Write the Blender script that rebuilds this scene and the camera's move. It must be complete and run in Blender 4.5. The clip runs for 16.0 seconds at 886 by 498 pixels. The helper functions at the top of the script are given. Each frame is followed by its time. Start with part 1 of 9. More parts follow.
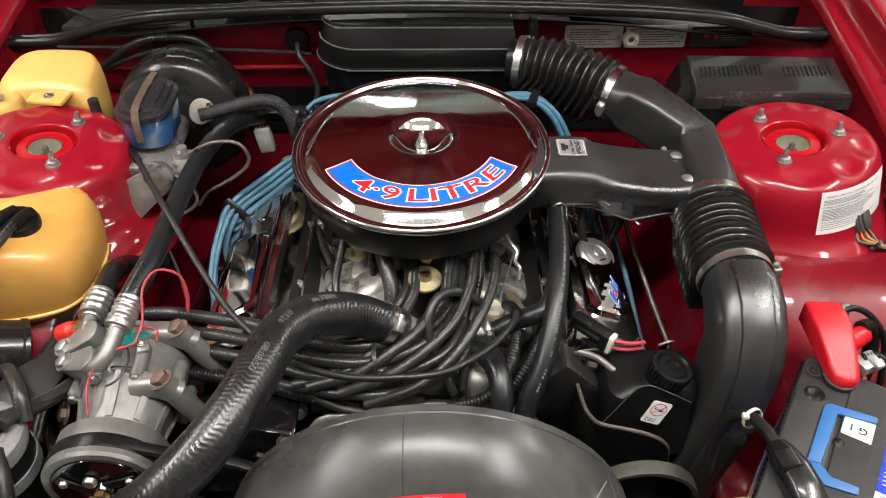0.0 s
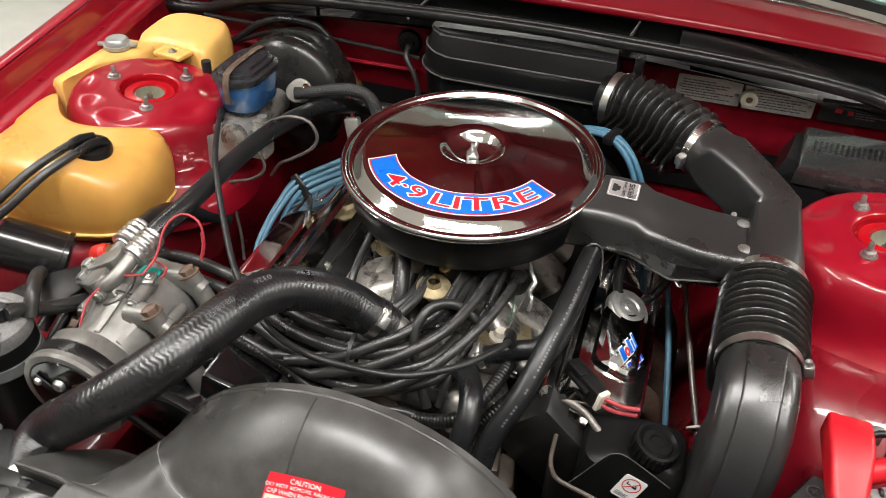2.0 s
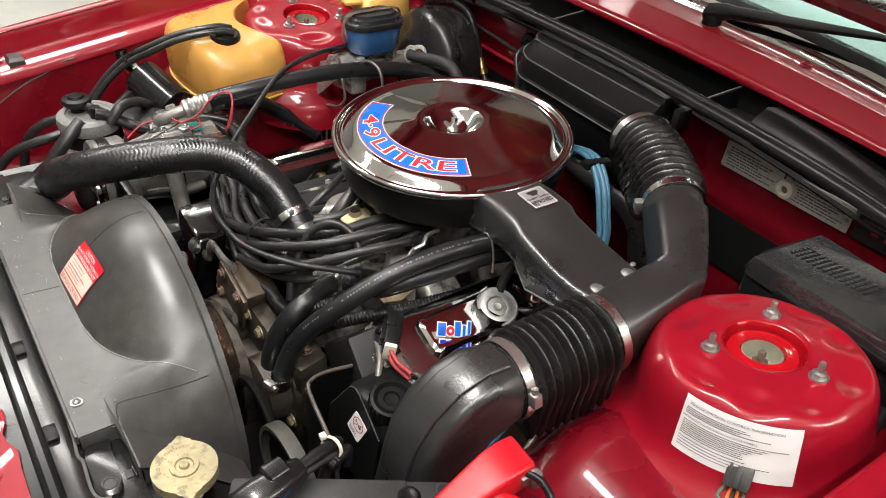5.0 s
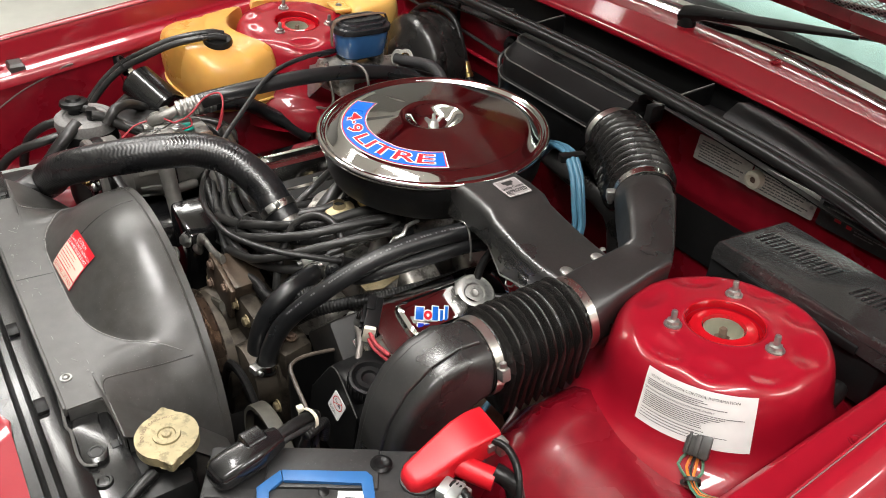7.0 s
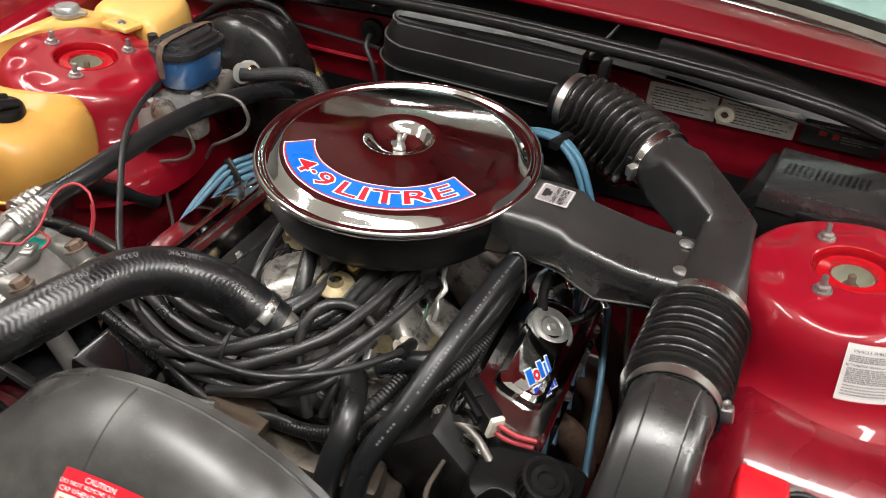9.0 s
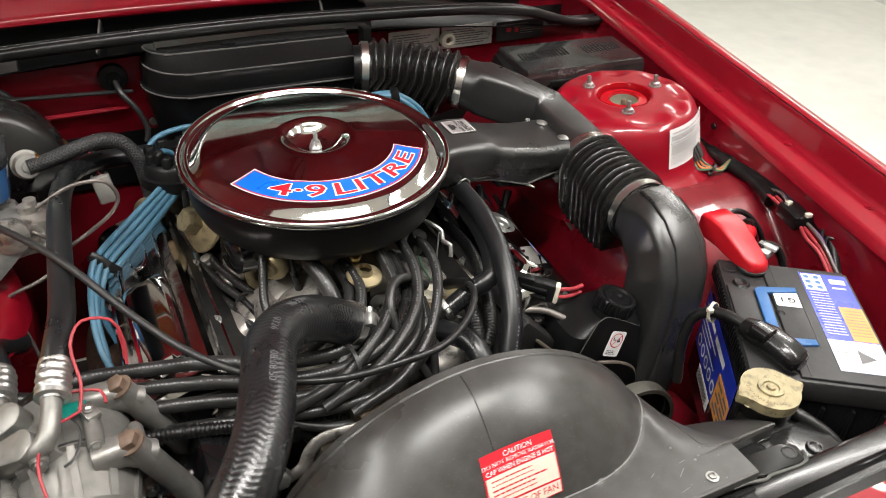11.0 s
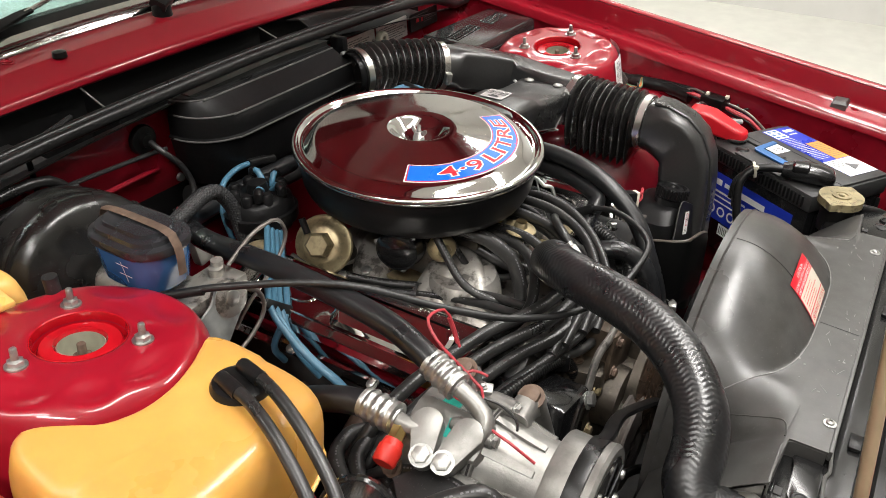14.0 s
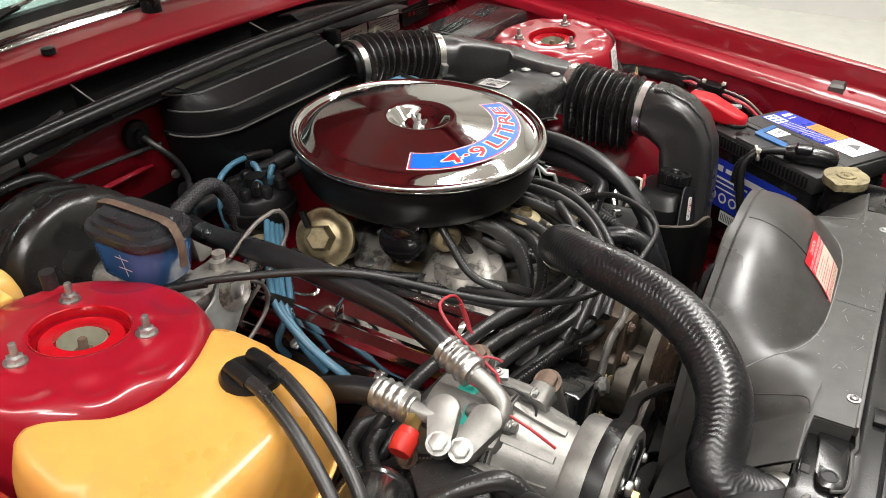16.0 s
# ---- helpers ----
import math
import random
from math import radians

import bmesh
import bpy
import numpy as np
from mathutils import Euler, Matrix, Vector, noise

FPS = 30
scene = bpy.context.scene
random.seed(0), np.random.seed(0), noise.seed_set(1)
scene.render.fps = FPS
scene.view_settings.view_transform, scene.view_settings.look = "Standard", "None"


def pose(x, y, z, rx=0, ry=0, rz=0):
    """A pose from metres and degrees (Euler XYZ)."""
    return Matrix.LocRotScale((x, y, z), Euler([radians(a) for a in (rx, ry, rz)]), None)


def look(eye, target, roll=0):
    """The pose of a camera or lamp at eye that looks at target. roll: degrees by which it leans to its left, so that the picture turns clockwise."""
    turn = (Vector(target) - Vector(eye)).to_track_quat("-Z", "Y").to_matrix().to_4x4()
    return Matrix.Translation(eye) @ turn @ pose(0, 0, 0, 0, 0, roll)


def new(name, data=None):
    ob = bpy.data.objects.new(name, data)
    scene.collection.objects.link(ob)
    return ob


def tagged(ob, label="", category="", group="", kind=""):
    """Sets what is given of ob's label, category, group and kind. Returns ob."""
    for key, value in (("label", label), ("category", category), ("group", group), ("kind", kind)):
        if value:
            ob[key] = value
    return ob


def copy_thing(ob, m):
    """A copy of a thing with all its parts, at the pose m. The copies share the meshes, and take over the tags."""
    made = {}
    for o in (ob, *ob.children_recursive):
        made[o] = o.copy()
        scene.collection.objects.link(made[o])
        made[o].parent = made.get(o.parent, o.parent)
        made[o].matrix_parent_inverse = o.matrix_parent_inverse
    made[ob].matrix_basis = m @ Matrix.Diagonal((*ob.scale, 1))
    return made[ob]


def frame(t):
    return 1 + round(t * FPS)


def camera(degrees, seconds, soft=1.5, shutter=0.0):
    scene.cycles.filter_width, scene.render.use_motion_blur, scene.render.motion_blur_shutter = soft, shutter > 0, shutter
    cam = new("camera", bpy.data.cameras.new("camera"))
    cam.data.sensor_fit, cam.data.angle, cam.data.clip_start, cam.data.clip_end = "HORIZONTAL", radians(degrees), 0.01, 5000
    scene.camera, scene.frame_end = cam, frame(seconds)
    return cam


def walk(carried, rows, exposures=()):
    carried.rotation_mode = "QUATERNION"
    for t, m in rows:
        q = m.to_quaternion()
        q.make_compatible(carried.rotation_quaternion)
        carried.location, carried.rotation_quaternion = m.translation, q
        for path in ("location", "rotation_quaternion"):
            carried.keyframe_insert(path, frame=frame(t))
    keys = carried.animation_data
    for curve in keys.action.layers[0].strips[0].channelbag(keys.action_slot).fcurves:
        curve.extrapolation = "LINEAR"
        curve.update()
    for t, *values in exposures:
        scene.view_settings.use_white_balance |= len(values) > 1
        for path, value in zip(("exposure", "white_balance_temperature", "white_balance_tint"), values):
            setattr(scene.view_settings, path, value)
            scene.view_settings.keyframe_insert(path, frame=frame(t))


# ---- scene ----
cam = camera(58.9, 16.0, 0.7, 0.3)
PATH = [
    (0, (0.011, -0.025, 1.466), (0.044, 1.483, 0.153), 0.4),
    (0.5, (0.0, 0.027, 1.452), (-0.005, 1.539, 0.143), 0.2),
    (1, (0.009, 0.051, 1.429), (-0.085, 1.579, 0.142), 0.3),
    (1.5, (0.111, 0.002, 1.428), (-0.166, 1.535, 0.173), 0.4),
    (2, (0.238, 0.002, 1.415), (-0.225, 1.509, 0.185), 2.2),
    (2.5, (0.372, 0.049, 1.408), (-0.304, 1.488, 0.194), 3.8),
    (3, (0.533, 0.079, 1.399), (-0.349, 1.412, 0.196), 4.5),
    (3.5, (0.683, 0.121, 1.39), (-0.356, 1.338, 0.19), 4.7),
    (3.7, (0.704, 0.154, 1.385), (-0.384, 1.329, 0.187), 4.8),
    (5.8, (0.873, 0.254, 1.412), (-0.443, 1.21, 0.248), 4.9),
    (6, (0.877, 0.251, 1.401), (-0.447, 1.211, 0.249), 4.6),
    (6.5, (0.89, 0.246, 1.402), (-0.429, 1.217, 0.255), 4.9),
    (7, (0.893, 0.247, 1.397), (-0.405, 1.249, 0.251), 4.9),
    (7.5, (0.863, 0.247, 1.386), (-0.381, 1.31, 0.236), 4.7),
    (8, (0.751, 0.223, 1.355), (-0.358, 1.416, 0.195), 4.7),
    (8.2, (0.667, 0.213, 1.344), (-0.354, 1.469, 0.17), 4.7),
    (10.3, (-0.045, -0.038, 1.34), (0.27, 1.573, 0.197), 3.7),
    (10.5, (-0.12, -0.039, 1.34), (0.334, 1.543, 0.203), 3.8),
    (11, (-0.288, -0.011, 1.342), (0.499, 1.444, 0.218), 3.9),
    (11.5, (-0.438, 0.077, 1.337), (0.582, 1.383, 0.217), 3.3),
    (12, (-0.604, 0.122, 1.331), (0.582, 1.286, 0.218), 2.6),
    (12.5, (-0.743, 0.17, 1.346), (0.569, 1.211, 0.252), 2.1),
    (13, (-0.803, 0.256, 1.327), (0.582, 1.215, 0.249), 1.4),
    (13.5, (-0.847, 0.303, 1.321), (0.575, 1.226, 0.261), 0.6),
    (14, (-0.862, 0.319, 1.315), (0.58, 1.216, 0.258), 0.4),
    (14.5, (-0.865, 0.328, 1.302), (0.587, 1.211, 0.248), 0.4),
    (15, (-0.866, 0.338, 1.291), (0.586, 1.221, 0.238), 0.4),
    (15.5, (-0.869, 0.343, 1.288), (0.589, 1.224, 0.239), 0.2),
    (16, (-0.87, 0.342, 1.284), (0.597, 1.215, 0.243), -0.5),
]
walk(cam, [(t, look(eye, target, roll)) for t, eye, target, roll in PATH])

# ---- light ----
world = bpy.data.worlds.new("workshop_air")
world.use_nodes = True
world.node_tree.nodes["Background"].inputs[0].default_value = (0.9, 0.95, 1.0, 1)
world.node_tree.nodes["Background"].inputs[1].default_value = 0.005
scene.world = world


def area_lamp(eye, target, sx, sy, power, tint=(1.0, 0.97, 0.945)):
    data = bpy.data.lights.new("tube_light", "AREA")
    data.shape, data.size, data.size_y = "RECTANGLE", sx, sy
    data.energy, data.color = power, tint
    ob = new("tube_light", data)
    ob.matrix_world = look(eye, target)
    return ob


# ceiling fluorescent fittings: (x, y), along which axis they run
TUBES = [((-2.0, 0.05), "y", 34.5), ((0.0, 0.20), "x", 40), ((1.45, 0.05), "y", 34.5), ((-1.7, 1.3), "y", 13), ((2.7, 1.9), "y", 36), ((-0.9, 3.1), "x", 17)]
CEILING = 2.75
for (lx, ly), ax, watts in TUBES:
    area_lamp((lx, ly, CEILING - 0.09), (lx, ly, 0), 1.5 if ax == "x" else 0.22, 0.22 if ax == "x" else 1.5, watts)

# ---- materials ----


def material(name, color, rough=0.5, metal=0.0, coat=0.0, vary=0.15, grain=60.0, stains=6.0, bump=0.0, bump_scale=300.0,
             rough_vary=0.1, sub=0.0, trans=0.0, emit=0.0, spec=0.5, pattern=None, grime=0.0, dust=0.0, grime_scale=38.0):
    m = bpy.data.materials.new(name)
    m.use_nodes = True
    nt = m.node_tree
    p = nt.nodes["Principled BSDF"]
    p.inputs["Roughness"].default_value = rough
    p.inputs["Metallic"].default_value = metal
    p.inputs["Coat Weight"].default_value = coat
    p.inputs["Coat Roughness"].default_value = 0.04
    p.inputs["Specular IOR Level"].default_value = spec
    p.inputs["Transmission Weight"].default_value = trans
    if sub:
        p.inputs["Subsurface Weight"].default_value = sub
        p.inputs["Subsurface Radius"].default_value = (0.03, 0.015, 0.004)
        p.inputs["Subsurface Scale"].default_value = 0.4
    if emit:
        p.inputs["Emission Color"].default_value = (*color, 1)
        p.inputs["Emission Strength"].default_value = emit
    co = nt.nodes.new("ShaderNodeTexCoord")
    n1 = nt.nodes.new("ShaderNodeTexNoise")
    n1.inputs["Scale"].default_value, n1.inputs["Detail"].default_value = grain, 6
    n2 = nt.nodes.new("ShaderNodeTexNoise")
    n2.inputs["Scale"].default_value, n2.inputs["Detail"].default_value = stains, 5
    nt.links.new(co.outputs["Object"], n1.inputs["Vector"])
    nt.links.new(co.outputs["Object"], n2.inputs["Vector"])
    mid = nt.nodes.new("ShaderNodeMix")
    mid.data_type = "FLOAT"
    mid.inputs[0].default_value = 0.55
    nt.links.new(n1.outputs["Fac"], mid.inputs[2])
    nt.links.new(n2.outputs["Fac"], mid.inputs[3])
    ramp = nt.nodes.new("ShaderNodeValToRGB")
    ramp.color_ramp.elements[0].position, ramp.color_ramp.elements[1].position = 0.3, 0.7
    lo = [max(0, c * (1 - vary)) for c in color]
    hi = [min(1, c * (1 + vary) + 0.01 * vary) for c in color]
    ramp.color_ramp.elements[0].color, ramp.color_ramp.elements[1].color = (*lo, 1), (*hi, 1)
    nt.links.new(mid.outputs[0], ramp.inputs["Fac"])
    shade = ramp.outputs["Color"]
    for amount, scale, lo_at, hi_at, tint in ((grime, grime_scale, 0.50, 0.62, (0.022, 0.018, 0.014, 1)), (dust, 420.0, 0.62, 0.72, (0.22, 0.21, 0.20, 1))):
        if not amount:
            continue
        spot = nt.nodes.new("ShaderNodeTexNoise")
        spot.inputs["Scale"].default_value, spot.inputs["Detail"].default_value, spot.inputs["Roughness"].default_value = scale, 8, 0.65
        nt.links.new(co.outputs["Object"], spot.inputs["Vector"])
        cut = nt.nodes.new("ShaderNodeMapRange")
        cut.inputs["From Min"].default_value, cut.inputs["From Max"].default_value = lo_at, hi_at
        cut.inputs["To Max"].default_value = amount
        nt.links.new(spot.outputs["Fac"], cut.inputs["Value"])
        lay = nt.nodes.new("ShaderNodeMix")
        lay.data_type = "RGBA"
        for inp in lay.inputs:
            if inp.type == "RGBA" and inp.name == "B":
                inp.default_value = tint
            if inp.type == "RGBA" and inp.name == "A":
                nt.links.new(shade, inp)
        nt.links.new(cut.outputs["Result"], lay.inputs[0])
        shade = [o for o in lay.outputs if o.type == "RGBA"][0]
    nt.links.new(shade, p.inputs["Base Color"])
    rr = nt.nodes.new("ShaderNodeMapRange")
    rr.inputs["From Min"].default_value, rr.inputs["From Max"].default_value = 0.3, 0.7
    rr.inputs["To Min"].default_value, rr.inputs["To Max"].default_value = max(0.02, rough - rough_vary), min(1, rough + rough_vary)
    nt.links.new(n2.outputs["Fac"], rr.inputs["Value"])
    nt.links.new(rr.outputs["Result"], p.inputs["Roughness"])
    height = None
    if bump:
        n3 = nt.nodes.new("ShaderNodeTexNoise")
        n3.inputs["Scale"].default_value, n3.inputs["Detail"].default_value = bump_scale, 3
        nt.links.new(co.outputs["Object"], n3.inputs["Vector"])
        height = n3.outputs["Fac"]
    if pattern:
        # woven relief that follows a hose: u round it, v along it in metres
        sep = nt.nodes.new("ShaderNodeSeparateXYZ")
        nt.links.new(co.outputs["UV"], sep.inputs[0])

        def calc(op, a, b):
            q = nt.nodes.new("ShaderNodeMath")
            q.operation = op
            for i, s in enumerate((a, b)):
                if isinstance(s, (int, float)):
                    q.inputs[i].default_value = s
                else:
                    nt.links.new(s, q.inputs[i])
            return q.outputs[0]
        around, along = pattern[:2]
        u, v = calc("MULTIPLY", sep.outputs[0], around * 2 * math.pi), calc("MULTIPLY", sep.outputs[1], 2 * math.pi / along)
        if len(pattern) > 2:
            # herringbone: ribs that zigzag round the hose
            zig = calc("PINGPONG", calc("MULTIPLY", sep.outputs[0], around), 0.5)
            height = calc("SINE", calc("ADD", v, calc("MULTIPLY", zig, pattern[2])), 0)
        else:
            w1, w2 = calc("SINE", calc("ADD", u, v), 0), calc("SINE", calc("SUBTRACT", u, v), 0)
            height = calc("MAXIMUM", w1, w2)
    if height is not None:
        b = nt.nodes.new("ShaderNodeBump")
        b.inputs["Strength"].default_value = bump if bump else 0.35
        b.inputs["Distance"].default_value = 0.0006 if bump and not pattern else 0.001
        nt.links.new(height, b.inputs["Height"])
        nt.links.new(b.outputs["Normal"], p.inputs["Normal"])
    return m


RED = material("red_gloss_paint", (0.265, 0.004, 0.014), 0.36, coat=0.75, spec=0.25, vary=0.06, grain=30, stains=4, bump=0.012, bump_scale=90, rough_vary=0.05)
# Body red darkened so that bay surfaces carry their shade in the colour.
RED_SHADED = material("red_shaded_paint", (0.175, 0.0026, 0.0096), 0.30, coat=0.6, spec=0.35, vary=0.25, grain=50, stains=7, bump=0.06, bump_scale=120)
BLACK = material("black_moulded_plastic", (0.0055, 0.0055, 0.0057), 0.32, vary=0.3, grain=200, stains=9, bump=0.12, bump_scale=900, rough_vary=0.05, dust=0.10, spec=0.20)
SHROUD = material("grey_black_plastic", (0.046, 0.0450, 0.0425), 0.37, vary=0.4, grain=60, stains=6, bump=0.10, bump_scale=600, rough_vary=0.10, dust=0.45, spec=0.62, grime=0.3, grime_scale=26.0)
SATIN = material("black_satin_paint", (0.0042, 0.0042, 0.0042), 0.40, vary=0.25, grain=90, bump=0.04, bump_scale=600, spec=0.28)
GLOSSY = material("black_gloss_paint", (0.0055, 0.0055, 0.006), 0.16, coat=0.3, vary=0.25, grain=60, dust=0.15)
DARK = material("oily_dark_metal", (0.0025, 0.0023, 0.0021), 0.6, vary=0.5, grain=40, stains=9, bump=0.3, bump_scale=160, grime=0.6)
RUBBER = material("black_rubber", (0.0065, 0.0064, 0.0064), 0.33, vary=0.35, grain=120, stains=12, bump=0.10, bump_scale=800, rough_vary=0.06, dust=0.18, spec=0.30)
HOSE = material("woven_rubber_hose", (0.0085, 0.0087, 0.0095), 0.30, vary=0.25, grain=100, stains=14, bump=0.11, pattern=(10, 0.0053, 7.5), dust=0.12, spec=0.7)
SMOOTH = material("smooth_rubber_hose", (0.0095, 0.0100, 0.0108), 0.32, vary=0.25, grain=100, stains=14, rough_vary=0.08, dust=0.12)
BRAID = material("braided_hose", (0.022, 0.022, 0.023), 0.5, vary=0.3, grain=100, bump=0.5, pattern=(10, 0.005))
CHROME = material("chrome_plate", (0.72, 0.70, 0.69), 0.065, metal=1.0, vary=0.04, grain=40, stains=12, rough_vary=0.025)
CHROME_OLD = material("worn_chrome", (0.55, 0.535, 0.52), 0.10, metal=1.0, vary=0.2, grain=25, bump=0.9, bump_scale=34)
ALU = material("cast_aluminium", (0.44, 0.42, 0.385), 0.46, metal=0.75, vary=0.3, grain=45, stains=12, bump=0.35, bump_scale=260, grime=0.75)
ALU_OLD = material("oily_cast_aluminium", (0.062, 0.051, 0.038), 0.48, metal=0.5, vary=0.55, grain=35, stains=14, bump=0.35, bump_scale=200, grime=0.95)
ALU_CLEAN = material("clean_aluminium", (0.255, 0.248, 0.232), 0.44, metal=0.6, vary=0.2, grain=70, bump=0.3, bump_scale=400, grime=0.18)
ZINC = material("zinc_plate", (0.44, 0.44, 0.42), 0.40, metal=0.9, vary=0.2, grain=90, bump=0.1, bump_scale=300, grime=0.25, grime_scale=160.0)
GALV = material("galvanised_sheet", (0.42, 0.45, 0.44), 0.42, metal=0.7, vary=0.25, grain=60, stains=30)
BAND = material("stainless_band", (0.66, 0.64, 0.60), 0.28, metal=1.0, vary=0.12, grain=80)
GOLD = material("yellow_passivated_steel", (0.36, 0.295, 0.175), 0.44, metal=0.7, vary=0.25, grain=60, stains=25, grime=0.35, grime_scale=90.0)
BRASS = material("brass", (0.55, 0.40, 0.16), 0.3, metal=1.0, vary=0.2)
RUST = material("brown_rusted_steel", (0.13, 0.085, 0.06), 0.65, metal=0.2, vary=0.5, grain=120, bump=0.3, bump_scale=300)
CAPGOLD = material("worn_radiator_cap", (0.335, 0.285, 0.165), 0.48, metal=0.45, vary=0.3, grain=70, stains=30, bump=0.2, bump_scale=300, grime=0.45, grime_scale=110.0)
YELLOW = material("aged_yellow_plastic", (0.57, 0.30, 0.070), 0.30, vary=0.14, grain=25, stains=6, sub=0.25, bump=0.02, bump_scale=120)
YELLOW_PALE = material("pale_yellow_plastic", (0.74, 0.45, 0.13), 0.34, vary=0.12, grain=25, stains=6, sub=0.25, bump=0.02, bump_scale=120)
BLUE_WIRE = material("blue_silicone_lead", (0.055, 0.150, 0.225), 0.40, vary=0.15, grain=100, stains=20)
WIRE = material("black_wire_sleeve", (0.014, 0.014, 0.014), 0.4, vary=0.3)
WIRE_RED = material("red_wire_sleeve", (0.36, 0.03, 0.04), 0.5, vary=0.25)
WIRE_ORANGE = material("orange_wire_sleeve", (0.62, 0.16, 0.02), 0.42, vary=0.2)
WIRE_GREEN = material("green_wire_sleeve", (0.06, 0.15, 0.09), 0.42, vary=0.2)
WIRE_PURPLE = material("purple_wire_sleeve", (0.18, 0.09, 0.30), 0.42, vary=0.2)
STEEL_TUBE = material("grey_steel_pipe", (0.20, 0.18, 0.165), 0.4, metal=0.6, vary=0.25)
WHITE = material("white_label_film", (0.80, 0.80, 0.78), 0.45, vary=0.05, stains=15)
INK = material("black_ink", (0.02, 0.02, 0.02), 0.5, vary=0.1)
INK_GREY = material("grey_ink", (0.12, 0.12, 0.125), 0.5, vary=0.3)
LABEL_RED = material("red_label_film", (0.62, 0.012, 0.025), 0.4, vary=0.06)
LABEL_BLUE = material("blue_label_film", (0.006, 0.13, 0.60), 0.35, vary=0.06)
DEEP_BLUE = material("deep_blue_label_film", (0.012, 0.035, 0.42), 0.35, vary=0.08)
ORANGE = material("orange_label_film", (0.72, 0.30, 0.06), 0.4, vary=0.08)
SILVER_FILM = material("silver_label_film", (0.50, 0.47, 0.47), 0.30, metal=0.55, vary=0.08)
PLATE = material("stamped_aluminium_plate", (0.64, 0.62, 0.58), 0.46, metal=0.55, vary=0.15, grain=160, bump=0.7, bump_scale=420, grime=0.12, grime_scale=120.0)
BLUE_HANDLE = material("blue_plastic_strap", (0.025, 0.12, 0.32), 0.42, vary=0.1)
BATTERY_GREY = material("dark_grey_battery_case", (0.024, 0.024, 0.024), 0.5, vary=0.3, grain=150, stains=12, bump=0.12, bump_scale=900, dust=0.35)
RED_RUBBER = material("red_rubber_boot", (0.52, 0.008, 0.016), 0.30, vary=0.08, grain=40)
RED_CAP = material("red_plastic_cap", (0.50, 0.02, 0.012), 0.45, vary=0.1)
TEAL = material("green_paper_label", (0.0, 0.28, 0.22), 0.5, vary=0.3, grain=50, stains=60)
FLUID = material("blue_fluid_in_clear_plastic", (0.035, 0.12, 0.30), 0.16, coat=0.4, vary=0.15, grain=20, stains=25)
SMOKED = material("smoky_plastic_lid", (0.020, 0.021, 0.024), 0.30, coat=0.2, vary=0.25, grain=60, dust=0.2)
NYLON = material("cream_nylon", (0.62, 0.58, 0.48), 0.45, vary=0.1)
TAN = material("tan_plated_rod", (0.42, 0.33, 0.21), 0.4, metal=0.5, vary=0.15, grain=40)
CONCRETE = material("pale_painted_concrete", (0.76, 0.76, 0.70), 0.42, vary=0.10, grain=9, stains=1.3, bump=0.05, bump_scale=60)
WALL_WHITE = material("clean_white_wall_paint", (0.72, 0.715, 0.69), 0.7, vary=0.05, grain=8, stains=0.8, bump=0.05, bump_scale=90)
# White paint darkened to grey so that it bounces less fill light.
DIMMED_WHITE = material("dimmed_white_paint", (0.26, 0.258, 0.25), 0.7, vary=0.05, grain=8, stains=0.8, bump=0.05, bump_scale=90)
TUBE_GLOW = material("lit_diffuser", (1.0, 0.97, 0.9), 0.5, vary=0.0, emit=11.0)
# Trim lightened to stand in for the reflection in the windscreen.
DASH = material("cabin_trim_lightened", (0.34, 0.345, 0.34), 0.6, vary=0.15, grain=40)
SCUFF = material("pale_scuffed_plastic", (0.20, 0.195, 0.19), 0.55, vary=0.4, grain=300)
DUSTY_GLOSS = material("dusty_gloss_plastic", (0.020, 0.020, 0.020), 0.12, vary=0.35, grain=120, stains=10, bump=0.012, bump_scale=90, rough_vary=0.05, dust=0.35, spec=0.8)
CEILING_PAINT = material("white_ceiling_paint", (0.74, 0.73, 0.70), 0.7, vary=0.05, grain=8, stains=0.8)
BOOSTER = material("dusty_black_paint", (0.009, 0.0085, 0.008), 0.28, vary=0.4, grain=60, stains=14, dust=0.5, bump=0.05, bump_scale=300)
SUPPORT = material("worn_black_paint", (0.010, 0.010, 0.010), 0.20, coat=0.12, vary=0.35, grain=60, stains=8, bump=0.03, bump_scale=70, dust=0.25, spec=0.5)
# Pale grey for thin edge lines that paint in highlights.
EDGE_HIGHLIGHT = material("edge_highlight_grey", (0.085, 0.083, 0.078), 0.38, vary=0.5, grain=60, stains=20)
RIM_BROWN = material("brown_worn_edge", (0.070, 0.056, 0.045), 0.42, vary=0.4, grain=90, stains=20)
CAST_BROWN = material("brown_stained_casting", (0.085, 0.060, 0.040), 0.48, metal=0.4, vary=0.4, grain=60, stains=18, bump=0.3, bump_scale=220, grime=0.6)
PULLEY = material("brown_polished_steel", (0.20, 0.15, 0.115), 0.26, metal=0.9, vary=0.3, grain=60, stains=20)
BELT = material("dusty_olive_belt", (0.050, 0.047, 0.037), 0.55, vary=0.35, grain=120, stains=20)
DUSTY_RUBBER = material("dusty_rubber", (0.0175, 0.0171, 0.0165), 0.34, vary=0.4, grain=90, stains=16, dust=0.3, bump=0.08, bump_scale=700)
DUCT = material("satin_duct_plastic", (0.018, 0.0177, 0.0173), 0.34, vary=0.45, grain=240, stains=9, bump=0.25, bump_scale=700, rough_vary=0.12, dust=0.25, spec=0.9)
STRUT_RING = material("glossy_red_paint_on_steel", (0.40, 0.004, 0.010), 0.22, coat=0.6, vary=0.12, grain=60)
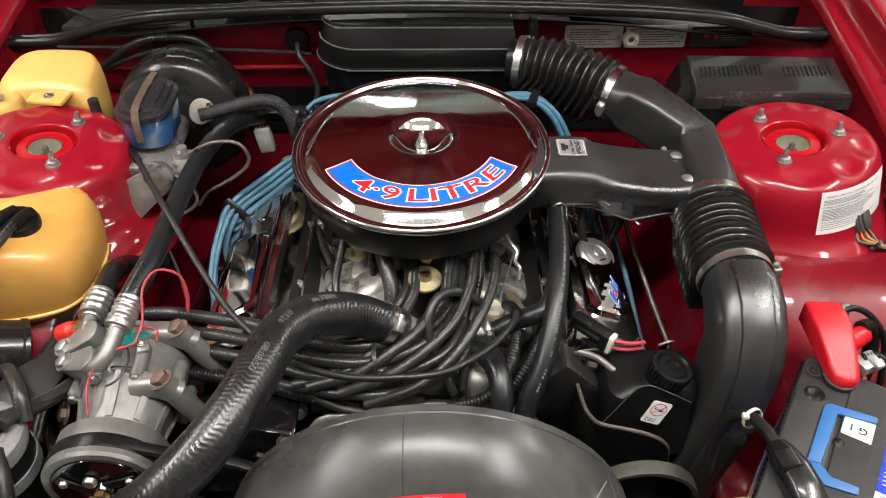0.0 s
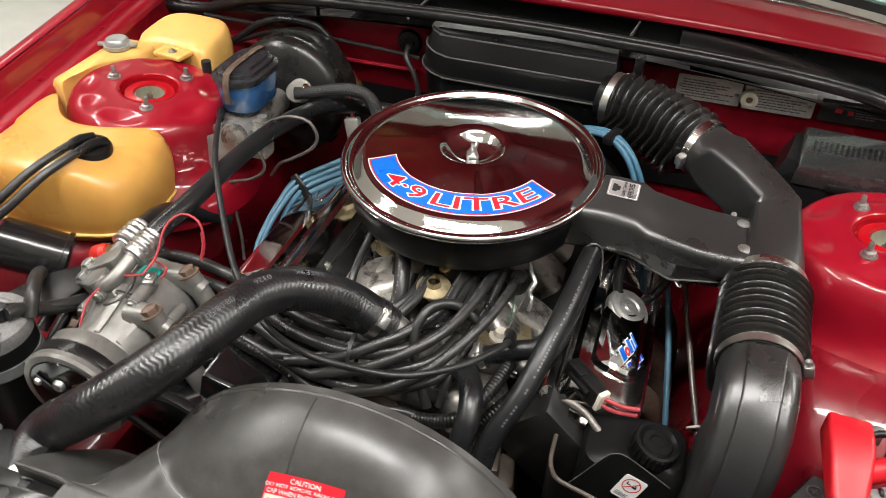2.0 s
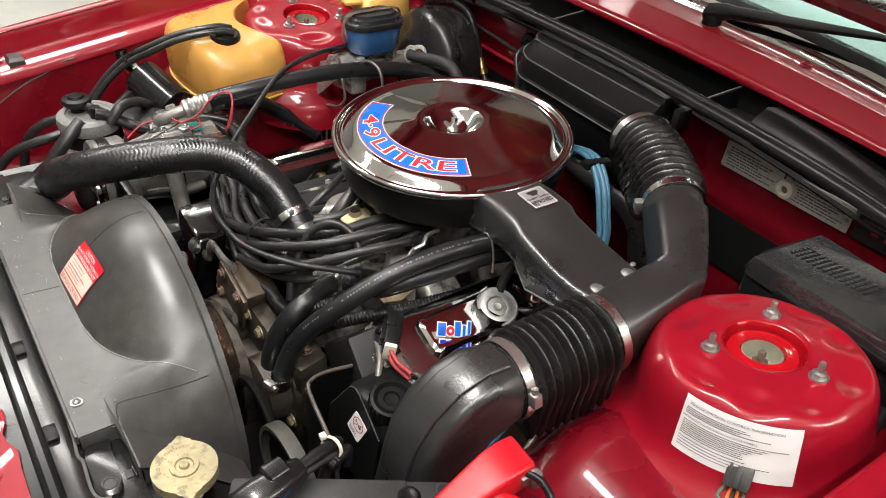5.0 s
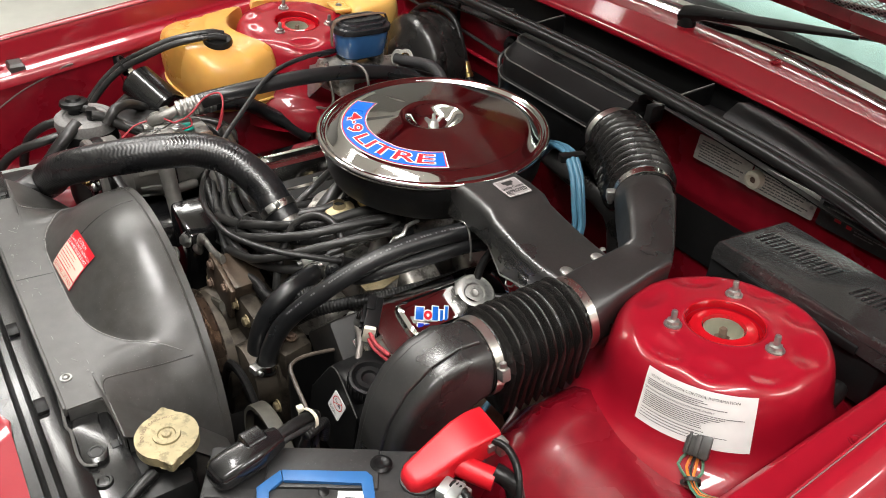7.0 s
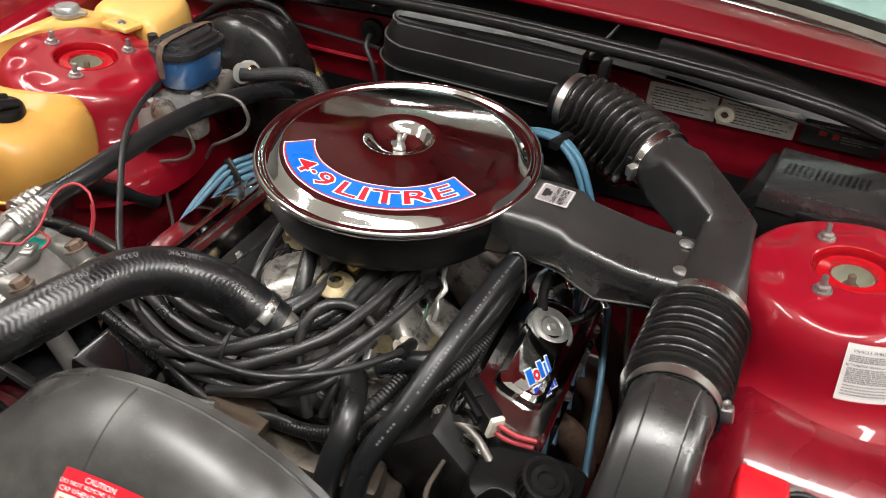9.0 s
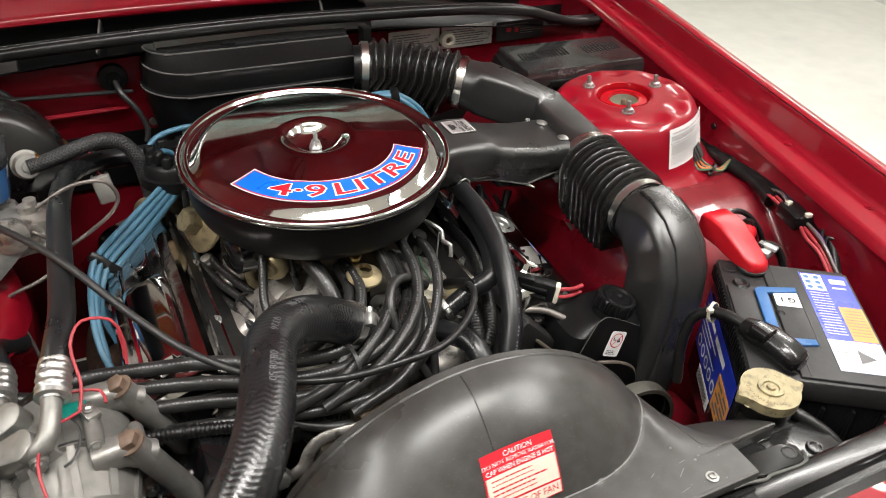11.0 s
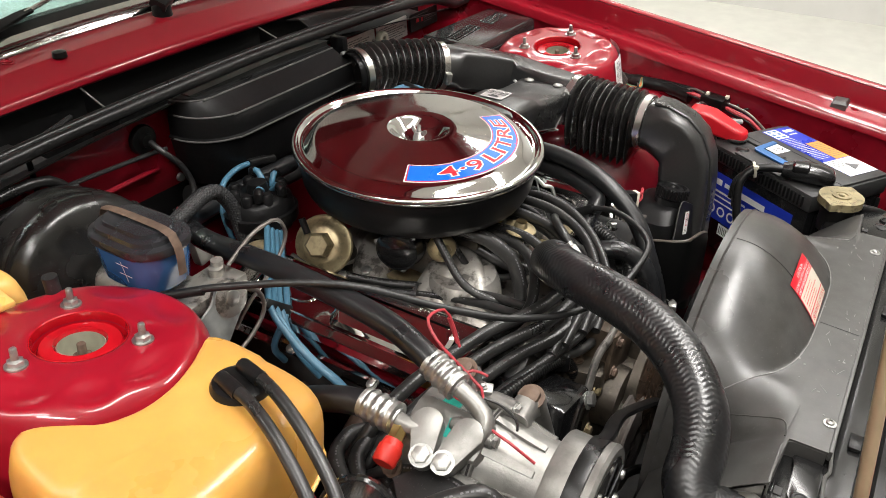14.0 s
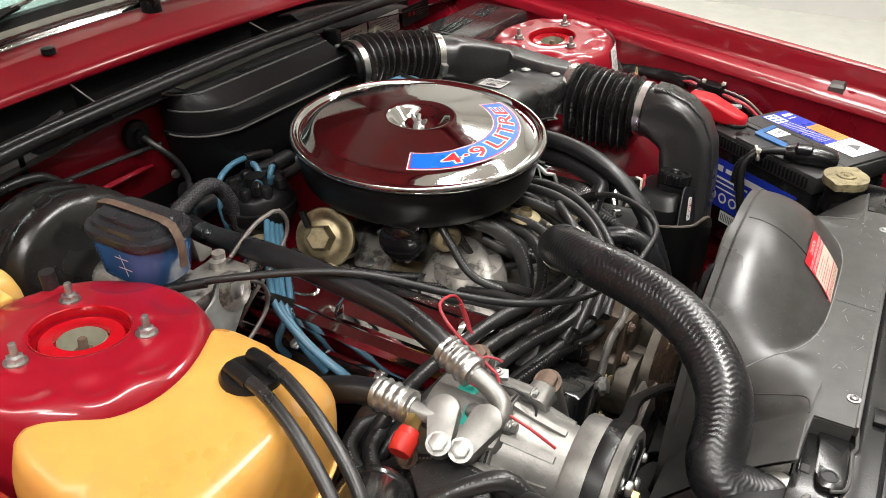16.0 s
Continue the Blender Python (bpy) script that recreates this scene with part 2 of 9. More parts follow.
CAP_GREY = material("aged_grey_nylon", (0.34, 0.33, 0.30), 0.45, vary=0.15, grain=60)
BELLOWS = material("dusty_bellows_rubber", (0.0085, 0.0078, 0.0073), 0.24, vary=0.4, grain=120, stains=14, bump=0.06, bump_scale=700, rough_vary=0.07, dust=0.22, spec=0.6)
CUP = material("olive_plated_steel", (0.36, 0.355, 0.27), 0.42, metal=0.4, vary=0.2, grain=70, stains=25)
DIRT = material("dusty_black_plastic", (0.012, 0.0117, 0.0117), 0.45, vary=0.4, grain=120, stains=10, bump=0.15, bump_scale=500, dust=0.6)

GLASS = bpy.data.materials.new("tinted_windscreen_glass")
GLASS.use_nodes = True
_g = GLASS.node_tree.nodes["Principled BSDF"]
_g.inputs["Base Color"].default_value = (0.62, 0.85, 0.80, 1)
_g.inputs["Transmission Weight"].default_value = 0.85
_g.inputs["Roughness"].default_value = 0.03
_g.inputs["IOR"].default_value = 1.45

# ---- mesh helpers ----


def hold(name, bm, mat, sharp=38):
    bmesh.ops.recalc_face_normals(bm, faces=bm.faces)
    me = bpy.data.meshes.new(name)
    bm.to_mesh(me)
    bm.free()
    for q in me.polygons:
        q.use_smooth = True
    me.set_sharp_from_angle(angle=radians(sharp))
    for q in (mat if isinstance(mat, (list, tuple)) else [mat]):
        me.materials.append(q)
    return me


def thing(name, at, label, category, group="", kind=""):
    ob = new(name)
    ob.empty_display_size = 0.02
    ob.location = at
    return tagged(ob, label, category, group, kind)


def part(name, bm, mat, parent=None, label="", sharp=38):
    ob = new(name, hold(name, bm, mat, sharp))
    if parent is not None:
        ob.parent = parent
        ob.matrix_parent_inverse = Matrix.Translation(parent.location).inverted()
    return tagged(ob, label)


def solo(name, bm, mat, label, category, group="", kind="", sharp=38):
    return tagged(part(name, bm, mat, None, "", sharp), label, category, group, kind)


def join(*many):
    """One bmesh out of several."""
    out = bmesh.new()
    for b in many:
        me = bpy.data.meshes.new("t")
        b.to_mesh(me)
        out.from_mesh(me)
        bpy.data.meshes.remove(me)
        b.free()
    return out


def glide(pts, step=0.006):
    """A smooth row of points through the given ones."""
    P = [Vector(p) for p in pts]
    if len(P) < 3:
        return P
    P = [P[0] * 2 - P[1]] + P + [P[-1] * 2 - P[-2]]
    out = []
    for i in range(1, len(P) - 2):
        a, b, c, d = P[i - 1:i + 3]
        n = max(2, int((c - b).length / step))
        for k in range(n):
            t = k / n
            out.append(0.5 * (2 * b + (c - a) * t + (2 * a - 5 * b + 4 * c - d) * t * t + (3 * b - a - 3 * c + d) * t ** 3))
    out.append(P[-2])
    return out


def tube(pts, r, n=12, step=0.008, smooth=True, caps=True, radius=None, squash=None):
    """A round bar along points. radius(s, length) may change it on the way."""
    P = glide(pts, step) if smooth else [Vector(p) for p in pts]
    bm = bmesh.new()
    uv = bm.loops.layers.uv.new("along")
    T = [(P[min(i + 1, len(P) - 1)] - P[max(i - 1, 0)]).normalized() for i in range(len(P))]
    up = Vector((0, 0, 1)) if abs(T[0].z) < 0.9 else Vector((1, 0, 0))
    N = (up - T[0] * up.dot(T[0])).normalized()
    total = sum((P[i + 1] - P[i]).length for i in range(len(P) - 1))
    rings, s, at = [], 0.0, []
    for i, p in enumerate(P):
        if i:
            s += (P[i] - P[i - 1]).length
            N = (N - T[i] * N.dot(T[i])).normalized()
        B = T[i].cross(N)
        rad = radius(s, total) if radius else r
        at.append(s)
        rings.append([bm.verts.new(p + rad * (math.cos(2 * math.pi * k / n) * N + math.sin(2 * math.pi * k / n) * B * (squash or 1))) for k in range(n)])
    for i in range(len(rings) - 1):
        for k in range(n):
            f = bm.faces.new((rings[i][k], rings[i][(k + 1) % n], rings[i + 1][(k + 1) % n], rings[i + 1][k]))
            for lp, (a, b) in zip(f.loops, ((k, i), (k + 1, i), (k + 1, i + 1), (k, i + 1))):
                lp[uv].uv = (a / n, at[b])
    if caps:
        bm.faces.new(rings[0][::-1])
        bm.faces.new(rings[-1])
    return bm


def ribbed(pitch, deep, sharp=1.0):
    return lambda r: (lambda s, total: r - deep * (0.5 + 0.5 * math.cos(2 * math.pi * s / pitch)) ** sharp)


def axes(axis):
    z = Vector(axis).normalized()
    x = z.orthogonal().normalized() if abs(z.z) < 0.999 else Vector((1, 0, 0))
    return Matrix((x, z.cross(x), z)).transposed().to_4x4()


def place(at, axis=(0, 0, 1), spin=0):
    return Matrix.Translation(at) @ axes(axis) @ Matrix.Rotation(radians(spin), 4, "Z")


def lathe(profile, n=40, m=None):
    """A turned form out of (radius, height) pairs."""
    bm = bmesh.new()
    rows = []
    for r, z in profile:
        if r < 1e-6:
            rows.append([bm.verts.new((0, 0, z))])
        else:
            rows.append([bm.verts.new((r * math.cos(2 * math.pi * k / n), r * math.sin(2 * math.pi * k / n), z)) for k in range(n)])
    for a, b in zip(rows[:-1], rows[1:]):
        for k in range(n):
            j = (k + 1) % n
            if len(a) == 1 and len(b) == 1:
                continue
            if len(a) == 1:
                bm.faces.new((a[0], b[j], b[k]))
            elif len(b) == 1:
                bm.faces.new((a[k], a[j], b[0]))
            else:
                bm.faces.new((a[k], a[j], b[j], b[k]))
    if m is not None:
        bm.transform(m)
    return bm


def box(size, m=None, bevel=0.003, seg=2):
    bm = bmesh.new()
    bmesh.ops.create_cube(bm, size=1, matrix=Matrix.Diagonal((*size, 1)))
    if bevel:
        bmesh.ops.bevel(bm, geom=bm.edges[:], offset=min(bevel, min(size) * 0.45), segments=seg, profile=0.5, affect="EDGES")
    if m is not None:
        bm.transform(m)
    return bm


def slab(outline, z0, z1, bevel=0.003, m=None, seg=2):
    """A flat form: an outline in x, y drawn up from z0 to z1."""
    bm = bmesh.new()
    lo = [bm.verts.new((x, y, z0)) for x, y in outline]
    hi = [bm.verts.new((x, y, z1)) for x, y in outline]
    bm.faces.new(lo[::-1])
    bm.faces.new(hi)
    k = len(lo)
    for i in range(k):
        bm.faces.new((lo[i], lo[(i + 1) % k], hi[(i + 1) % k], hi[i]))
    if bevel:
        bmesh.ops.bevel(bm, geom=bm.edges[:], offset=bevel, segments=seg, profile=0.5, affect="EDGES", clamp_overlap=True)
    if m is not None:
        bm.transform(m)
    return bm


def rounded(w, h, r, n=4):
    """A rounded rectangle as points in a plane."""
    out = []
    r = min(r, w / 2 - 1e-4, h / 2 - 1e-4)
    for cx, cy, a0 in ((w / 2 - r, h / 2 - r, 0), (-w / 2 + r, h / 2 - r, 90), (-w / 2 + r, -h / 2 + r, 180), (w / 2 - r, -h / 2 + r, 270)):
        for k in range(n + 1):
            a = radians(a0 + 90 * k / n)
            out.append((cx + r * math.cos(a), cy + r * math.sin(a)))
    return out


def loft(rings, caps=True):
    bm = bmesh.new()
    R = [[bm.verts.new(p) for p in ring] for ring in rings]
    k = len(R[0])
    for a, b in zip(R[:-1], R[1:]):
        for i in range(k):
            bm.faces.new((a[i], a[(i + 1) % k], b[(i + 1) % k], b[i]))
    if caps:
        bm.faces.new(R[0][::-1])
        bm.faces.new(R[-1])
    return bm


def duct(stations, n=5, caps=True):
    """A moulded duct: stations of (centre, along, side, width, height, corner)."""
    rings = []
    for c, along, side, w, h, r in stations:
        a = Vector(along).normalized()
        s = (Vector(side) - a * Vector(side).dot(a)).normalized()
        u = s.cross(a) * -1
        rings.append([Vector(c) + s * x + u * y for x, y in rounded(w, h, r, n)])
    return loft(rings, caps)


def sheet(rows, thick=0.0):
    """A panel out of rows of points; thick draws it down along z."""
    bm = bmesh.new()
    V = [[bm.verts.new(p) for p in row] for row in rows]
    for a, b in zip(V[:-1], V[1:]):
        for i in range(len(a) - 1):
            bm.faces.new((a[i], a[i + 1], b[i + 1], b[i]))
    if thick:
        bmesh.ops.recalc_face_normals(bm, faces=bm.faces)
        bmesh.ops.solidify(bm, geom=bm.faces[:], thickness=thick)
    return bm


def hexbolt(at, axis=(0, 0, 1), r=0.007, h=0.006, washer=True, stud=0.0):
    m = place(at, axis, 17)
    bs = [lathe([(0, 0), (r * 1.08, 0), (r * 1.08, h * 0.85), (r * 0.85, h), (0, h)], 6, m)]
    if washer:
        bs.append(lathe([(0, -0.001), (r * 1.45, -0.001), (r * 1.45, 0.0012), (0, 0.0012)], 18, m))
    if stud:
        bs.append(lathe([(0, 0), (r * 0.5, 0), (r * 0.5, h + stud * 0.9), (r * 0.4, h + stud), (0, h + stud)], 10, m))
    return join(*bs)


def pan_screw(at, axis=(0, 0, 1), r=0.006):
    return lathe([(0, 0), (r * 1.5, 0), (r * 1.5, 0.001), (r, 0.0012), (r * 0.9, 0.003), (r * 0.4, 0.0042), (r * 0.35, 0.0025), (0, 0.0025)], 16, place(at, axis))


def lettering(words, size, m, deep=0.0003, squeeze=1.0, align="CENTER", bend=None, offset=0.0):
    """Raised letters in the built-in font; m takes x, y of the text to its place, bend may curve it."""
    data = bpy.data.curves.new("letters", "FONT")
    data.body, data.size, data.align_x, data.align_y = words, size, align, "CENTER"
    data.resolution_u, data.extrude, data.offset = 2, 0.0, offset
    ob = bpy.data.objects.new("letters", data)
    me = bpy.data.meshes.new_from_object(ob)
    bm = bmesh.new()
    bm.from_mesh(me)
    bpy.data.objects.remove(ob)
    bpy.data.meshes.remove(me)
    bpy.data.curves.remove(data)
    bm.transform(Matrix.Diagonal((squeeze, 1, 1, 1)))
    if bend:
        if len(bm.faces):
            bmesh.ops.triangulate(bm, faces=bm.faces[:])
            bmesh.ops.subdivide_edges(bm, edges=[e for e in bm.edges if e.calc_length() > size * 0.25], cuts=2)
        for v in bm.verts:
            v.co = bend(v.co.x, v.co.y)
    if m is not None:
        bm.transform(m)
    return bm


def bars(rows, m, bend=None):
    """Plain bars for small print: rows of (x0, x1, y, height)."""
    bm = bmesh.new()
    for x0, x1, y, h in rows:
        n = 8 if bend else 1
        for k in range(n):
            a, b = x0 + (x1 - x0) * k / n, x0 + (x1 - x0) * (k + 1) / n
            q = [(a, y - h / 2), (b, y - h / 2), (b, y + h / 2), (a, y + h / 2)]
            bm.faces.new([bm.verts.new(bend(*c) if bend else (*c, 0)) for c in q])
    if m is not None:
        bm.transform(m)
    return bm


def small_print(x0, x1, y0, y1, lines, seed, h=None):
    """Broken rows of unreadable print between two heights."""
    rnd = random.Random(seed)
    rows = []
    for i in range(lines):
        y = y0 + (y1 - y0) * (i + 0.5) / lines
        hh = h or abs(y1 - y0) / lines * 0.45
        x, end = x0, x0 + (x1 - x0) * rnd.uniform(0.55, 1.0)
        while x < end:
            w = rnd.uniform(1.5, 5.0) * hh
            rows.append((x, min(x + w, end), y, hh))
            x += w + hh * 0.7
    return rows


def patch(corners, lift=0.0, n=1):
    """A thin four-cornered label, drawn between its corners."""
    a, b, c, d = [Vector(q) for q in corners]
    nrm = (b - a).cross(d - a).normalized()
    rows = []
    for j in range(n + 1):
        v = j / n
        rows.append([(a + (b - a) * (i / n)) * (1 - v) + (d + (c - d) * (i / n)) * v + nrm * lift for i in range(n + 1)])
    bm = bmesh.new()
    V = [[bm.verts.new(q) for q in row] for row in rows]
    for r0, r1 in zip(V[:-1], V[1:]):
        for i in range(n):
            bm.faces.new((r0[i], r0[i + 1], r1[i + 1], r1[i]))
    return bm


def plane_of(o, right, upish):
    """The pose of a flat label: its origin, its rightward way and roughly its upward way."""
    x = Vector(right).normalized()
    z = x.cross(Vector(upish)).normalized()
    return Matrix.Translation(o) @ Matrix((x, z.cross(x), z)).transposed().to_4x4()


def clamp(at, axis, r, width=0.010, parent=None, screw_at=0, name="hose_clamp"):
    """A worm-drive band with its screw housing."""
    m = place(at, axis, screw_at)
    band = lathe([(r, -width / 2), (r + 0.0015, -width / 2), (r + 0.0015, width / 2), (r, width / 2)], 32, m)
    house = box((0.012, 0.016, width * 1.05), m @ Matrix.Translation((r + 0.005, 0, 0)), 0.002)
    screw = lathe([(0, 0), (0.004, 0), (0.004, 0.006), (0.0015, 0.006), (0, 0.0045)], 10, m @ Matrix.Translation((r + 0.005, 0.008, 0)) @ axes((0, 1, 0)))
    b = part(name, band, BAND, parent, "stainless worm-drive band")
    part("clamp_screw", join(house, screw), ZINC, None).parent = b
    return b


def cable_tie(at, axis, r, parent=None):
    m = place(at, axis)
    return part("cable_tie", join(lathe([(r, -0.0022), (r + 0.0013, -0.0022), (r + 0.0013, 0.0022), (r, 0.0022)], 20, m),
                                  box((0.006, 0.005, 0.005), m @ Matrix.Translation((r + 0.003, 0, 0)), 0.001)), WIRE, parent)

# ---- the workshop round the car ----


def room():
    floor = box((9, 9, 0.1), Matrix.Translation((0, 1, -0.05)), 0)
    solo("floor", floor, CONCRETE, "pale painted concrete workshop floor with scuffs", "floor", kind="structure")
    for name, s, at in (("wall_south", (9, 0.12, CEILING), (0, -3.5, CEILING / 2)), ("wall_north", (9, 0.12, CEILING), (0, 5.5, CEILING / 2)),
                        ("wall_west", (0.12, 8.88, CEILING), (-4.5, 1, CEILING / 2)), ("wall_east", (0.12, 8.88, CEILING), (4.5, 1, CEILING / 2))):
        # South and west walls are darkened to hold back bounced light.
        solo(name, box(s, Matrix.Translation(at), 0), WALL_WHITE if name in ("wall_north", "wall_east") else DIMMED_WHITE, "plain painted workshop wall", "wall", kind="structure")
    solo("ceiling", box((9.1, 9.1, 0.1), Matrix.Translation((0, 1, CEILING + 0.05)), 0), CEILING_PAINT, "plain white ceiling", "ceiling", kind="structure")
    first = None
    for (lx, ly), ax, watts in TUBES:
        m = Matrix.Translation((lx, ly, CEILING)) @ Matrix.Rotation(0 if ax == "x" else radians(90), 4, "Z")
        if first is None:
            first = thing("ceiling_light", (0, 0, 0), "white fluorescent ceiling fitting with a lit diffuser", "lamp", "ceiling lights")
            part("housing", box((1.6, 0.28, 0.06), Matrix.Translation((0, 0, -0.03)), 0.008), DIMMED_WHITE, first)
            part("diffuser", box((1.52, 0.22, 0.02), Matrix.Translation((0, 0, -0.066)), 0.006), TUBE_GLOW, first, "lit white diffuser")
            first.matrix_basis = m
        else:
            copy_thing(first, m)


room()

# ---- the car's body round the engine bay ----
car = thing("car", (0, 0.9, 0), "dark red painted car body with its bonnet open", "car")


def flange_x(y):
    return 0.719 + 0.015 * (y - 0.72) - 0.12 * max(0, 0.36 - y)


def flange_z(y):
    return 0.790 + 0.137 * (y - 0.573)


def wing(s, side):
    """One inner wing with the fender's gutter, drawn along the car."""
    ys = [0.06 + 0.05 * i for i in range(37)]
    gutter, outer, inner = [], [], []
    for y in ys:
        x, z = flange_x(y), flange_z(y)
        w = 0.046 - 0.024 * min(1, max(0, (y - 0.5) / 0.6))
        gutter.append([(s * a, y, b) for a, b in ((x - w, z - 0.018), (x - w + 0.002, z - 0.004), (x - w + 0.008, z), (x + 0.005, z), (x + 0.011, z + 0.003), (x + 0.0135, z + 0.011), (x + 0.013, z + 0.040), (x + 0.0150, z + 0.0465))])
        outer.append([(s * a, y, b) for a, b in ((x + 0.0165, z + 0.0480), (x + 0.021, z + 0.0515), (x + 0.034, z + 0.0505), (x + 0.052, z + 0.041), (x + 0.066, z + 0.015),
                                                 (x + 0.078, z - 0.07), (x + 0.085, z - 0.28), (x + 0.075, z - 0.48))])
        t = min(1, max(0, (y - 0.52) / 0.24))
        t = t * t * (3 - 2 * t)
        top = 0.575 + 0.165 * t
        edge = 0.52 - (0.075 if s > 0 else 0.050) * t
        bulge = t if s > 0 else 0.0
        inner.append([(s * a, y, b) for a, b in ((edge - 0.11 * bulge - 0.02, 0.30), (edge - 0.085 * bulge - 0.012, top - 0.24), (edge - 0.050 * bulge - 0.010, top - 0.13), (edge - 0.018 * bulge - 0.006, top - 0.055), (edge + 0.004, top - 0.018), (edge + 0.028, top - 0.004),
                                                 (edge + 0.06, top), (x - w - 0.012, top + 0.002), (x - w - 0.002, top + 0.010), (x - w + 0.003, top + 0.026), (x - w + 0.004, z - 0.006))])
    part("inner_wing", sheet(inner, 0.002), RED_SHADED, car, "red inner wing over the wheel, darkened for shade", 50)
    g = part("fender_gutter", sheet(gutter, 0.002), RED, car, "", 50)
    part("fender", sheet(outer, 0.002), RED, car, "", 50)
    for y in (0.40, 0.573, 0.738, 0.904, 1.066, 1.23):
        b = part("bolt", join(hexbolt((s * flange_x(y), y, flange_z(y) + 0.0015), (0, 0, 1), 0.0055, 0.003),), RED)
        b.parent = g
    for y in (0.6, 0.86):
        b = part("plug", lathe([(0, 0), (0.006, 0), (0.005, 0.002), (0, 0.003)], 12, place((s * (flange_x(y) - 0.036), y, flange_z(y) - 0.035), (-s, 0, 0))), SATIN)
        b.parent = g


wing(1, "right")
wing(-1, "left")


def tower_tilt(s):
    """The towers' crowns lean inwards: their outer edge stands higher."""
    c = Vector((s * 0.540, 0.931, 0.8425))
    return Matrix.Translation(c) @ Matrix.Rotation(radians(-6.5 * s), 4, "Y") @ Matrix.Translation((0, 0, -0.8425))


def tower(s):
    T = tower_tilt(s)
    prof = [(0.176, 0.690), (0.168, 0.722), (0.158, 0.736), (0.146, 0.744), (0.136, 0.754), (0.1295, 0.770), (0.1265, 0.79), (0.1235, 0.808), (0.1195, 0.822), (0.1150, 0.8305), (0.1100, 0.836), (0.1050, 0.8392), (0.100, 0.8408), (0.096, 0.8415), (0.092, 0.8418), (0.088, 0.842), (0.084, 0.842), (0.080, 0.842),
            (0.076, 0.842), (0.070, 0.842), (0.064, 0.842), (0.058, 0.8420), (0.0525, 0.8425), (0.0480, 0.8430), (0.0455, 0.8425), (0.0440, 0.839), (0.0434, 0.831)]
    bm = lathe(prof, 120, Matrix.Identity(4))
    # long shallow pressings between the studs
    dents = [(radians(a), w) for a, w in ((18, 0.55), (62, 0.8), (100, 0.55), (150, 0.6), (196, 0.55), (262, 0.5), (300, 0.8), (338, 0.6))]
    for v in bm.verts:
        r, a = math.hypot(v.co.x, v.co.y), math.atan2(v.co.y, v.co.x * s)
        for q, w in dents:
            off = math.hypot((r - 0.092) * 1.0, 0.097 * w * ((a - q + math.pi) % (2 * math.pi) - math.pi))
            if off < 0.021:
                v.co.z -= 0.0072 * (0.5 + 0.5 * math.cos(math.pi * off / 0.021)) ** 0.7
    bm.transform(T)
    t = part("strut_tower", bm, RED, car, "glossy red suspension tower", 60)
    U = T @ Matrix.Diagonal((0.905, 0.905, 1, 1))
    lip = lathe([(0.0500, 0.8426), (0.0495, 0.8434), (0.0486, 0.8428), (0.0480, 0.834)], 64, U)
    part("mount_lip", lip, STRUT_RING, None).parent = t
    mount = lathe([(0.0480, 0.832), (0.0465, 0.827), (0.0445, 0.826), (0.0435, 0.832), (0.041, 0.8345), (0.036, 0.8345), (0.031, 0.8355), (0.0275, 0.836), (0.0260, 0.833), (0.0248, 0.823)], 48, U)
    part("strut_mount", mount, STRUT_RING, None, "glossy red strut mount ring").parent = t
    cup = lathe([(0.0252, 0.832), (0.0238, 0.8335), (0.0225, 0.822), (0.020, 0.812), (0.012, 0.810), (0.0, 0.810)], 32, U)
    part("strut_cup", cup, CUP, None, "pale plated cup").parent = t
    up = T.to_3x3() @ Vector((0, 0, 1))
    part("strut_nut", hexbolt(T @ Vector((0, 0, 0.811)), up, 0.009, 0.011, True, 0.012), RUST).parent = t
    for x, y in ((0.5095, 0.987), (0.5090, 0.8785), (0.604, 0.932)):
        at = T @ Vector((s * (x - 0.540), y - 0.931, 0.8425))
        part("stud", hexbolt(at, up, 0.0072, 0.007, True, 0.012), ZINC, None).parent = t
    return t


tower_right = tower(1)
tower_left = tower(-1)


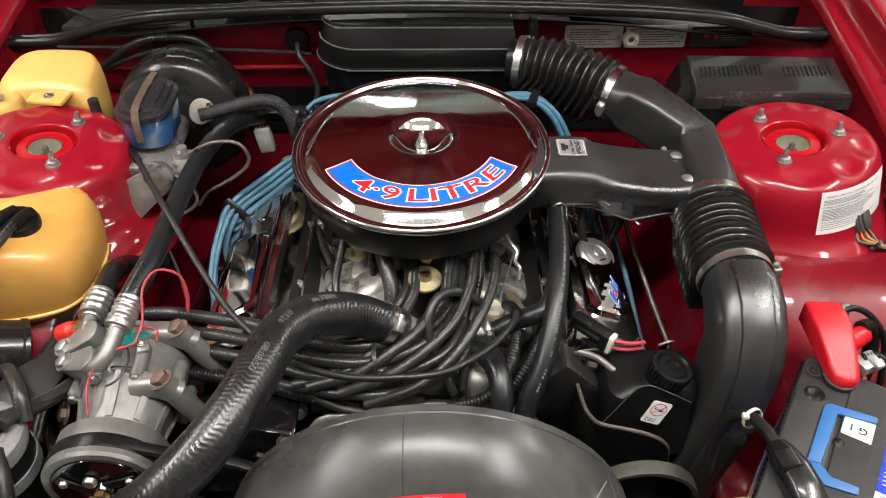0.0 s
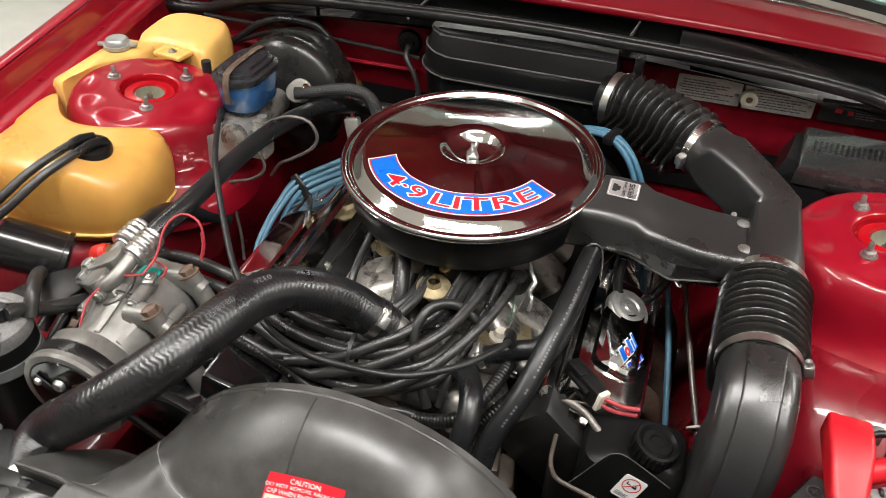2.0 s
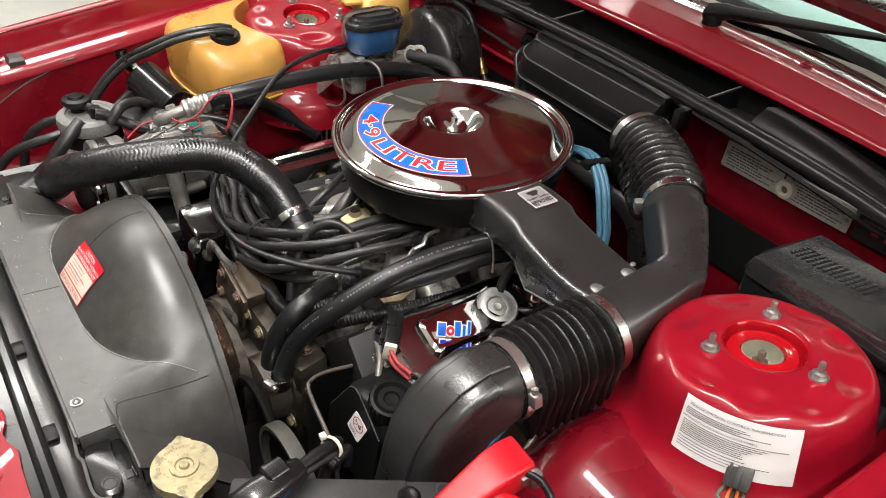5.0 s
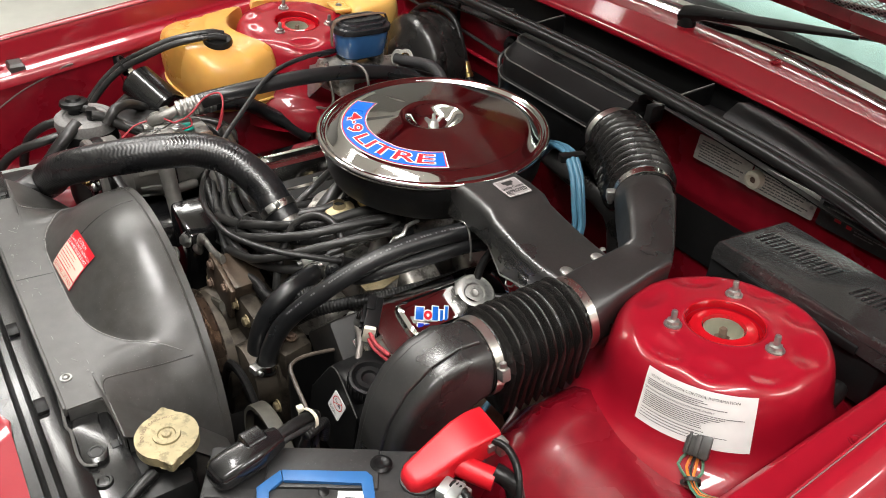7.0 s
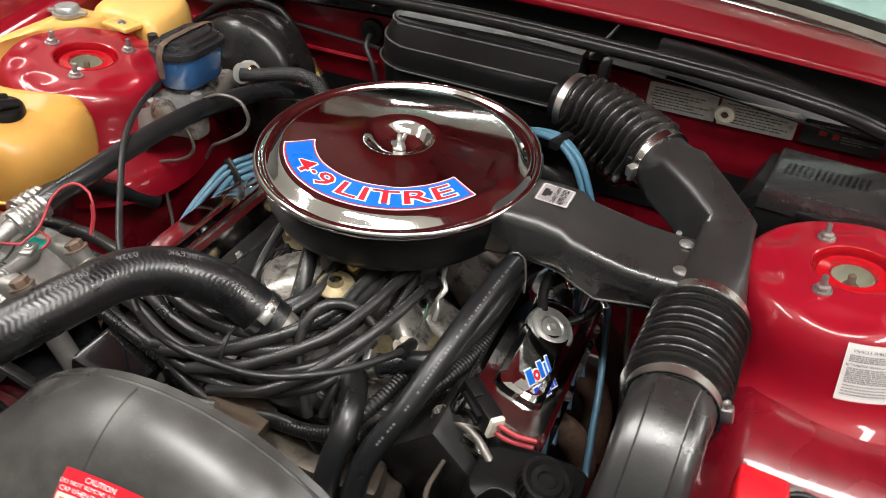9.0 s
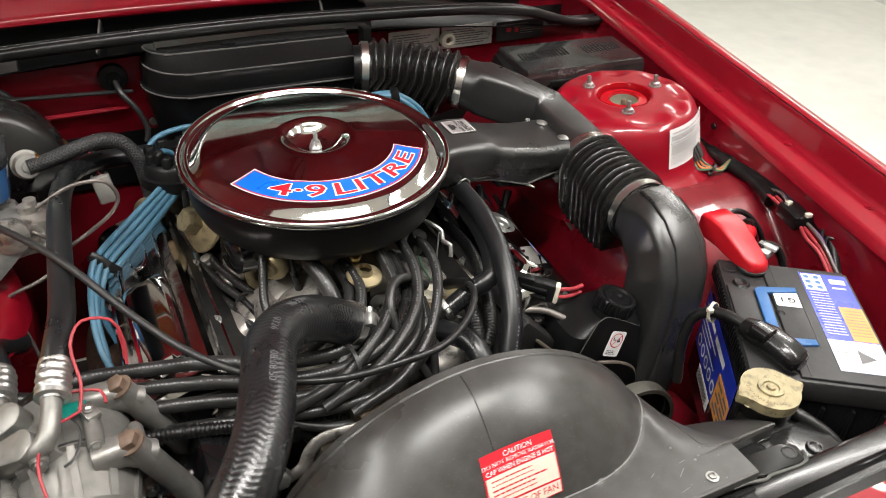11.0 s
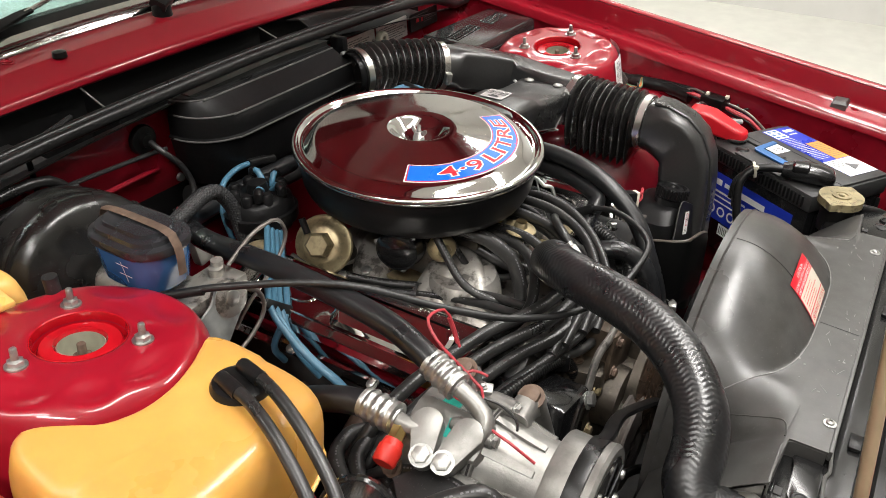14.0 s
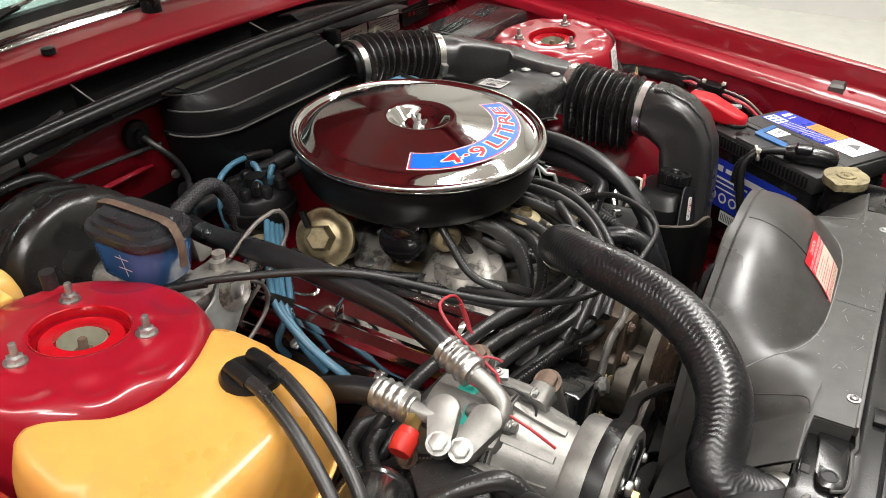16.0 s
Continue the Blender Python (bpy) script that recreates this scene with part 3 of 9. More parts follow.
def bulkhead():
    xs = [-0.74 + 0.04 * i for i in range(38)]

    def row(y, z, bow=0.0, back=0.0):
        return [(x, y + back * max(0, abs(x) - 0.48), z - bow * x * x) for x in xs]
    rows = [row(1.26, 0.30), row(1.255, 0.60), row(1.252, 0.74), row(1.240, 0.765), row(1.235, 0.785), row(1.233, 0.83, 0.02), row(1.231, 0.885, 0.09, 0.1)]
    part("firewall", sheet(rows, 0.002), RED_SHADED, car, "", 60)
    plen = [row(1.205, 0.903, 0.13, 0.2), row(1.2445, 0.885, 0.10, 0.1), row(1.250, 0.66), row(1.36, 0.66), row(1.375, 0.88), row(1.38, 0.93, 0.1)]
    part("plenum", sheet(plen, 0.002), SATIN, car, "black air intake well below the windscreen")
    cowl = [row(1.364, 0.902, 0.04), row(1.355, 0.905, 0.04), row(1.350, 0.910, 0.045), row(1.3505, 0.917, 0.05), row(1.354, 0.9215, 0.055), row(1.360, 0.9245, 0.06), row(1.399, 0.9430, 0.085), row(1.4015, 0.9446, 0.086), row(1.405, 0.9455, 0.088), row(1.43, 0.9474, 0.095), row(1.452, 0.9490, 0.10), row(1.462, 0.946, 0.12)]
    c = part("cowl_panel", sheet(cowl, 0.002), RED, car, "", 50)
    for x in (-0.26, 0.21):
        part("screw", pan_screw((x, 1.435, 0.951 - 0.13 * x * x), (0, -0.15, 1), 0.007), RED).parent = c
    trim = [row(1.456, 0.9495, 0.105), row(1.462, 0.960, 0.12), row(1.478, 0.969, 0.13), row(1.482, 0.962, 0.13)]
    part("windscreen_trim", sheet(trim, 0.002), CHROME_OLD, car, "bright windscreen moulding")
    part("windscreen_seal", sheet([row(1.48, 0.964, 0.13), row(1.49, 0.972, 0.13), row(1.505, 0.980, 0.13)], 0.003), RUBBER, car, "black rubber seal")
    glass = [row(1.50 + 0.55 * k / 6, 0.975 + 0.40 * k / 6, 0.13) for k in range(7)]
    g = part("windscreen", sheet(glass, 0.004), GLASS, car, "greenish tinted glass", 60)
    g.visible_shadow = False
    dash = [row(1.56, 0.93, 0.1), row(1.62, 0.955, 0.1), row(1.85, 0.965, 0.1), row(2.1, 0.94, 0.1), row(2.12, 0.6, 0.1)]
    part("dashboard", sheet(dash, 0.01), DASH, car, "cabin dashboard, pale grey for the windscreen's reflection")
    for sgn in (-1, 1):
        part("hinge_panel", sheet([[(sgn * 0.715, 1.22, 0.62), (sgn * 0.715, 1.75, 0.62)], [(sgn * 0.718, 1.22, 0.84), (sgn * 0.718, 1.75, 0.95)]], 0.003), RED_SHADED, car, "red panel behind the hinge, darkened for shade")
        part("cowl_end", sheet([[(sgn * 0.60, 1.375, 0.70), (sgn * 0.72, 1.375, 0.70)], [(sgn * 0.60, 1.372, 0.905), (sgn * 0.72, 1.372, 0.89)]], 0.003), RED_SHADED, car)
    # plenum fittings that show through the slot
    for x in (-0.222, 0.150):
        k = part("plenum_bracket", sheet([[(x - 0.004, 1.25, 0.80), (x + 0.012, 1.352, 0.80)], [(x - 0.006, 1.25, 0.884), (x + 0.012, 1.352, 0.902)]], 0.003), BLACK, car)
        part("bracket_edge", tube([(x - 0.006, 1.252, 0.8855), (x + 0.012, 1.352, 0.9035)], 0.0014, 6, smooth=False), ALU_CLEAN, None, "bare metal edge").parent = k
    part("plenum_shelf", slab([(0.155, 1.252), (0.26, 1.252), (0.26, 1.352), (0.165, 1.352)], 0.862, 0.868, 0.002), DIRT, car, "dusty black shelf")
    scoop = [[(0.235 + 0.40 * q, y + 0.03 * (1 - q) * (1 if i < 3 else 0), z - 0.075 * q * q) for q in [j / 10 for j in range(11)]] for i, (y, z) in enumerate(((1.252, 0.870), (1.262, 0.893), (1.285, 0.904), (1.32, 0.906), (1.352, 0.900)))]
    part("plenum_scoop", sheet(scoop, 0.003), SATIN, car, "smooth black curved cover", 60)
    part("plenum_cover", slab([(-0.62, 1.25), (-0.34, 1.25), (-0.34, 1.345), (-0.60, 1.34)], 0.84, 0.868, 0.004), DIRT, car, "dusty black plastic cover")
    part("wiring", tube([(-0.62, 1.30, 0.876), (-0.52, 1.245, 0.874), (-0.42, 1.25, 0.876), (-0.36, 1.27, 0.885), (-0.28, 1.28, 0.90)], 0.0035, 8), WIRE, car)


bulkhead()


def wiper(x0):
    """A broad black arm that narrows to a plated rod, with its blade."""
    def p(x, y, z):
        return (x0 + x, y, z - 0.10 * x0 * x0)
    way = [(p(-0.012, 1.424, 0.966), 0.030, 0.016), (p(0.012, 1.436, 0.970), 0.032, 0.020), (p(0.030, 1.442, 0.974), 0.024, 0.014), (p(0.150, 1.470, 0.990), 0.022, 0.008), (p(0.250, 1.497, 1.003), 0.013, 0.007), (p(0.275, 1.502, 1.005), 0.010, 0.006)]
    a = part("wiper_arm", duct([(c, (1, 0.25, 0.11), (-0.2, 1, 0.45), w, h, min(w, h) * 0.3) for c, w, h in way]), BLACK, car, "black wiper arm", 30)
    part("wiper_pivot", lathe([(0, 0), (0.017, 0), (0.016, 0.016), (0.011, 0.024), (0, 0.025)], 20, Matrix.Translation(p(0, 1.430, 0.946))), BLACK).parent = a
    part("wiper_rod", tube([p(0.262, 1.50, 1.004), p(0.38, 1.535, 1.016), p(0.50, 1.56, 1.026)], 0.0038, 8), CHROME_OLD).parent = a
    b = part("wiper_blade", tube([p(0.08, 1.555, 1.022), p(0.34, 1.575, 1.036), p(0.62, 1.57, 1.030)], 0.0035, 6), CHROME_OLD)
    b.parent = a
    part("blade_rubber", tube([p(0.08, 1.557, 1.017), p(0.34, 1.577, 1.031), p(0.62, 1.572, 1.025)], 0.0035, 6), RUBBER).parent = a
    return a


wiper(0.02)
wiper(-0.44)
part("washer_jet", join(lathe([(0, 0), (0.011, 0), (0.010, 0.008), (0, 0.010)], 14, Matrix.Translation((-0.20, 1.40, 0.940)))), BLACK, car)


def bonnet():
    """The open bonnet overhead, hinged behind the cowl."""
    def at(x, k, lift=0.0):
        a = radians(49)
        return (x, 1.46 - k * math.cos(a) + lift * math.sin(a), 1.045 - 0.05 * x * x + k * math.sin(a) + lift * math.cos(a))
    xs = [-0.78 + 0.065 * i for i in range(25)]
    skin = sheet([[at(x, k, 0.03) for x in xs] for k in (0.10, 0.3, 0.6, 0.9, 1.08)], 0.002)
    b = part("bonnet", skin, RED, car, "open red bonnet overhead")
    for x0, x1, k0, k1 in ((-0.78, 0.78, 0.0, 0.020), (-0.78, -0.50, 0.020, 0.095), (0.50, 0.78, 0.020, 0.095), (-0.78, 0.78, 0.095, 0.16), (-0.78, 0.78, 1.0, 1.08), (-0.78, -0.68, 0.2, 1.0), (0.68, 0.78, 0.2, 1.0), (-0.05, 0.05, 0.2, 1.0)):
        q = part("bonnet_rib", sheet([[at(x0 + (x1 - x0) * i / 12, k) for i in range(13)] for k in (k0, k1)], 0.02), RED_SHADED)
        q.parent = b
    for x0, x1 in ((-0.50, 0.50),):
        bm = bmesh.new()
        n, rows = 100, 8
        for i in range(n):
            for j in range(rows):
                x = x0 + (x1 - x0) * (i + 0.5) / n
                k = 0.020 + 0.075 * (j + 0.5) / rows
                for dx, dk in ((0.5, 0.5), (0.5, -0.5)):
                    wx, wk = (x1 - x0) / n * dx * 2, 0.075 / rows * dk * 2
                    a, c = at(x - wx / 2, k - wk / 2), at(x + wx / 2, k + wk / 2)
                    t = 0.0016
                    bm.faces.new([bm.verts.new(q) for q in ((a[0] - t, a[1], a[2]), (a[0] + t, a[1], a[2]), (c[0] + t, c[1], c[2]), (c[0] - t, c[1], c[2]))])
        q = part("bonnet_grille", bm, GALV, None, "fine metal mesh over the bonnet vent")
        q.parent = b
    return b


bonnet()


def nose():
    """Radiator support, black, and the red front panel before it."""
    xs = [-0.56 + 0.04 * i for i in range(29)]
    rows = [[(x, y, z) for x in xs] for y, z in ((0.29, 0.60), (0.292, 0.735), (0.288, 0.752), (0.280, 0.757), (0.262, 0.757), (0.256, 0.748), (0.250, 0.748), (0.244, 0.757), (0.226, 0.756), (0.218, 0.748), (0.195, 0.746), (0.185, 0.741))]
    s = part("radiator_support", sheet(rows, 0.002), SUPPORT, car, "black painted radiator support panel")
    for x in (-0.19, 0.06, 0.20):
        part("clip", box((0.022, 0.012, 0.004), Matrix.Translation((x, 0.268, 0.760)), 0.001), BLACK).parent = s
    for x in (-0.34, -0.20, -0.09, 0.16, 0.28, 0.36):
        part("plug", lathe([(0, 0.003), (0.010, 0.003), (0.012, 0.001), (0.012, 0)], 18, Matrix.Translation((x, 0.206, 0.7475))), BLACK).parent = s
    edge = [(-0.5, 0.192), (-0.135, 0.192), (-0.13, 0.202), (-0.10, 0.212), (-0.035, 0.214), (-0.02, 0.205), (0.03, 0.205), (0.04, 0.196), (0.075, 0.196), (0.085, 0.21), (0.16, 0.212), (0.17, 0.20),
            (0.23, 0.20), (0.24, 0.212), (0.31, 0.214), (0.32, 0.20), (0.5, 0.195), (0.5, 0.06), (-0.5, 0.06)]
    f = part("front_panel", slab(edge, 0.748, 0.752, 0.001), RED, car, "")
    flange = [(0.118, 0.206), (0.124, 0.222), (0.146, 0.2355), (0.165, 0.2335), (0.178, 0.2265), (0.192, 0.2290), (0.206, 0.2375), (0.228, 0.2330), (0.30, 0.2335), (0.50, 0.228), (0.50, 0.06), (0.118, 0.06)]
    part("panel_flange", slab(flange[::-1], 0.7525, 0.7605, 0.0015), RED).parent = f
    part("panel_bolt", hexbolt((0.226, 0.208, 0.7605), (0, 0, 1), 0.0075, 0.005), RED).parent = f
    part("panel_hole", lathe([(0.0165, -0.008), (0.0165, 0.003), (0.018, 0.005), (0.022, 0.005), (0.027, 0.001), (0.027, 0)], 32, Matrix.Translation((-0.042, 0.178, 0.7525))), RED).parent = f
    # Near-black disc paints the shade inside the hole; the panel is solid.
    part("hole_shadow_plate", lathe([(0, 0.0004), (0.0168, 0.0004)], 24, Matrix.Translation((-0.042, 0.178, 0.7525))), DARK, None, "dark disc standing in for the hole's shade").parent = f
    part("panel_rib", tube([(-0.12, 0.20, 0.753), (-0.10, 0.206, 0.754), (-0.035, 0.207, 0.754), (-0.015, 0.195, 0.754), (-0.01, 0.13, 0.754)], 0.003, 8), RED).parent = f
    part("latch_spring", tube([(-0.128, 0.168, 0.755), (-0.08, 0.166, 0.758), (-0.06, 0.165, 0.758)], 0.0025, 8), NYLON).parent = f
    part("latch_eye", lathe([(0.005, 0), (0.010, 0), (0.010, 0.004), (0.005, 0.004)], 18, Matrix.Translation((-0.052, 0.163, 0.755))), NYLON).parent = f
    # closes the bay's front corners and floor
    part("cross_member", box((1.1, 0.10, 0.09), Matrix.Translation((0, 0.70, 0.34)), 0.01), SATIN, car)
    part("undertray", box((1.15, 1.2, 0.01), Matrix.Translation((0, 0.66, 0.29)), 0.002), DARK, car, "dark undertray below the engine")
    for sgn in (-1, 1):
        part("corner_panel", sheet([[(sgn * 0.30, 0.29, 0.55), (sgn * 0.62, 0.26, 0.52)], [(sgn * 0.30, 0.285, 0.74), (sgn * 0.64, 0.26, 0.74)]], 0.003), RED_SHADED, car)
        part("chassis_rail", box((0.07, 1.1, 0.10), Matrix.Translation((sgn * 0.44, 0.75, 0.44)), 0.008), RED_SHADED, car)


nose()

# the rubber strip along the bulkhead's top edge
seal_line = [(-0.715, 1.235, 0.845), (-0.627, 1.23, 0.851), (-0.565, 1.218, 0.873), (-0.511, 1.208, 0.893), (-0.409, 1.193, 0.913), (-0.223, 1.183, 0.926), (0.0, 1.183, 0.931), (0.186, 1.178, 0.930),
             (0.30, 1.174, 0.928), (0.40, 1.178, 0.921), (0.50, 1.190, 0.905), (0.57, 1.205, 0.882), (0.63, 1.222, 0.863), (0.71, 1.238, 0.855)]
strip = thing("bonnet_seal", (0, 1.18, 0.92), "black rubber bonnet seal along the bulkhead's edge", "seal")
part("bulb", tube([(x, y - 0.002, z) for x, y, z in seal_line], 0.0088, 14, 0.015, squash=0.9), RUBBER, strip)
part("lip", tube([(x, y + 0.017, z + 0.001) for x, y, z in seal_line], 0.0058, 10, 0.015), RUBBER, strip)
part("web", sheet([[(x, y + d, z + h) for x, y, z in glide(seal_line, 0.02)] for d, h in ((-0.004, -0.005), (0.008, 0.001), (0.020, -0.003))], 0.005), RUBBER, strip)

# prop rod from the radiator support up to the bonnet
rod_way = Vector((0.1135, 0.0911, 0.7))
rod_foot = Vector((-0.4164, 0.2518, 0.755))
rod = thing("prop_rod", rod_foot, "straight tan plated bonnet prop rod", "rod")
part("rod", tube([rod_foot, rod_foot + rod_way * 0.7, rod_foot + rod_way * 1.1, rod_foot + rod_way * 1.32], 0.0048, 12, 0.05), TAN, rod)
part("pivot", lathe([(0, -0.006), (0.012, -0.006), (0.012, 0.006), (0, 0.006)], 16, place(rod_foot, (0, 1, 0))), NYLON, rod)

# ---- air intake ----
TILT_LID = Matrix.Translation((0.0, 0.8975, 0.856)) @ Matrix.Rotation(radians(3.0), 4, "X") @ Matrix.Rotation(radians(-0.8), 4, "Y")


def cone_z(r):
    """Height of the lid's crown above its rim."""
    return 0.0065 + (0.150 - r) * 0.125


def relief(r, ang):
    """Shallow pressed sectors of the lid's crown."""
    g = math.degrees(ang) % 360
    lift = 0.0
    for a0, a1 in ((190, 239), (291, 349)):
        lift = max(lift, min(1, max(0, (g - a0 + 3) / 6)) * min(1, max(0, (a1 + 3 - g) / 6)))
    lift = lift * lift * (3 - 2 * lift)
    return -0.0011 * lift * min(1, max(0, (r - 0.055) / 0.02)) * min(1, max(0, (0.1445 - r) / 0.006))


def air_cleaner():
    a = thing("air_cleaner", (0, 0.8975, 0.79), "round air cleaner with a domed chrome lid on a black drum", "air filter")
    prof = [(0.1715, -0.010), (0.1785, -0.008), (0.1805, -0.004), (0.1800, 0.000), (0.1772, 0.0025), (0.1735, 0.0022), (0.1712, -0.0008), (0.1695, -0.0032), (0.1672, -0.0044), (0.1650, -0.0040), (0.1630, -0.0027), (0.1570, 0.0014),
            (0.1515, 0.0049), (0.1490, 0.0061), (0.1470, cone_z(0.1470) - 0.0001), (0.1445, cone_z(0.1445)), (0.142, cone_z(0.142)), (0.125, cone_z(0.125)), (0.10, cone_z(0.10)), (0.075, cone_z(0.075)), (0.055, cone_z(0.055) - 0.0005), (0.047, cone_z(0.047) - 0.0008),
            (0.043, cone_z(0.043) - 0.0026), (0.038, 0.0125), (0.030, 0.0045), (0.022, 0.0008), (0.012, -0.0006), (0.0, -0.0006)]
    fine = []
    for (r0, z0), (r1, z1) in zip(prof[:-1], prof[1:]):
        fine.append((r0, z0))
        if abs(r1 - r0) > 0.012:
            fine += [(r0 + (r1 - r0) * k / 3, z0 + (z1 - z0) * k / 3) for k in (1, 2)]
    fine.append(prof[-1])
    bm = lathe(fine, 144, Matrix.Identity(4))
    for v in bm.verts:
        v.co.z += relief(math.hypot(v.co.x, v.co.y), math.atan2(v.co.y, v.co.x))
    bm.transform(TILT_LID)
    lid = part("lid", bm, CHROME, a, "mirror-bright domed chrome lid", 60)
    drum = lathe([(0.150, -0.012), (0.170, -0.012), (0.1725, -0.016), (0.1715, -0.030), (0.168, -0.052), (0.163, -0.064), (0.155, -0.070), (0.09, -0.072), (0.06, -0.075), (0.0, -0.075)], 96, TILT_LID)
    part("drum", drum, SATIN, a, "satin black drum")
    # wing nut
    nut = [lathe([(0, 0), (0.0085, 0), (0.0075, 0.004), (0.0055, 0.010), (0, 0.011)], 16, TILT_LID), lathe([(0, 0), (0.0030, 0), (0.0030, 0.019), (0.002, 0.0205), (0, 0.0205)], 10, TILT_LID)]
    for s in (-1, 1):
        nut.append(slab([(s * 0.004, 0.003), (s * 0.010, 0.006), (s * 0.0155, 0.013), (s * 0.015, 0.0165), (s * 0.011, 0.0165), (s * 0.0065, 0.0125), (s * 0.004, 0.009)][::s],
                        -0.0013, 0.0013, 0.0006, TILT_LID @ Matrix.Rotation(radians(78), 4, "Z") @ Matrix.Rotation(radians(90), 4, "X")))
    part("wing_nut", join(*nut), ZINC, a, "plated wing nut")

    # the curved engine-size sticker
    def on_lid(r, ang, up):
        return TILT_LID @ Vector((r * math.cos(ang), r * math.sin(ang), cone_z(r) + relief(r, ang) + up))

    def arc(r0, r1, a0, a1, up, n=48):
        bm = bmesh.new()
        rows = [[bm.verts.new(on_lid(r0 + (r1 - r0) * j / 3, radians(a0 + (a1 - a0) * i / n), up)) for i in range(n + 1)] for j in range(4)]
        for p, q in zip(rows[:-1], rows[1:]):
            for i in range(n):
                bm.faces.new((p[i], p[i + 1], q[i + 1], q[i]))
        return bm
    base = part("sticker", arc(0.1035, 0.1425, 205.5, 334.5, 0.0004), WHITE, a, "curved red, white and blue engine sticker")
    part("sticker_red_edge", arc(0.1047, 0.1413, 206.2, 333.8, 0.0006), LABEL_RED, None).parent = base
    part("sticker_blue", arc(0.1062, 0.1398, 207.1, 332.9, 0.0008), LABEL_BLUE, None).parent = base

    def word(words, size, a0, a1, grow, up):
        # spread a word evenly over its arc
        flat = lettering(words, size, None)
        xs = [v.co.x for v in flat.verts]
        lo, wide = min(xs), max(xs) - min(xs)
        flat.free()
        return lettering(words, size, None, bend=lambda x, y: on_lid(0.1235 - y, radians(a0 + (a1 - a0) * (x - lo) / wide), up), offset=grow)
    for grow, up, mat in ((0.0016, 0.0010, WHITE), (0.0003, 0.0013, LABEL_RED)):
        for words, a0, a1 in (("4·9", 226, 257), ("LITRE", 263, 326)):
            part("sticker_letters", word(words, 0.0305, a0, a1, grow, up), mat, None).parent = base
    return a


air_cleaner()


def intake_snorkel():
    """The flat duct from the air cleaner, lying on the forked pipe."""
    d = thing("air_snorkel", (0.26, 0.875, 0.80), "flat black moulded air cleaner snorkel with two plated rivets", "air duct")
    st = []
    for c, w, h, r in (((0.150, 0.872, 0.8235), 0.098, 0.062, 0.012), ((0.178, 0.873, 0.8265), 0.100, 0.062, 0.013), ((0.205, 0.874, 0.8275), 0.104, 0.060, 0.014), ((0.232, 0.875, 0.8255), 0.106, 0.056, 0.014),
                       ((0.246, 0.875, 0.8195), 0.106, 0.050, 0.013), ((0.27, 0.875, 0.8165), 0.107, 0.046, 0.013), ((0.31, 0.875, 0.8125), 0.108, 0.040, 0.012), ((0.345, 0.875, 0.8105), 0.106, 0.040, 0.012), ((0.385, 0.877, 0.8125), 0.100, 0.036, 0.012)):
        st.append((c, (1, 0, -0.05), (0, 1, 0), w, h, r))
    body = part("body", duct(st), DUCT, d, "", 30)
    for at in ((0.364, 0.903, 0.8315), (0.367, 0.848, 0.8315)):
        part("rivet", lathe([(0, 0.0035), (0.005, 0.0032), (0.0085, 0.0014), (0.009, 0)], 20, place(at, (0.05, 0, 1))), ZINC, d, "round plated head")
    part("rivet", lathe([(0, 0.003), (0.003, 0.002), (0.004, 0)], 12, place((0.352, 0.925, 0.829))), ZINC, d)
    # the skirt in front: a sloped web that spreads to a point
    skirt = loft([[(0.176, 0.826, 0.836), (0.226, 0.824, 0.838), (0.30, 0.824, 0.826), (0.370, 0.826, 0.823), (0.370, 0.86, 0.815), (0.176, 0.86, 0.815)],
                  [(0.174, 0.8245, 0.812), (0.232, 0.8225, 0.818), (0.292, 0.818, 0.808), (0.370, 0.824, 0.806), (0.370, 0.86, 0.80), (0.176, 0.86, 0.80)],
                  [(0.175, 0.836, 0.798), (0.236, 0.832, 0.795), (0.287, 0.812, 0.788), (0.370, 0.834, 0.788), (0.370, 0.86, 0.788), (0.176, 0.86, 0.792)],
                  [(0.176, 0.840, 0.796), (0.238, 0.836, 0.790), (0.288, 0.816, 0.784), (0.370, 0.838, 0.784), (0.370, 0.86, 0.784), (0.176, 0.86, 0.79)]])
    part("skirt", skirt, DUCT, d, "", 18)
    part("skirt_edge", tube([(0.175, 0.8355, 0.798), (0.236, 0.8315, 0.795), (0.287, 0.8115, 0.788), (0.370, 0.8335, 0.788)], 0.0013, 8, smooth=False), EDGE_HIGHLIGHT, d, "pale edge line painted as a highlight")
    part("spring_clip", tube([(0.292, 0.822, 0.785), (0.30, 0.812, 0.780), (0.304, 0.820, 0.776), (0.298, 0.83, 0.775)], 0.0012, 6), ZINC, d)
    # inspection sticker: readable words on silver film
    c = [(0.190, 0.866, 0.8578), (0.2275, 0.868, 0.8560), (0.2265, 0.905, 0.8562), (0.189, 0.903, 0.8580)]
    m = plane_of((0.2082, 0.8855, 0.8583), (0, 1, 0), (-1, 0, 0.04))
    s = part("sticker", slab(rounded(0.040, 0.040, 0.003, 3), 0, 0.0003, 0, m), SILVER_FILM, d, "silver inspection sticker")
    part("sticker_edge", join(*[bars([(-0.018, 0.018, y, 0.0009)], m @ Matrix.Translation((0, 0, 0.0005))) for y in (-0.018, 0.018)],
                              *[bars([(x - 0.0005, x + 0.0005, 0, 0.036)], m @ Matrix.Translation((0, 0, 0.0005))) for x in (-0.018, 0.018)]), WHITE).parent = s
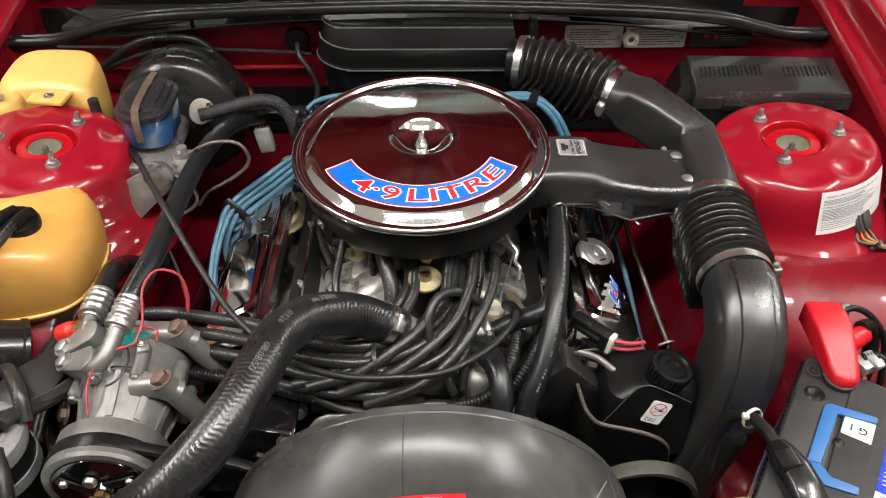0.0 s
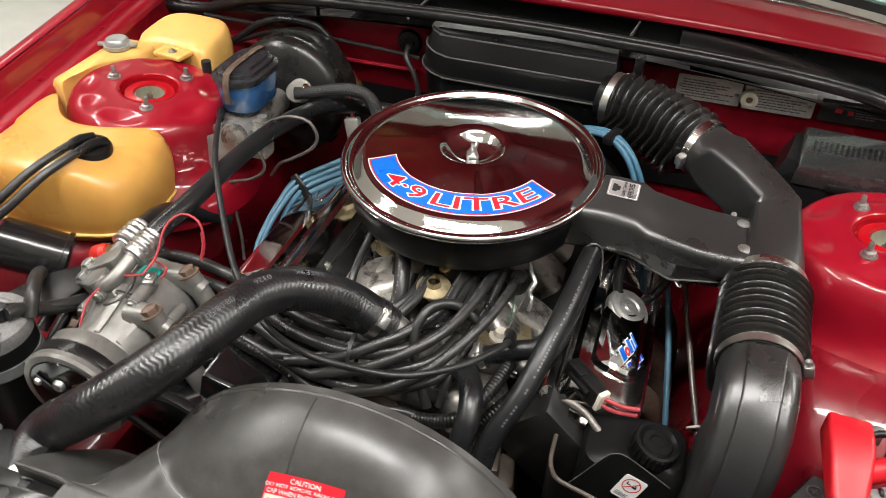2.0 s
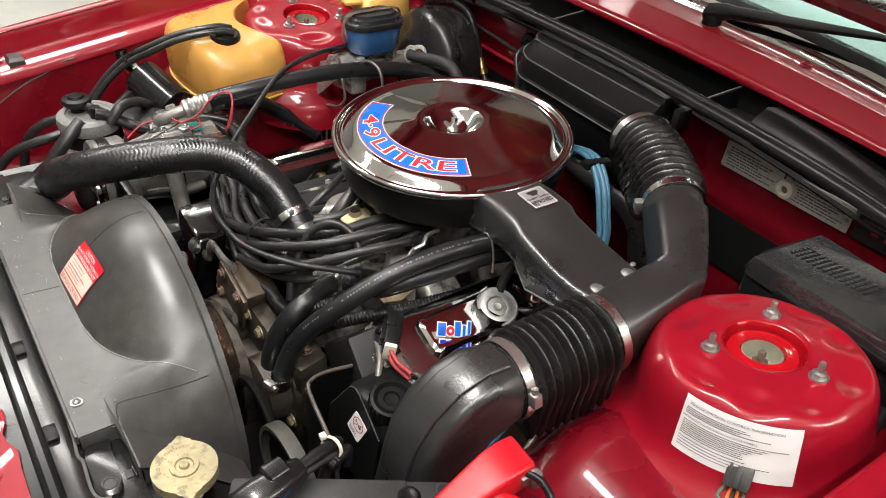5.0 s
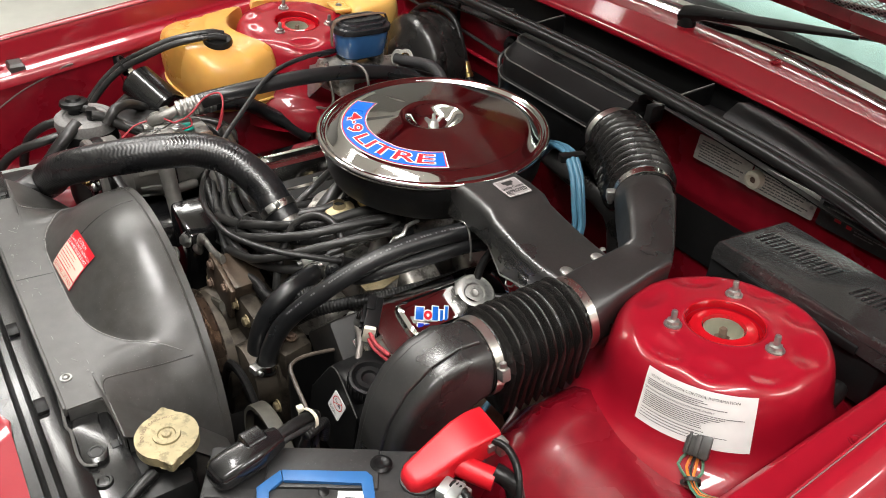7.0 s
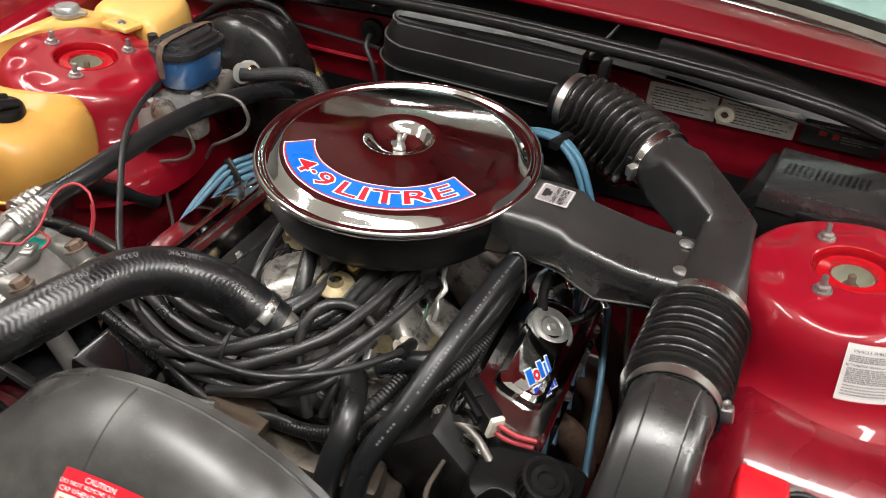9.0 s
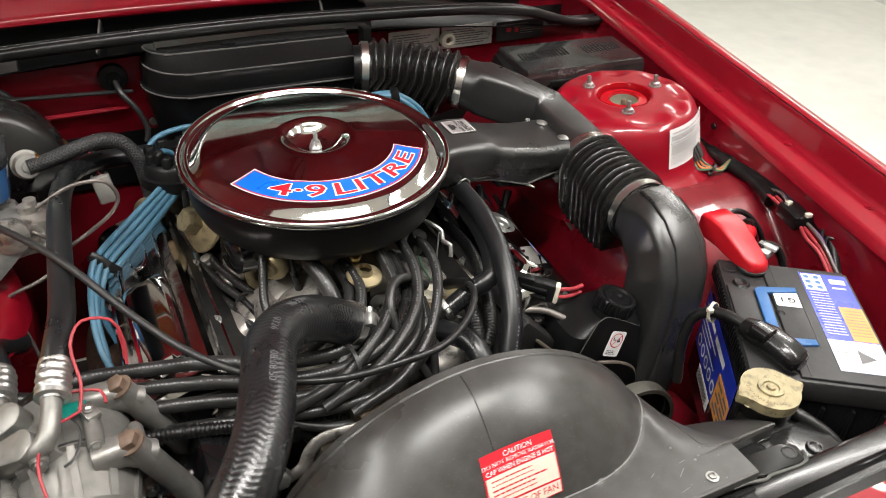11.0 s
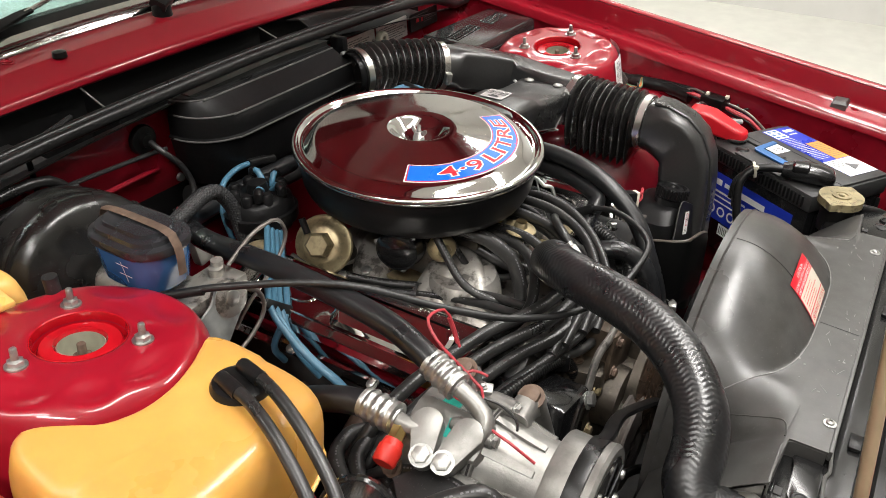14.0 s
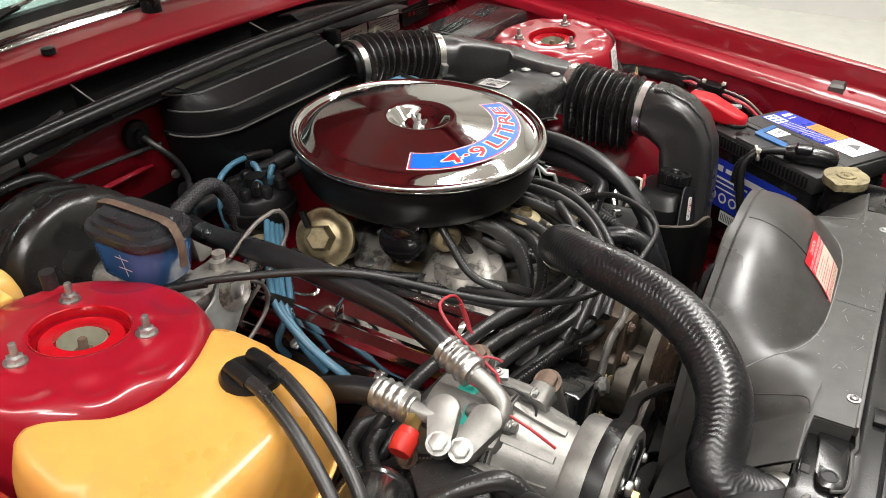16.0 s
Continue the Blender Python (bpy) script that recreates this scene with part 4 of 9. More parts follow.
    part("sticker_words", join(lettering("Quality Control", 0.0066, m @ Matrix.Translation((0, -0.0005, 0.0005)), offset=0.00022, squeeze=0.86), lettering("APPROVED", 0.0098, m @ Matrix.Translation((0, -0.0098, 0.0005)), offset=0.0004, squeeze=0.74),
                               bars([(-0.009, 0.009, 0.0115, 0.006), (-0.0055, 0.0055, 0.0068, 0.0045)], m @ Matrix.Translation((0, 0, 0.0005)))), INK).parent = s
    return d


intake_snorkel()


def forked_pipe():
    y = thing("forked_air_pipe", (0.40, 0.93, 0.80), "black moulded forked air pipe between two bellows", "air duct")
    d1 = Vector((0.735, -0.655, -0.16)).normalized()
    d2 = Vector((-0.02, -1, -0.12)).normalized()
    up = (0.05, 0, 1)
    st = [((0.298, 1.052, 0.848), d1, (0, 0, 1), 0.078, 0.080, 0.038), ((0.316, 1.036, 0.845), d1, (0, 0, 1), 0.078, 0.078, 0.034), ((0.326, 1.028, 0.844), d1, up, 0.074, 0.070, 0.012), ((0.360, 0.997, 0.834), d1, up, 0.072, 0.062, 0.009), ((0.392, 0.966, 0.822), d1, up, 0.072, 0.058, 0.008),
          ((0.4005, 0.953, 0.8165), d1 + d2, up, 0.072, 0.064, 0.008), ((0.4015, 0.938, 0.8130), d2, up, 0.072, 0.060, 0.008), ((0.402, 0.900, 0.807), d2, up, 0.074, 0.064, 0.010), ((0.402, 0.862, 0.801), d2, up, 0.080, 0.072, 0.018), ((0.402, 0.832, 0.796), d2, up, 0.086, 0.084, 0.036),
          ((0.402, 0.815, 0.794), d2, up, 0.088, 0.088, 0.042)]
    part("body", duct(st, 6), DUCT, y, "", 28)
    part("branch", duct([((0.425, 0.888, 0.795), (-1, 0, 0), (0, 0, 1), 0.030, 0.10, 0.006), ((0.30, 0.878, 0.783), (-1, 0, 0), (0, 0, 1), 0.026, 0.10, 0.006), ((0.255, 0.875, 0.784), (-1, 0, 0), (0, 0, 1), 0.018, 0.08, 0.006)]), DUCT, y)
    return y


forked_pipe()


def bellows(name_at, pts, r, ribs, deep, label, square=0.0):
    b = thing("air_bellows", name_at, label, "air duct", "air bellows")
    P = glide(pts, 0.0013)
    length = sum((P[i + 1] - P[i]).length for i in range(len(P) - 1))
    neck = 0.016
    pitch = (length - 2 * neck) / ribs

    def rad(s, total):
        if s < neck or s > total - neck:
            return r - deep * 0.9
        k = ((s - neck) / pitch) % 1.0
        return r - deep * (abs(2 * k - 1)) ** 1.35
    bm = tube(pts, r, 40, 0.0013, radius=rad)
    if square:
        # round on top, boxy and deeper below
        run, acc = [0.0], 0.0
        for p, q in zip(P[:-1], P[1:]):
            acc += (q - p).length
            run.append(acc)
        for v in bm.verts:
            k = min(range(len(P)), key=lambda i: (P[i] - v.co).length_squared)
            d = v.co - P[k]
            fade = max(0, min(1, (min(run[k], acc - run[k]) - 0.012) / 0.012))
            low = max(0, min(1, -d.z / (r * 0.5)))
            if d.z < 0:
                v.co.z += d.z * square * fade
            if abs(d.x) > 1e-5:
                v.co.x += math.copysign(1, d.x) * (r * 0.93 * (d.length / r) - abs(d.x)) * 0.8 * low * fade * (1 if abs(d.x) > 0.006 else abs(d.x) / 0.006)
    part("sleeve", bm, BELLOWS, b, "", 75)
    for end, nxt, ang in ((P[6], P[0], 200), (P[-7], P[-1], 150)):
        clamp(end, nxt - end, r - deep * 0.9 + 0.0012, 0.011, b, ang)
    return b


bellows((0.24, 1.09, 0.82), [(0.151, 1.128, 0.862), (0.205, 1.110, 0.860), (0.262, 1.078, 0.854), (0.305, 1.048, 0.848)], 0.0485, 10, 0.0095, "black rubber bellows between plenum box and forked pipe", 0.30)
bellows((0.40, 0.75, 0.75), [(0.403, 0.838, 0.797), (0.400, 0.79, 0.792), (0.397, 0.735, 0.789), (0.396, 0.684, 0.788)], 0.054, 10, 0.0105, "black rubber bellows leading down to the front air scoop", 0.36)


def down_pipe():
    d = thing("air_down_pipe", (0.40, 0.60, 0.45), "black moulded air pipe bending down beside the radiator", "air duct")
    st = []
    band = []
    for c, along, w, h, r in (((0.396, 0.700, 0.788), (0, -1, 0), 0.086, 0.086, 0.041), ((0.396, 0.676, 0.787), (0, -1, -0.02), 0.084, 0.086, 0.034), ((0.394, 0.655, 0.785), (0, -1, -0.12), 0.080, 0.088, 0.018), ((0.393, 0.634, 0.777), (0, -1, -0.42), 0.079, 0.088, 0.015),
                              ((0.392, 0.618, 0.762), (0, -0.85, -0.8), 0.079, 0.088, 0.014), ((0.390, 0.609, 0.742), (0, -0.40, -1), 0.079, 0.086, 0.014), ((0.388, 0.604, 0.715), (0, -0.12, -1), 0.079, 0.084, 0.014), ((0.385, 0.600, 0.68), (0, -0.05, -1), 0.079, 0.082, 0.014),
                              ((0.376, 0.596, 0.62), (-0.12, 0, -1), 0.078, 0.080, 0.013), ((0.362, 0.590, 0.55), (-0.15, 0, -1), 0.076, 0.076, 0.013), ((0.352, 0.585, 0.49), (-0.1, 0, -1), 0.074, 0.074, 0.012)):
        st.append((c, along, (1, 0, 0), w, h, r))
        n = Vector(along).normalized().cross(Vector((1, 0, 0)))
        band.append((Vector(c) + n * (h / 2 + 0.0008), along, (1, 0, 0), w * 0.50, 0.007, 0.0028))
    part("body", duct(st, 6), DUCT, d, "", 30)
    part("raised_band", duct(band[1:], 4), DUCT, d, "", 30)
    return d


down_pipe()


def plenum_box():
    """The long black box on the bulkhead that feeds the upper bellows."""
    b = thing("air_plenum_box", (0, 1.17, 0.80), "long black moulded air box on the bulkhead", "air duct")
    rings = []

    def outline(y_front, x0, r, x1, n=10):
        # plan of the box: rounded at its closed end
        out = [(x1, 1.218), (x1, y_front)]
        for k in range(n + 1):
            a = radians(270 - 90 * k / n)
            out.append((x0 + r + r * math.cos(a), y_front + r + r * math.sin(a)))
        out.append((x0, 1.218))
        return out
    for z, yf, x0, r, x1 in ((0.770, 1.150, -0.160, 0.055, 0.150), (0.800, 1.138, -0.168, 0.066, 0.154), (0.843, 1.1315, -0.174, 0.074, 0.156), (0.845, 1.129, -0.1765, 0.076, 0.1575), (0.848, 1.129, -0.1765, 0.076, 0.1575), (0.8495, 1.133, -0.173, 0.073, 0.1565), (0.876, 1.1335, -0.172, 0.072, 0.156), (0.8795, 1.1345, -0.171, 0.071, 0.155),
                             (0.8815, 1.138, -0.169, 0.069, 0.153), (0.8985, 1.170, -0.166, 0.046, 0.150), (0.9015, 1.1735, -0.165, 0.043, 0.149), (0.9035, 1.178, -0.163, 0.039, 0.148), (0.904, 1.196, -0.158, 0.021, 0.145)):
        rings.append([(x, y, z) for x, y in outline(yf, x0, r, x1)])
    part("body", loft(rings), BLACK, b, "", 18)
    # Pale tubes paint the highlights along the box's lips.
    for name, z, yf, x0, r, x1 in (("lower_edge", 0.8465, 1.1285, -0.177, 0.076, 0.157), ("upper_edge", 0.8805, 1.1355, -0.1705, 0.070, 0.154), ("rear_edge", 0.9005, 1.172, -0.1655, 0.044, 0.149)):
        part(name, tube([(x, y, z) for x, y in outline(yf, x0, r, x1)[1:-1]], 0.0014, 8), EDGE_HIGHLIGHT, b, "pale edge line painted as a highlight")
    part("rear_step", loft([[(0.150, 1.180, 0.900), (0.05, 1.183, 0.904), (-0.15, 1.188, 0.901), (-0.15, 1.218, 0.90), (0.15, 1.218, 0.90)], [(0.148, 1.184, 0.910), (0.05, 1.186, 0.913), (-0.148, 1.191, 0.906), (-0.148, 1.218, 0.906), (0.148, 1.218, 0.91)]]), SATIN, b, "", 18)
    part("bracket", box((0.014, 0.03, 0.03), Matrix.Translation((0.183, 1.185, 0.895)), 0.003), BLACK, b)
    part("spigot", lathe([(0.036, -0.02), (0.036, 0.02), (0.033, 0.02), (0.033, -0.02)], 32, place((0.160, 1.124, 0.862), (1, -0.3, -0.03))), BLACK, b)
    return b


plenum_box()

# ---- electrics on the right ----


def relay_box():
    b = thing("fuse_box", (0.56, 1.11, 0.76), "black plastic fuse box with a dusty flat lid", "fuse box")
    part("base", slab([(0.425, 1.055), (0.672, 1.050), (0.690, 1.17), (0.44, 1.18)], 0.755, 0.818, 0.006), BLACK, b)
    lidm = loft([[(x, y, 0.818) for x, y in ((0.428, 1.053), (0.676, 1.048), (0.694, 1.172), (0.442, 1.183))], [(x, y, 0.836) for x, y in ((0.428, 1.053), (0.676, 1.048), (0.694, 1.172), (0.442, 1.183))],
                 [(x, y, 0.846) for x, y in ((0.431, 1.0555), (0.6735, 1.0505), (0.691, 1.170), (0.446, 1.180))], [(x, y, 0.8475) for x, y in ((0.434, 1.0585), (0.6705, 1.0535), (0.688, 1.167), (0.449, 1.177))]])
    l = part("lid", lidm, DUSTY_GLOSS, b, "dusty flat lid with embossed lettering", 20)
    ridge = hold("ridge", box((0.0036, 0.0050, 0.0016), Matrix.Identity(4), 0.0005), GLOSSY)
    for x0, cols in ((0.452, 14), (0.588, 11)):
        for i in range(cols):
            for j in range(5):
                o = new("ridge", ridge)
                o.parent = l
                o.matrix_world = Matrix.Translation((x0 + 0.0075 * i + 0.0012 * j, 1.1060 + 0.0068 * j + 0.0004 * i, 0.8480)) @ Matrix.Rotation(-0.35, 4, "Z")
    part("lid_edge", tube([(0.431, 1.0545, 0.8365), (0.55, 1.052, 0.8365), (0.675, 1.049, 0.8365)], 0.0014, 8), GLOSSY).parent = l
    for x0, x1 in ((0.475, 0.535), (0.58, 0.64)):
        part("latch", box((x1 - x0, 0.006, 0.012), Matrix.Translation(((x0 + x1) / 2, 1.049, 0.822)) @ Matrix.Rotation(-0.02, 4, "Z"), 0.002), BLACK, b)
    part("end_hood", loft([[(0.405, 1.09, 0.80), (0.44, 1.065, 0.80), (0.455, 1.175, 0.80), (0.42, 1.18, 0.80)], [(0.42, 1.10, 0.832), (0.448, 1.07, 0.838), (0.465, 1.175, 0.842), (0.435, 1.178, 0.835)]]), BLACK, b)
    return b


relay_box()


def id_plates():
    for name, c, label in (("build_plate", ((0.245, 0.345)), "stamped aluminium build plate on the firewall"), ("compliance_plate", ((0.349, 0.455)), "stamped aluminium compliance plate on the firewall")):
        x0, x1 = c
        p = thing(name, (x0, 1.228, 0.858), label, "plate", "identity plates")
        m = plane_of(((x0 + x1) / 2, 1.2285, 0.857), (1, 0.02, 0), (0, 0.06, 1))
        part("plate", slab(rounded(x1 - x0, 0.040, 0.002, 2), 0, 0.001, 0, m), PLATE, p)
        part("stamping", bars(small_print(-(x1 - x0) * 0.42, (x1 - x0) * 0.42, 0.015, -0.016, 7, int(x0 * 1000), 0.0019), m @ Matrix.Translation((0, 0, 0.0014))), INK_GREY, p)
        for sx in (-1, 1):
            part("rivet", lathe([(0, 0.002), (0.0025, 0.0015), (0.0032, 0)], 10, m @ Matrix.Translation((sx * ((x1 - x0) / 2 - 0.006), -0.002 * sx, 0.001))), ZINC, p)
    g = thing("bump_stop", (0.358, 1.222, 0.855), "cream nylon bump stop with a dark centre", "stop")
    m = place((0.358, 1.2265, 0.8555), (0, -1, 0.05))
    part("ring", lathe([(0.0055, 0.0), (0.0055, 0.012), (0.0085, 0.0135), (0.013, 0.012), (0.0145, 0.006), (0.014, 0.0)], 28, m), NYLON, g)
    part("core", lathe([(0, 0.008), (0.0056, 0.008), (0.0056, 0)], 16, m), RUST, g)
    w = thing("warning_plate", (0.51, 1.225, 0.85), "grey warning plate behind the fuse box", "plate", "identity plates")
    m = plane_of((0.515, 1.2275, 0.857), (1, 0.02, 0), (0, 0.06, 1))
    part("plate", slab(rounded(0.105, 0.036, 0.002, 2), 0, 0.001, 0, m), DIRT, w)
    part("red_mark", bars([(-0.030, -0.020, 0.002, 0.008), (-0.012, -0.004, 0.001, 0.009)], m @ Matrix.Translation((0, 0, 0.0014))), LABEL_RED, w)
    part("print", bars(small_print(-0.045, 0.045, 0.015, 0.009, 1, 7, 0.002) + small_print(0.0, 0.048, 0.004, -0.008, 3, 8, 0.0018), m @ Matrix.Translation((0, 0, 0.0014))), SILVER_FILM, w)


id_plates()


def emission_label():
    e = thing("emission_label", (0.59, 0.83, 0.80), "white emission information label on the red strut tower", "label")

    T = tower_tilt(1)

    def wrap(u, v, up=0.0):
        # u along the tower's side in metres from its middle, v up from the label's middle
        z = 0.8005 + v * 0.89
        r = 0.1295 - (z - 0.770) * 0.150 - max(0, z - 0.822) ** 2 * 6 + 0.0011 + up
        a = radians(-63.5) + u * 0.95 / 0.1235
        return T @ Vector((r * math.cos(a), r * math.sin(a), z))
    bm = bmesh.new()
    n = 24
    rows = [[bm.verts.new(wrap(-0.0625 + 0.125 * i / n, -0.037 + 0.074 * j / 6)) for i in range(n + 1)] for j in range(7)]
    for p, q in zip(rows[:-1], rows[1:]):
        for i in range(n):
            bm.faces.new((p[i], p[i + 1], q[i + 1], q[i]))
    part("film", bm, WHITE, e)
    for words, size, x, y in (("VEHICLE EMISSION CONTROL INFORMATION", 0.0049, -0.006, 0.0285), ("SET PARKING BRAKE AND BLOCK DRIVE WHEELS", 0.0036, -0.020, 0.0105)):
        part("heading", lettering(words, size, None, bend=lambda a, b, x=x, y=y: wrap(a + x, b + y, 0.0005)), INK, e)
    part("small_print", bars(small_print(-0.058, 0.048, 0.024, 0.0145, 4, 1, 0.0011) + small_print(-0.058, 0.054, 0.0075, -0.013, 8, 2, 0.0011) + small_print(-0.058, 0.05, -0.0145, -0.030, 4, 3, 0.001), None,
                             lambda a, b: wrap(a, b, 0.0005)), INK_GREY, e)
    return e


emission_label()


def battery():
    """Built along its own axes: x across it, y towards the car's nose."""
    b = thing("car_battery", (0.448, 0.585, 0.55), "dark grey car battery with blue, orange and white labels", "battery")
    w = Vector((0.838, -0.545, 0)).normalized()
    u = Vector((-0.545, -0.838, 0)).normalized()
    o = Vector((0.4625, 0.5946, 0))
    M = Matrix.Translation(o) @ Matrix((w, u * -1, Vector((0, 0, 1)))).transposed().to_4x4()
    W, L, top, foot = 0.168, 0.232, 0.757, 0.560

    def q(x0, x1, y0, y1, z0, z1, bev=0.003):
        return box((x1 - x0, y1 - y0, z1 - z0), M @ Matrix.Translation(((x0 + x1) / 2, (y0 + y1) / 2, (z0 + z1) / 2)), bev)
    part("case", q(0.003, W - 0.003, -L + 0.003, -0.003, foot, top - 0.032, 0.004), GLOSSY, b)
    part("lid", join(q(0, W, -L, 0, top - 0.034, top - 0.004, 0.004), q(0.055, W - 0.001, -L + 0.004, -0.012, top - 0.006, top, 0.002), q(0.002, 0.052, -L + 0.06, -0.06, top - 0.006, top - 0.001, 0.002)), BATTERY_GREY, b)
    teeth = [q(-0.0025, 0.004, -0.008 - 0.0075 * i, -0.0045 - 0.0075 * i, top - 0.028, top - 0.010, 0.0008) for i in range(29)]
    part("finger_ribs", join(*teeth), BLACK, b)
    front = [q(0.020 + 0.034 * i, 0.024 + 0.034 * i, -L - 0.002, -L + 0.004, foot + 0.03, top - 0.04, 0.0008) for i in range(5)]
    part("end_ribs", join(*front), BLACK, b)
    part("plug", lathe([(0, 0.0012), (0.0045, 0.0012), (0.006, 0.0022), (0.0085, 0.0022), (0.010, 0.001), (0.0115, 0.0)], 24, M @ Matrix.Translation((0.021, -0.058, top - 0.001))), BLACK, b)
    part("polarity_mark", join(lathe([(0.0065, 0.0002), (0.0085, 0.0002)], 20, M @ Matrix.Translation((0.013, -0.024, top - 0.0009))), bars([(-0.0045, 0.0045, 0, 0.0012)], M @ Matrix.Translation((0.013, -0.024, top - 0.0006))), bars([(-0.0006, 0.0006, 0, 0.009)], M @ Matrix.Translation((0.013, -0.024, top - 0.0006)))), INK, b)
    # carrying strap
    hd = []
    for pl in ([(0.034, -0.157), (0.048, -0.153), (0.048, -0.076), (0.088, -0.069), (0.088, -0.059), (0.040, -0.066), (0.034, -0.072)], [(0.034, -0.1575), (0.0475, -0.1535), (0.060, -0.166), (0.087, -0.162), (0.088, -0.172), (0.056, -0.178)]):
        hd.append(slab(pl, top - 0.0005, top + 0.003, 0.001, M))
    part("strap", join(*hd), BLUE_HANDLE, b, "blue plastic carrying strap")
    part("groove", join(q(0.0655, 0.067, -0.054, -0.006, top - 0.001, top + 0.0006, 0), q(0.0895, 0.091, -0.174, -0.056, top - 0.001, top + 0.0006, 0), q(0.0655, 0.067, -L + 0.006, -0.180, top - 0.001, top + 0.0006, 0)), INK, b)
    part("boss", lathe([(0, 0.0014), (0.004, 0.0012), (0.006, 0)], 18, M @ Matrix.Translation((0.058, -0.113, top - 0.0002))), SATIN, b)

    def film(name, x0, x1, y0, y1, mat, up, label=""):
        return part(name, q(x0, x1, y0, y1, top + up, top + up + 0.0003, 0), mat, b, label)
    g = film("date_label", 0.057, 0.088, -0.099, -0.069, WHITE, 0.0004, "white date label")
    part("date_words", lettering("G 1", 0.0135, M @ Matrix.Translation((0.0725, -0.086, top + 0.0012)) @ Matrix.Rotation(radians(180), 4, "Z"), offset=0.0004), INK).parent = g
    t = film("top_label", 0.102, 0.163, -0.211, -0.018, DEEP_BLUE, 0.0002, "blue, orange and white top label")
    part("orange_field", q(0.134, 0.163, -0.154, -0.088, top + 0.0006, top + 0.0009, 0), ORANGE).parent = t
    part("white_field", q(0.102, 0.163, -0.211, -0.156, top + 0.0006, top + 0.0009, 0), WHITE).parent = t
    part("pictograms", q(0.104, 0.130, -0.056, -0.021, top + 0.0006, top + 0.0009, 0), WHITE).parent = t
    sym = []
    for i in range(3):
        for j in range(2):
            sym.append(lathe([(0, 0.0003), (0.0038, 0.0003)], 12, M @ Matrix.Translation((0.110 + 0.0125 * j, -0.0275 - 0.011 * i, top + 0.0008))))
    part("pictogram_marks", join(*sym), [BLUE_HANDLE]).parent = t
    part("white_bars", bars([(0.138, 0.158, -0.034, 0.010), (0.138, 0.156, -0.048, 0.003)] + [(0.106, 0.130, -0.062 - 0.0055 * i, 0.0012) for i in range(16)], M @ Matrix.Translation((0, 0, top + 0.0011))), WHITE).parent = t
    part("dark_print", bars([(0.137, 0.160, -0.096 - 0.006 * i, 0.0014) for i in range(9)] + [(0.106, 0.136, -0.160 - 0.006 * i, 0.0014) for i in range(4)], M @ Matrix.Translation((0, 0, top + 0.0012))), INK_GREY).parent = t
    part("triangle_mark", slab([(0.130, -0.196), (0.150, -0.186), (0.132, -0.172)], top + 0.001, top + 0.0013, 0, M), INK_GREY).parent = t
    # label on the engine side
    S = M @ Matrix(((0, 0, -1, 0.0022), (-1, 0, 0, -0.0), (0, 1, 0, 0), (0, 0, 0, 1)))

    def side(name, a0, a1, z0, z1, mat, up):
        return part(name, box((a1 - a0, z1 - z0, 0.0004), S @ Matrix.Translation(((a0 + a1) / 2, (z0 + z1) / 2, up)), 0), mat, b)
    zt = top - 0.050
    sl = side("side_label", 0.012, 0.205, zt - 0.088, zt, DEEP_BLUE, 0.001)
    o2 = side("side_label_orange", 0.142, 0.205, zt - 0.088, zt - 0.034, ORANGE, 0.0016)
    side("side_label_white", 0.060, 0.135, zt - 0.112, zt - 0.091, WHITE, 0.001)
    part("side_bars", bars([(0.024, 0.050, zt - 0.016, 0.011), (0.056, 0.084, zt - 0.016, 0.008), (0.092, 0.150, zt - 0.018, 0.011), (0.024, 0.110, zt - 0.033, 0.004), (0.024, 0.085, zt - 0.042, 0.003), (0.024, 0.120, zt - 0.052, 0.003)],
                           S @ Matrix.Translation((0, 0, 0.0022))), WHITE, b)
    rings = []
    for k in range(5):
        cx = 0.036 + 0.024 * k
        rings.append(lathe([(0.006, 0.0003), (0.0095, 0.0003)], 18, S @ Matrix.Translation((cx, zt - 0.068, 0.0022))))
    part("side_rings", join(*rings), WHITE, b)
    part("side_print", bars([(0.150 + 0.01 * (i % 2), 0.172 + 0.01 * (i % 2), zt - 0.042 - 0.009 * i, 0.005) for i in range(5)] + [(0.178, 0.200, zt - 0.042 - 0.009 * i, 0.005) for i in range(5)], S @ Matrix.Translation((0, 0, 0.0024))), INK_GREY, b)
    part("bar_code", bars([(0.064 + 0.004 * i, 0.066 + 0.004 * i, zt - 0.101, 0.014) for i in range(16)], S @ Matrix.Translation((0, 0, 0.0024))), INK_GREY, b)
    # terminals
    t1 = thing("terminal_boot", (0.48, 0.58, top), "bright red rubber battery terminal boot", "terminal cover")
    ax = (0.06, 1, 0.0)
    red = duct([((0.4860, 0.5380, 0.7630), ax, (1, 0, 0), 0.012, 0.012, 0.005), ((0.4860, 0.5400, 0.7635), ax, (1, 0, 0), 0.022, 0.019, 0.008), ((0.4860, 0.546, 0.7640), ax, (1, 0, 0), 0.031, 0.022, 0.008), ((0.4862, 0.558, 0.7660), ax, (1, 0, 0), 0.035, 0.025, 0.007),
                ((0.4865, 0.580, 0.7730), ax, (1, 0, 0), 0.039, 0.030, 0.006), ((0.4865, 0.602, 0.7800), ax, (1, 0, 0), 0.043, 0.034, 0.006), ((0.4860, 0.622, 0.7820), ax, (1, 0, 0), 0.044, 0.034, 0.005), ((0.4858, 0.640, 0.7815), ax, (1, 0, 0), 0.043, 0.033, 0.005), ((0.4857, 0.6415, 0.7815), ax, (1, 0, 0), 0.040, 0.030, 0.005)], 6)
    part("boot", red, RED_RUBBER, t1, "", 50)
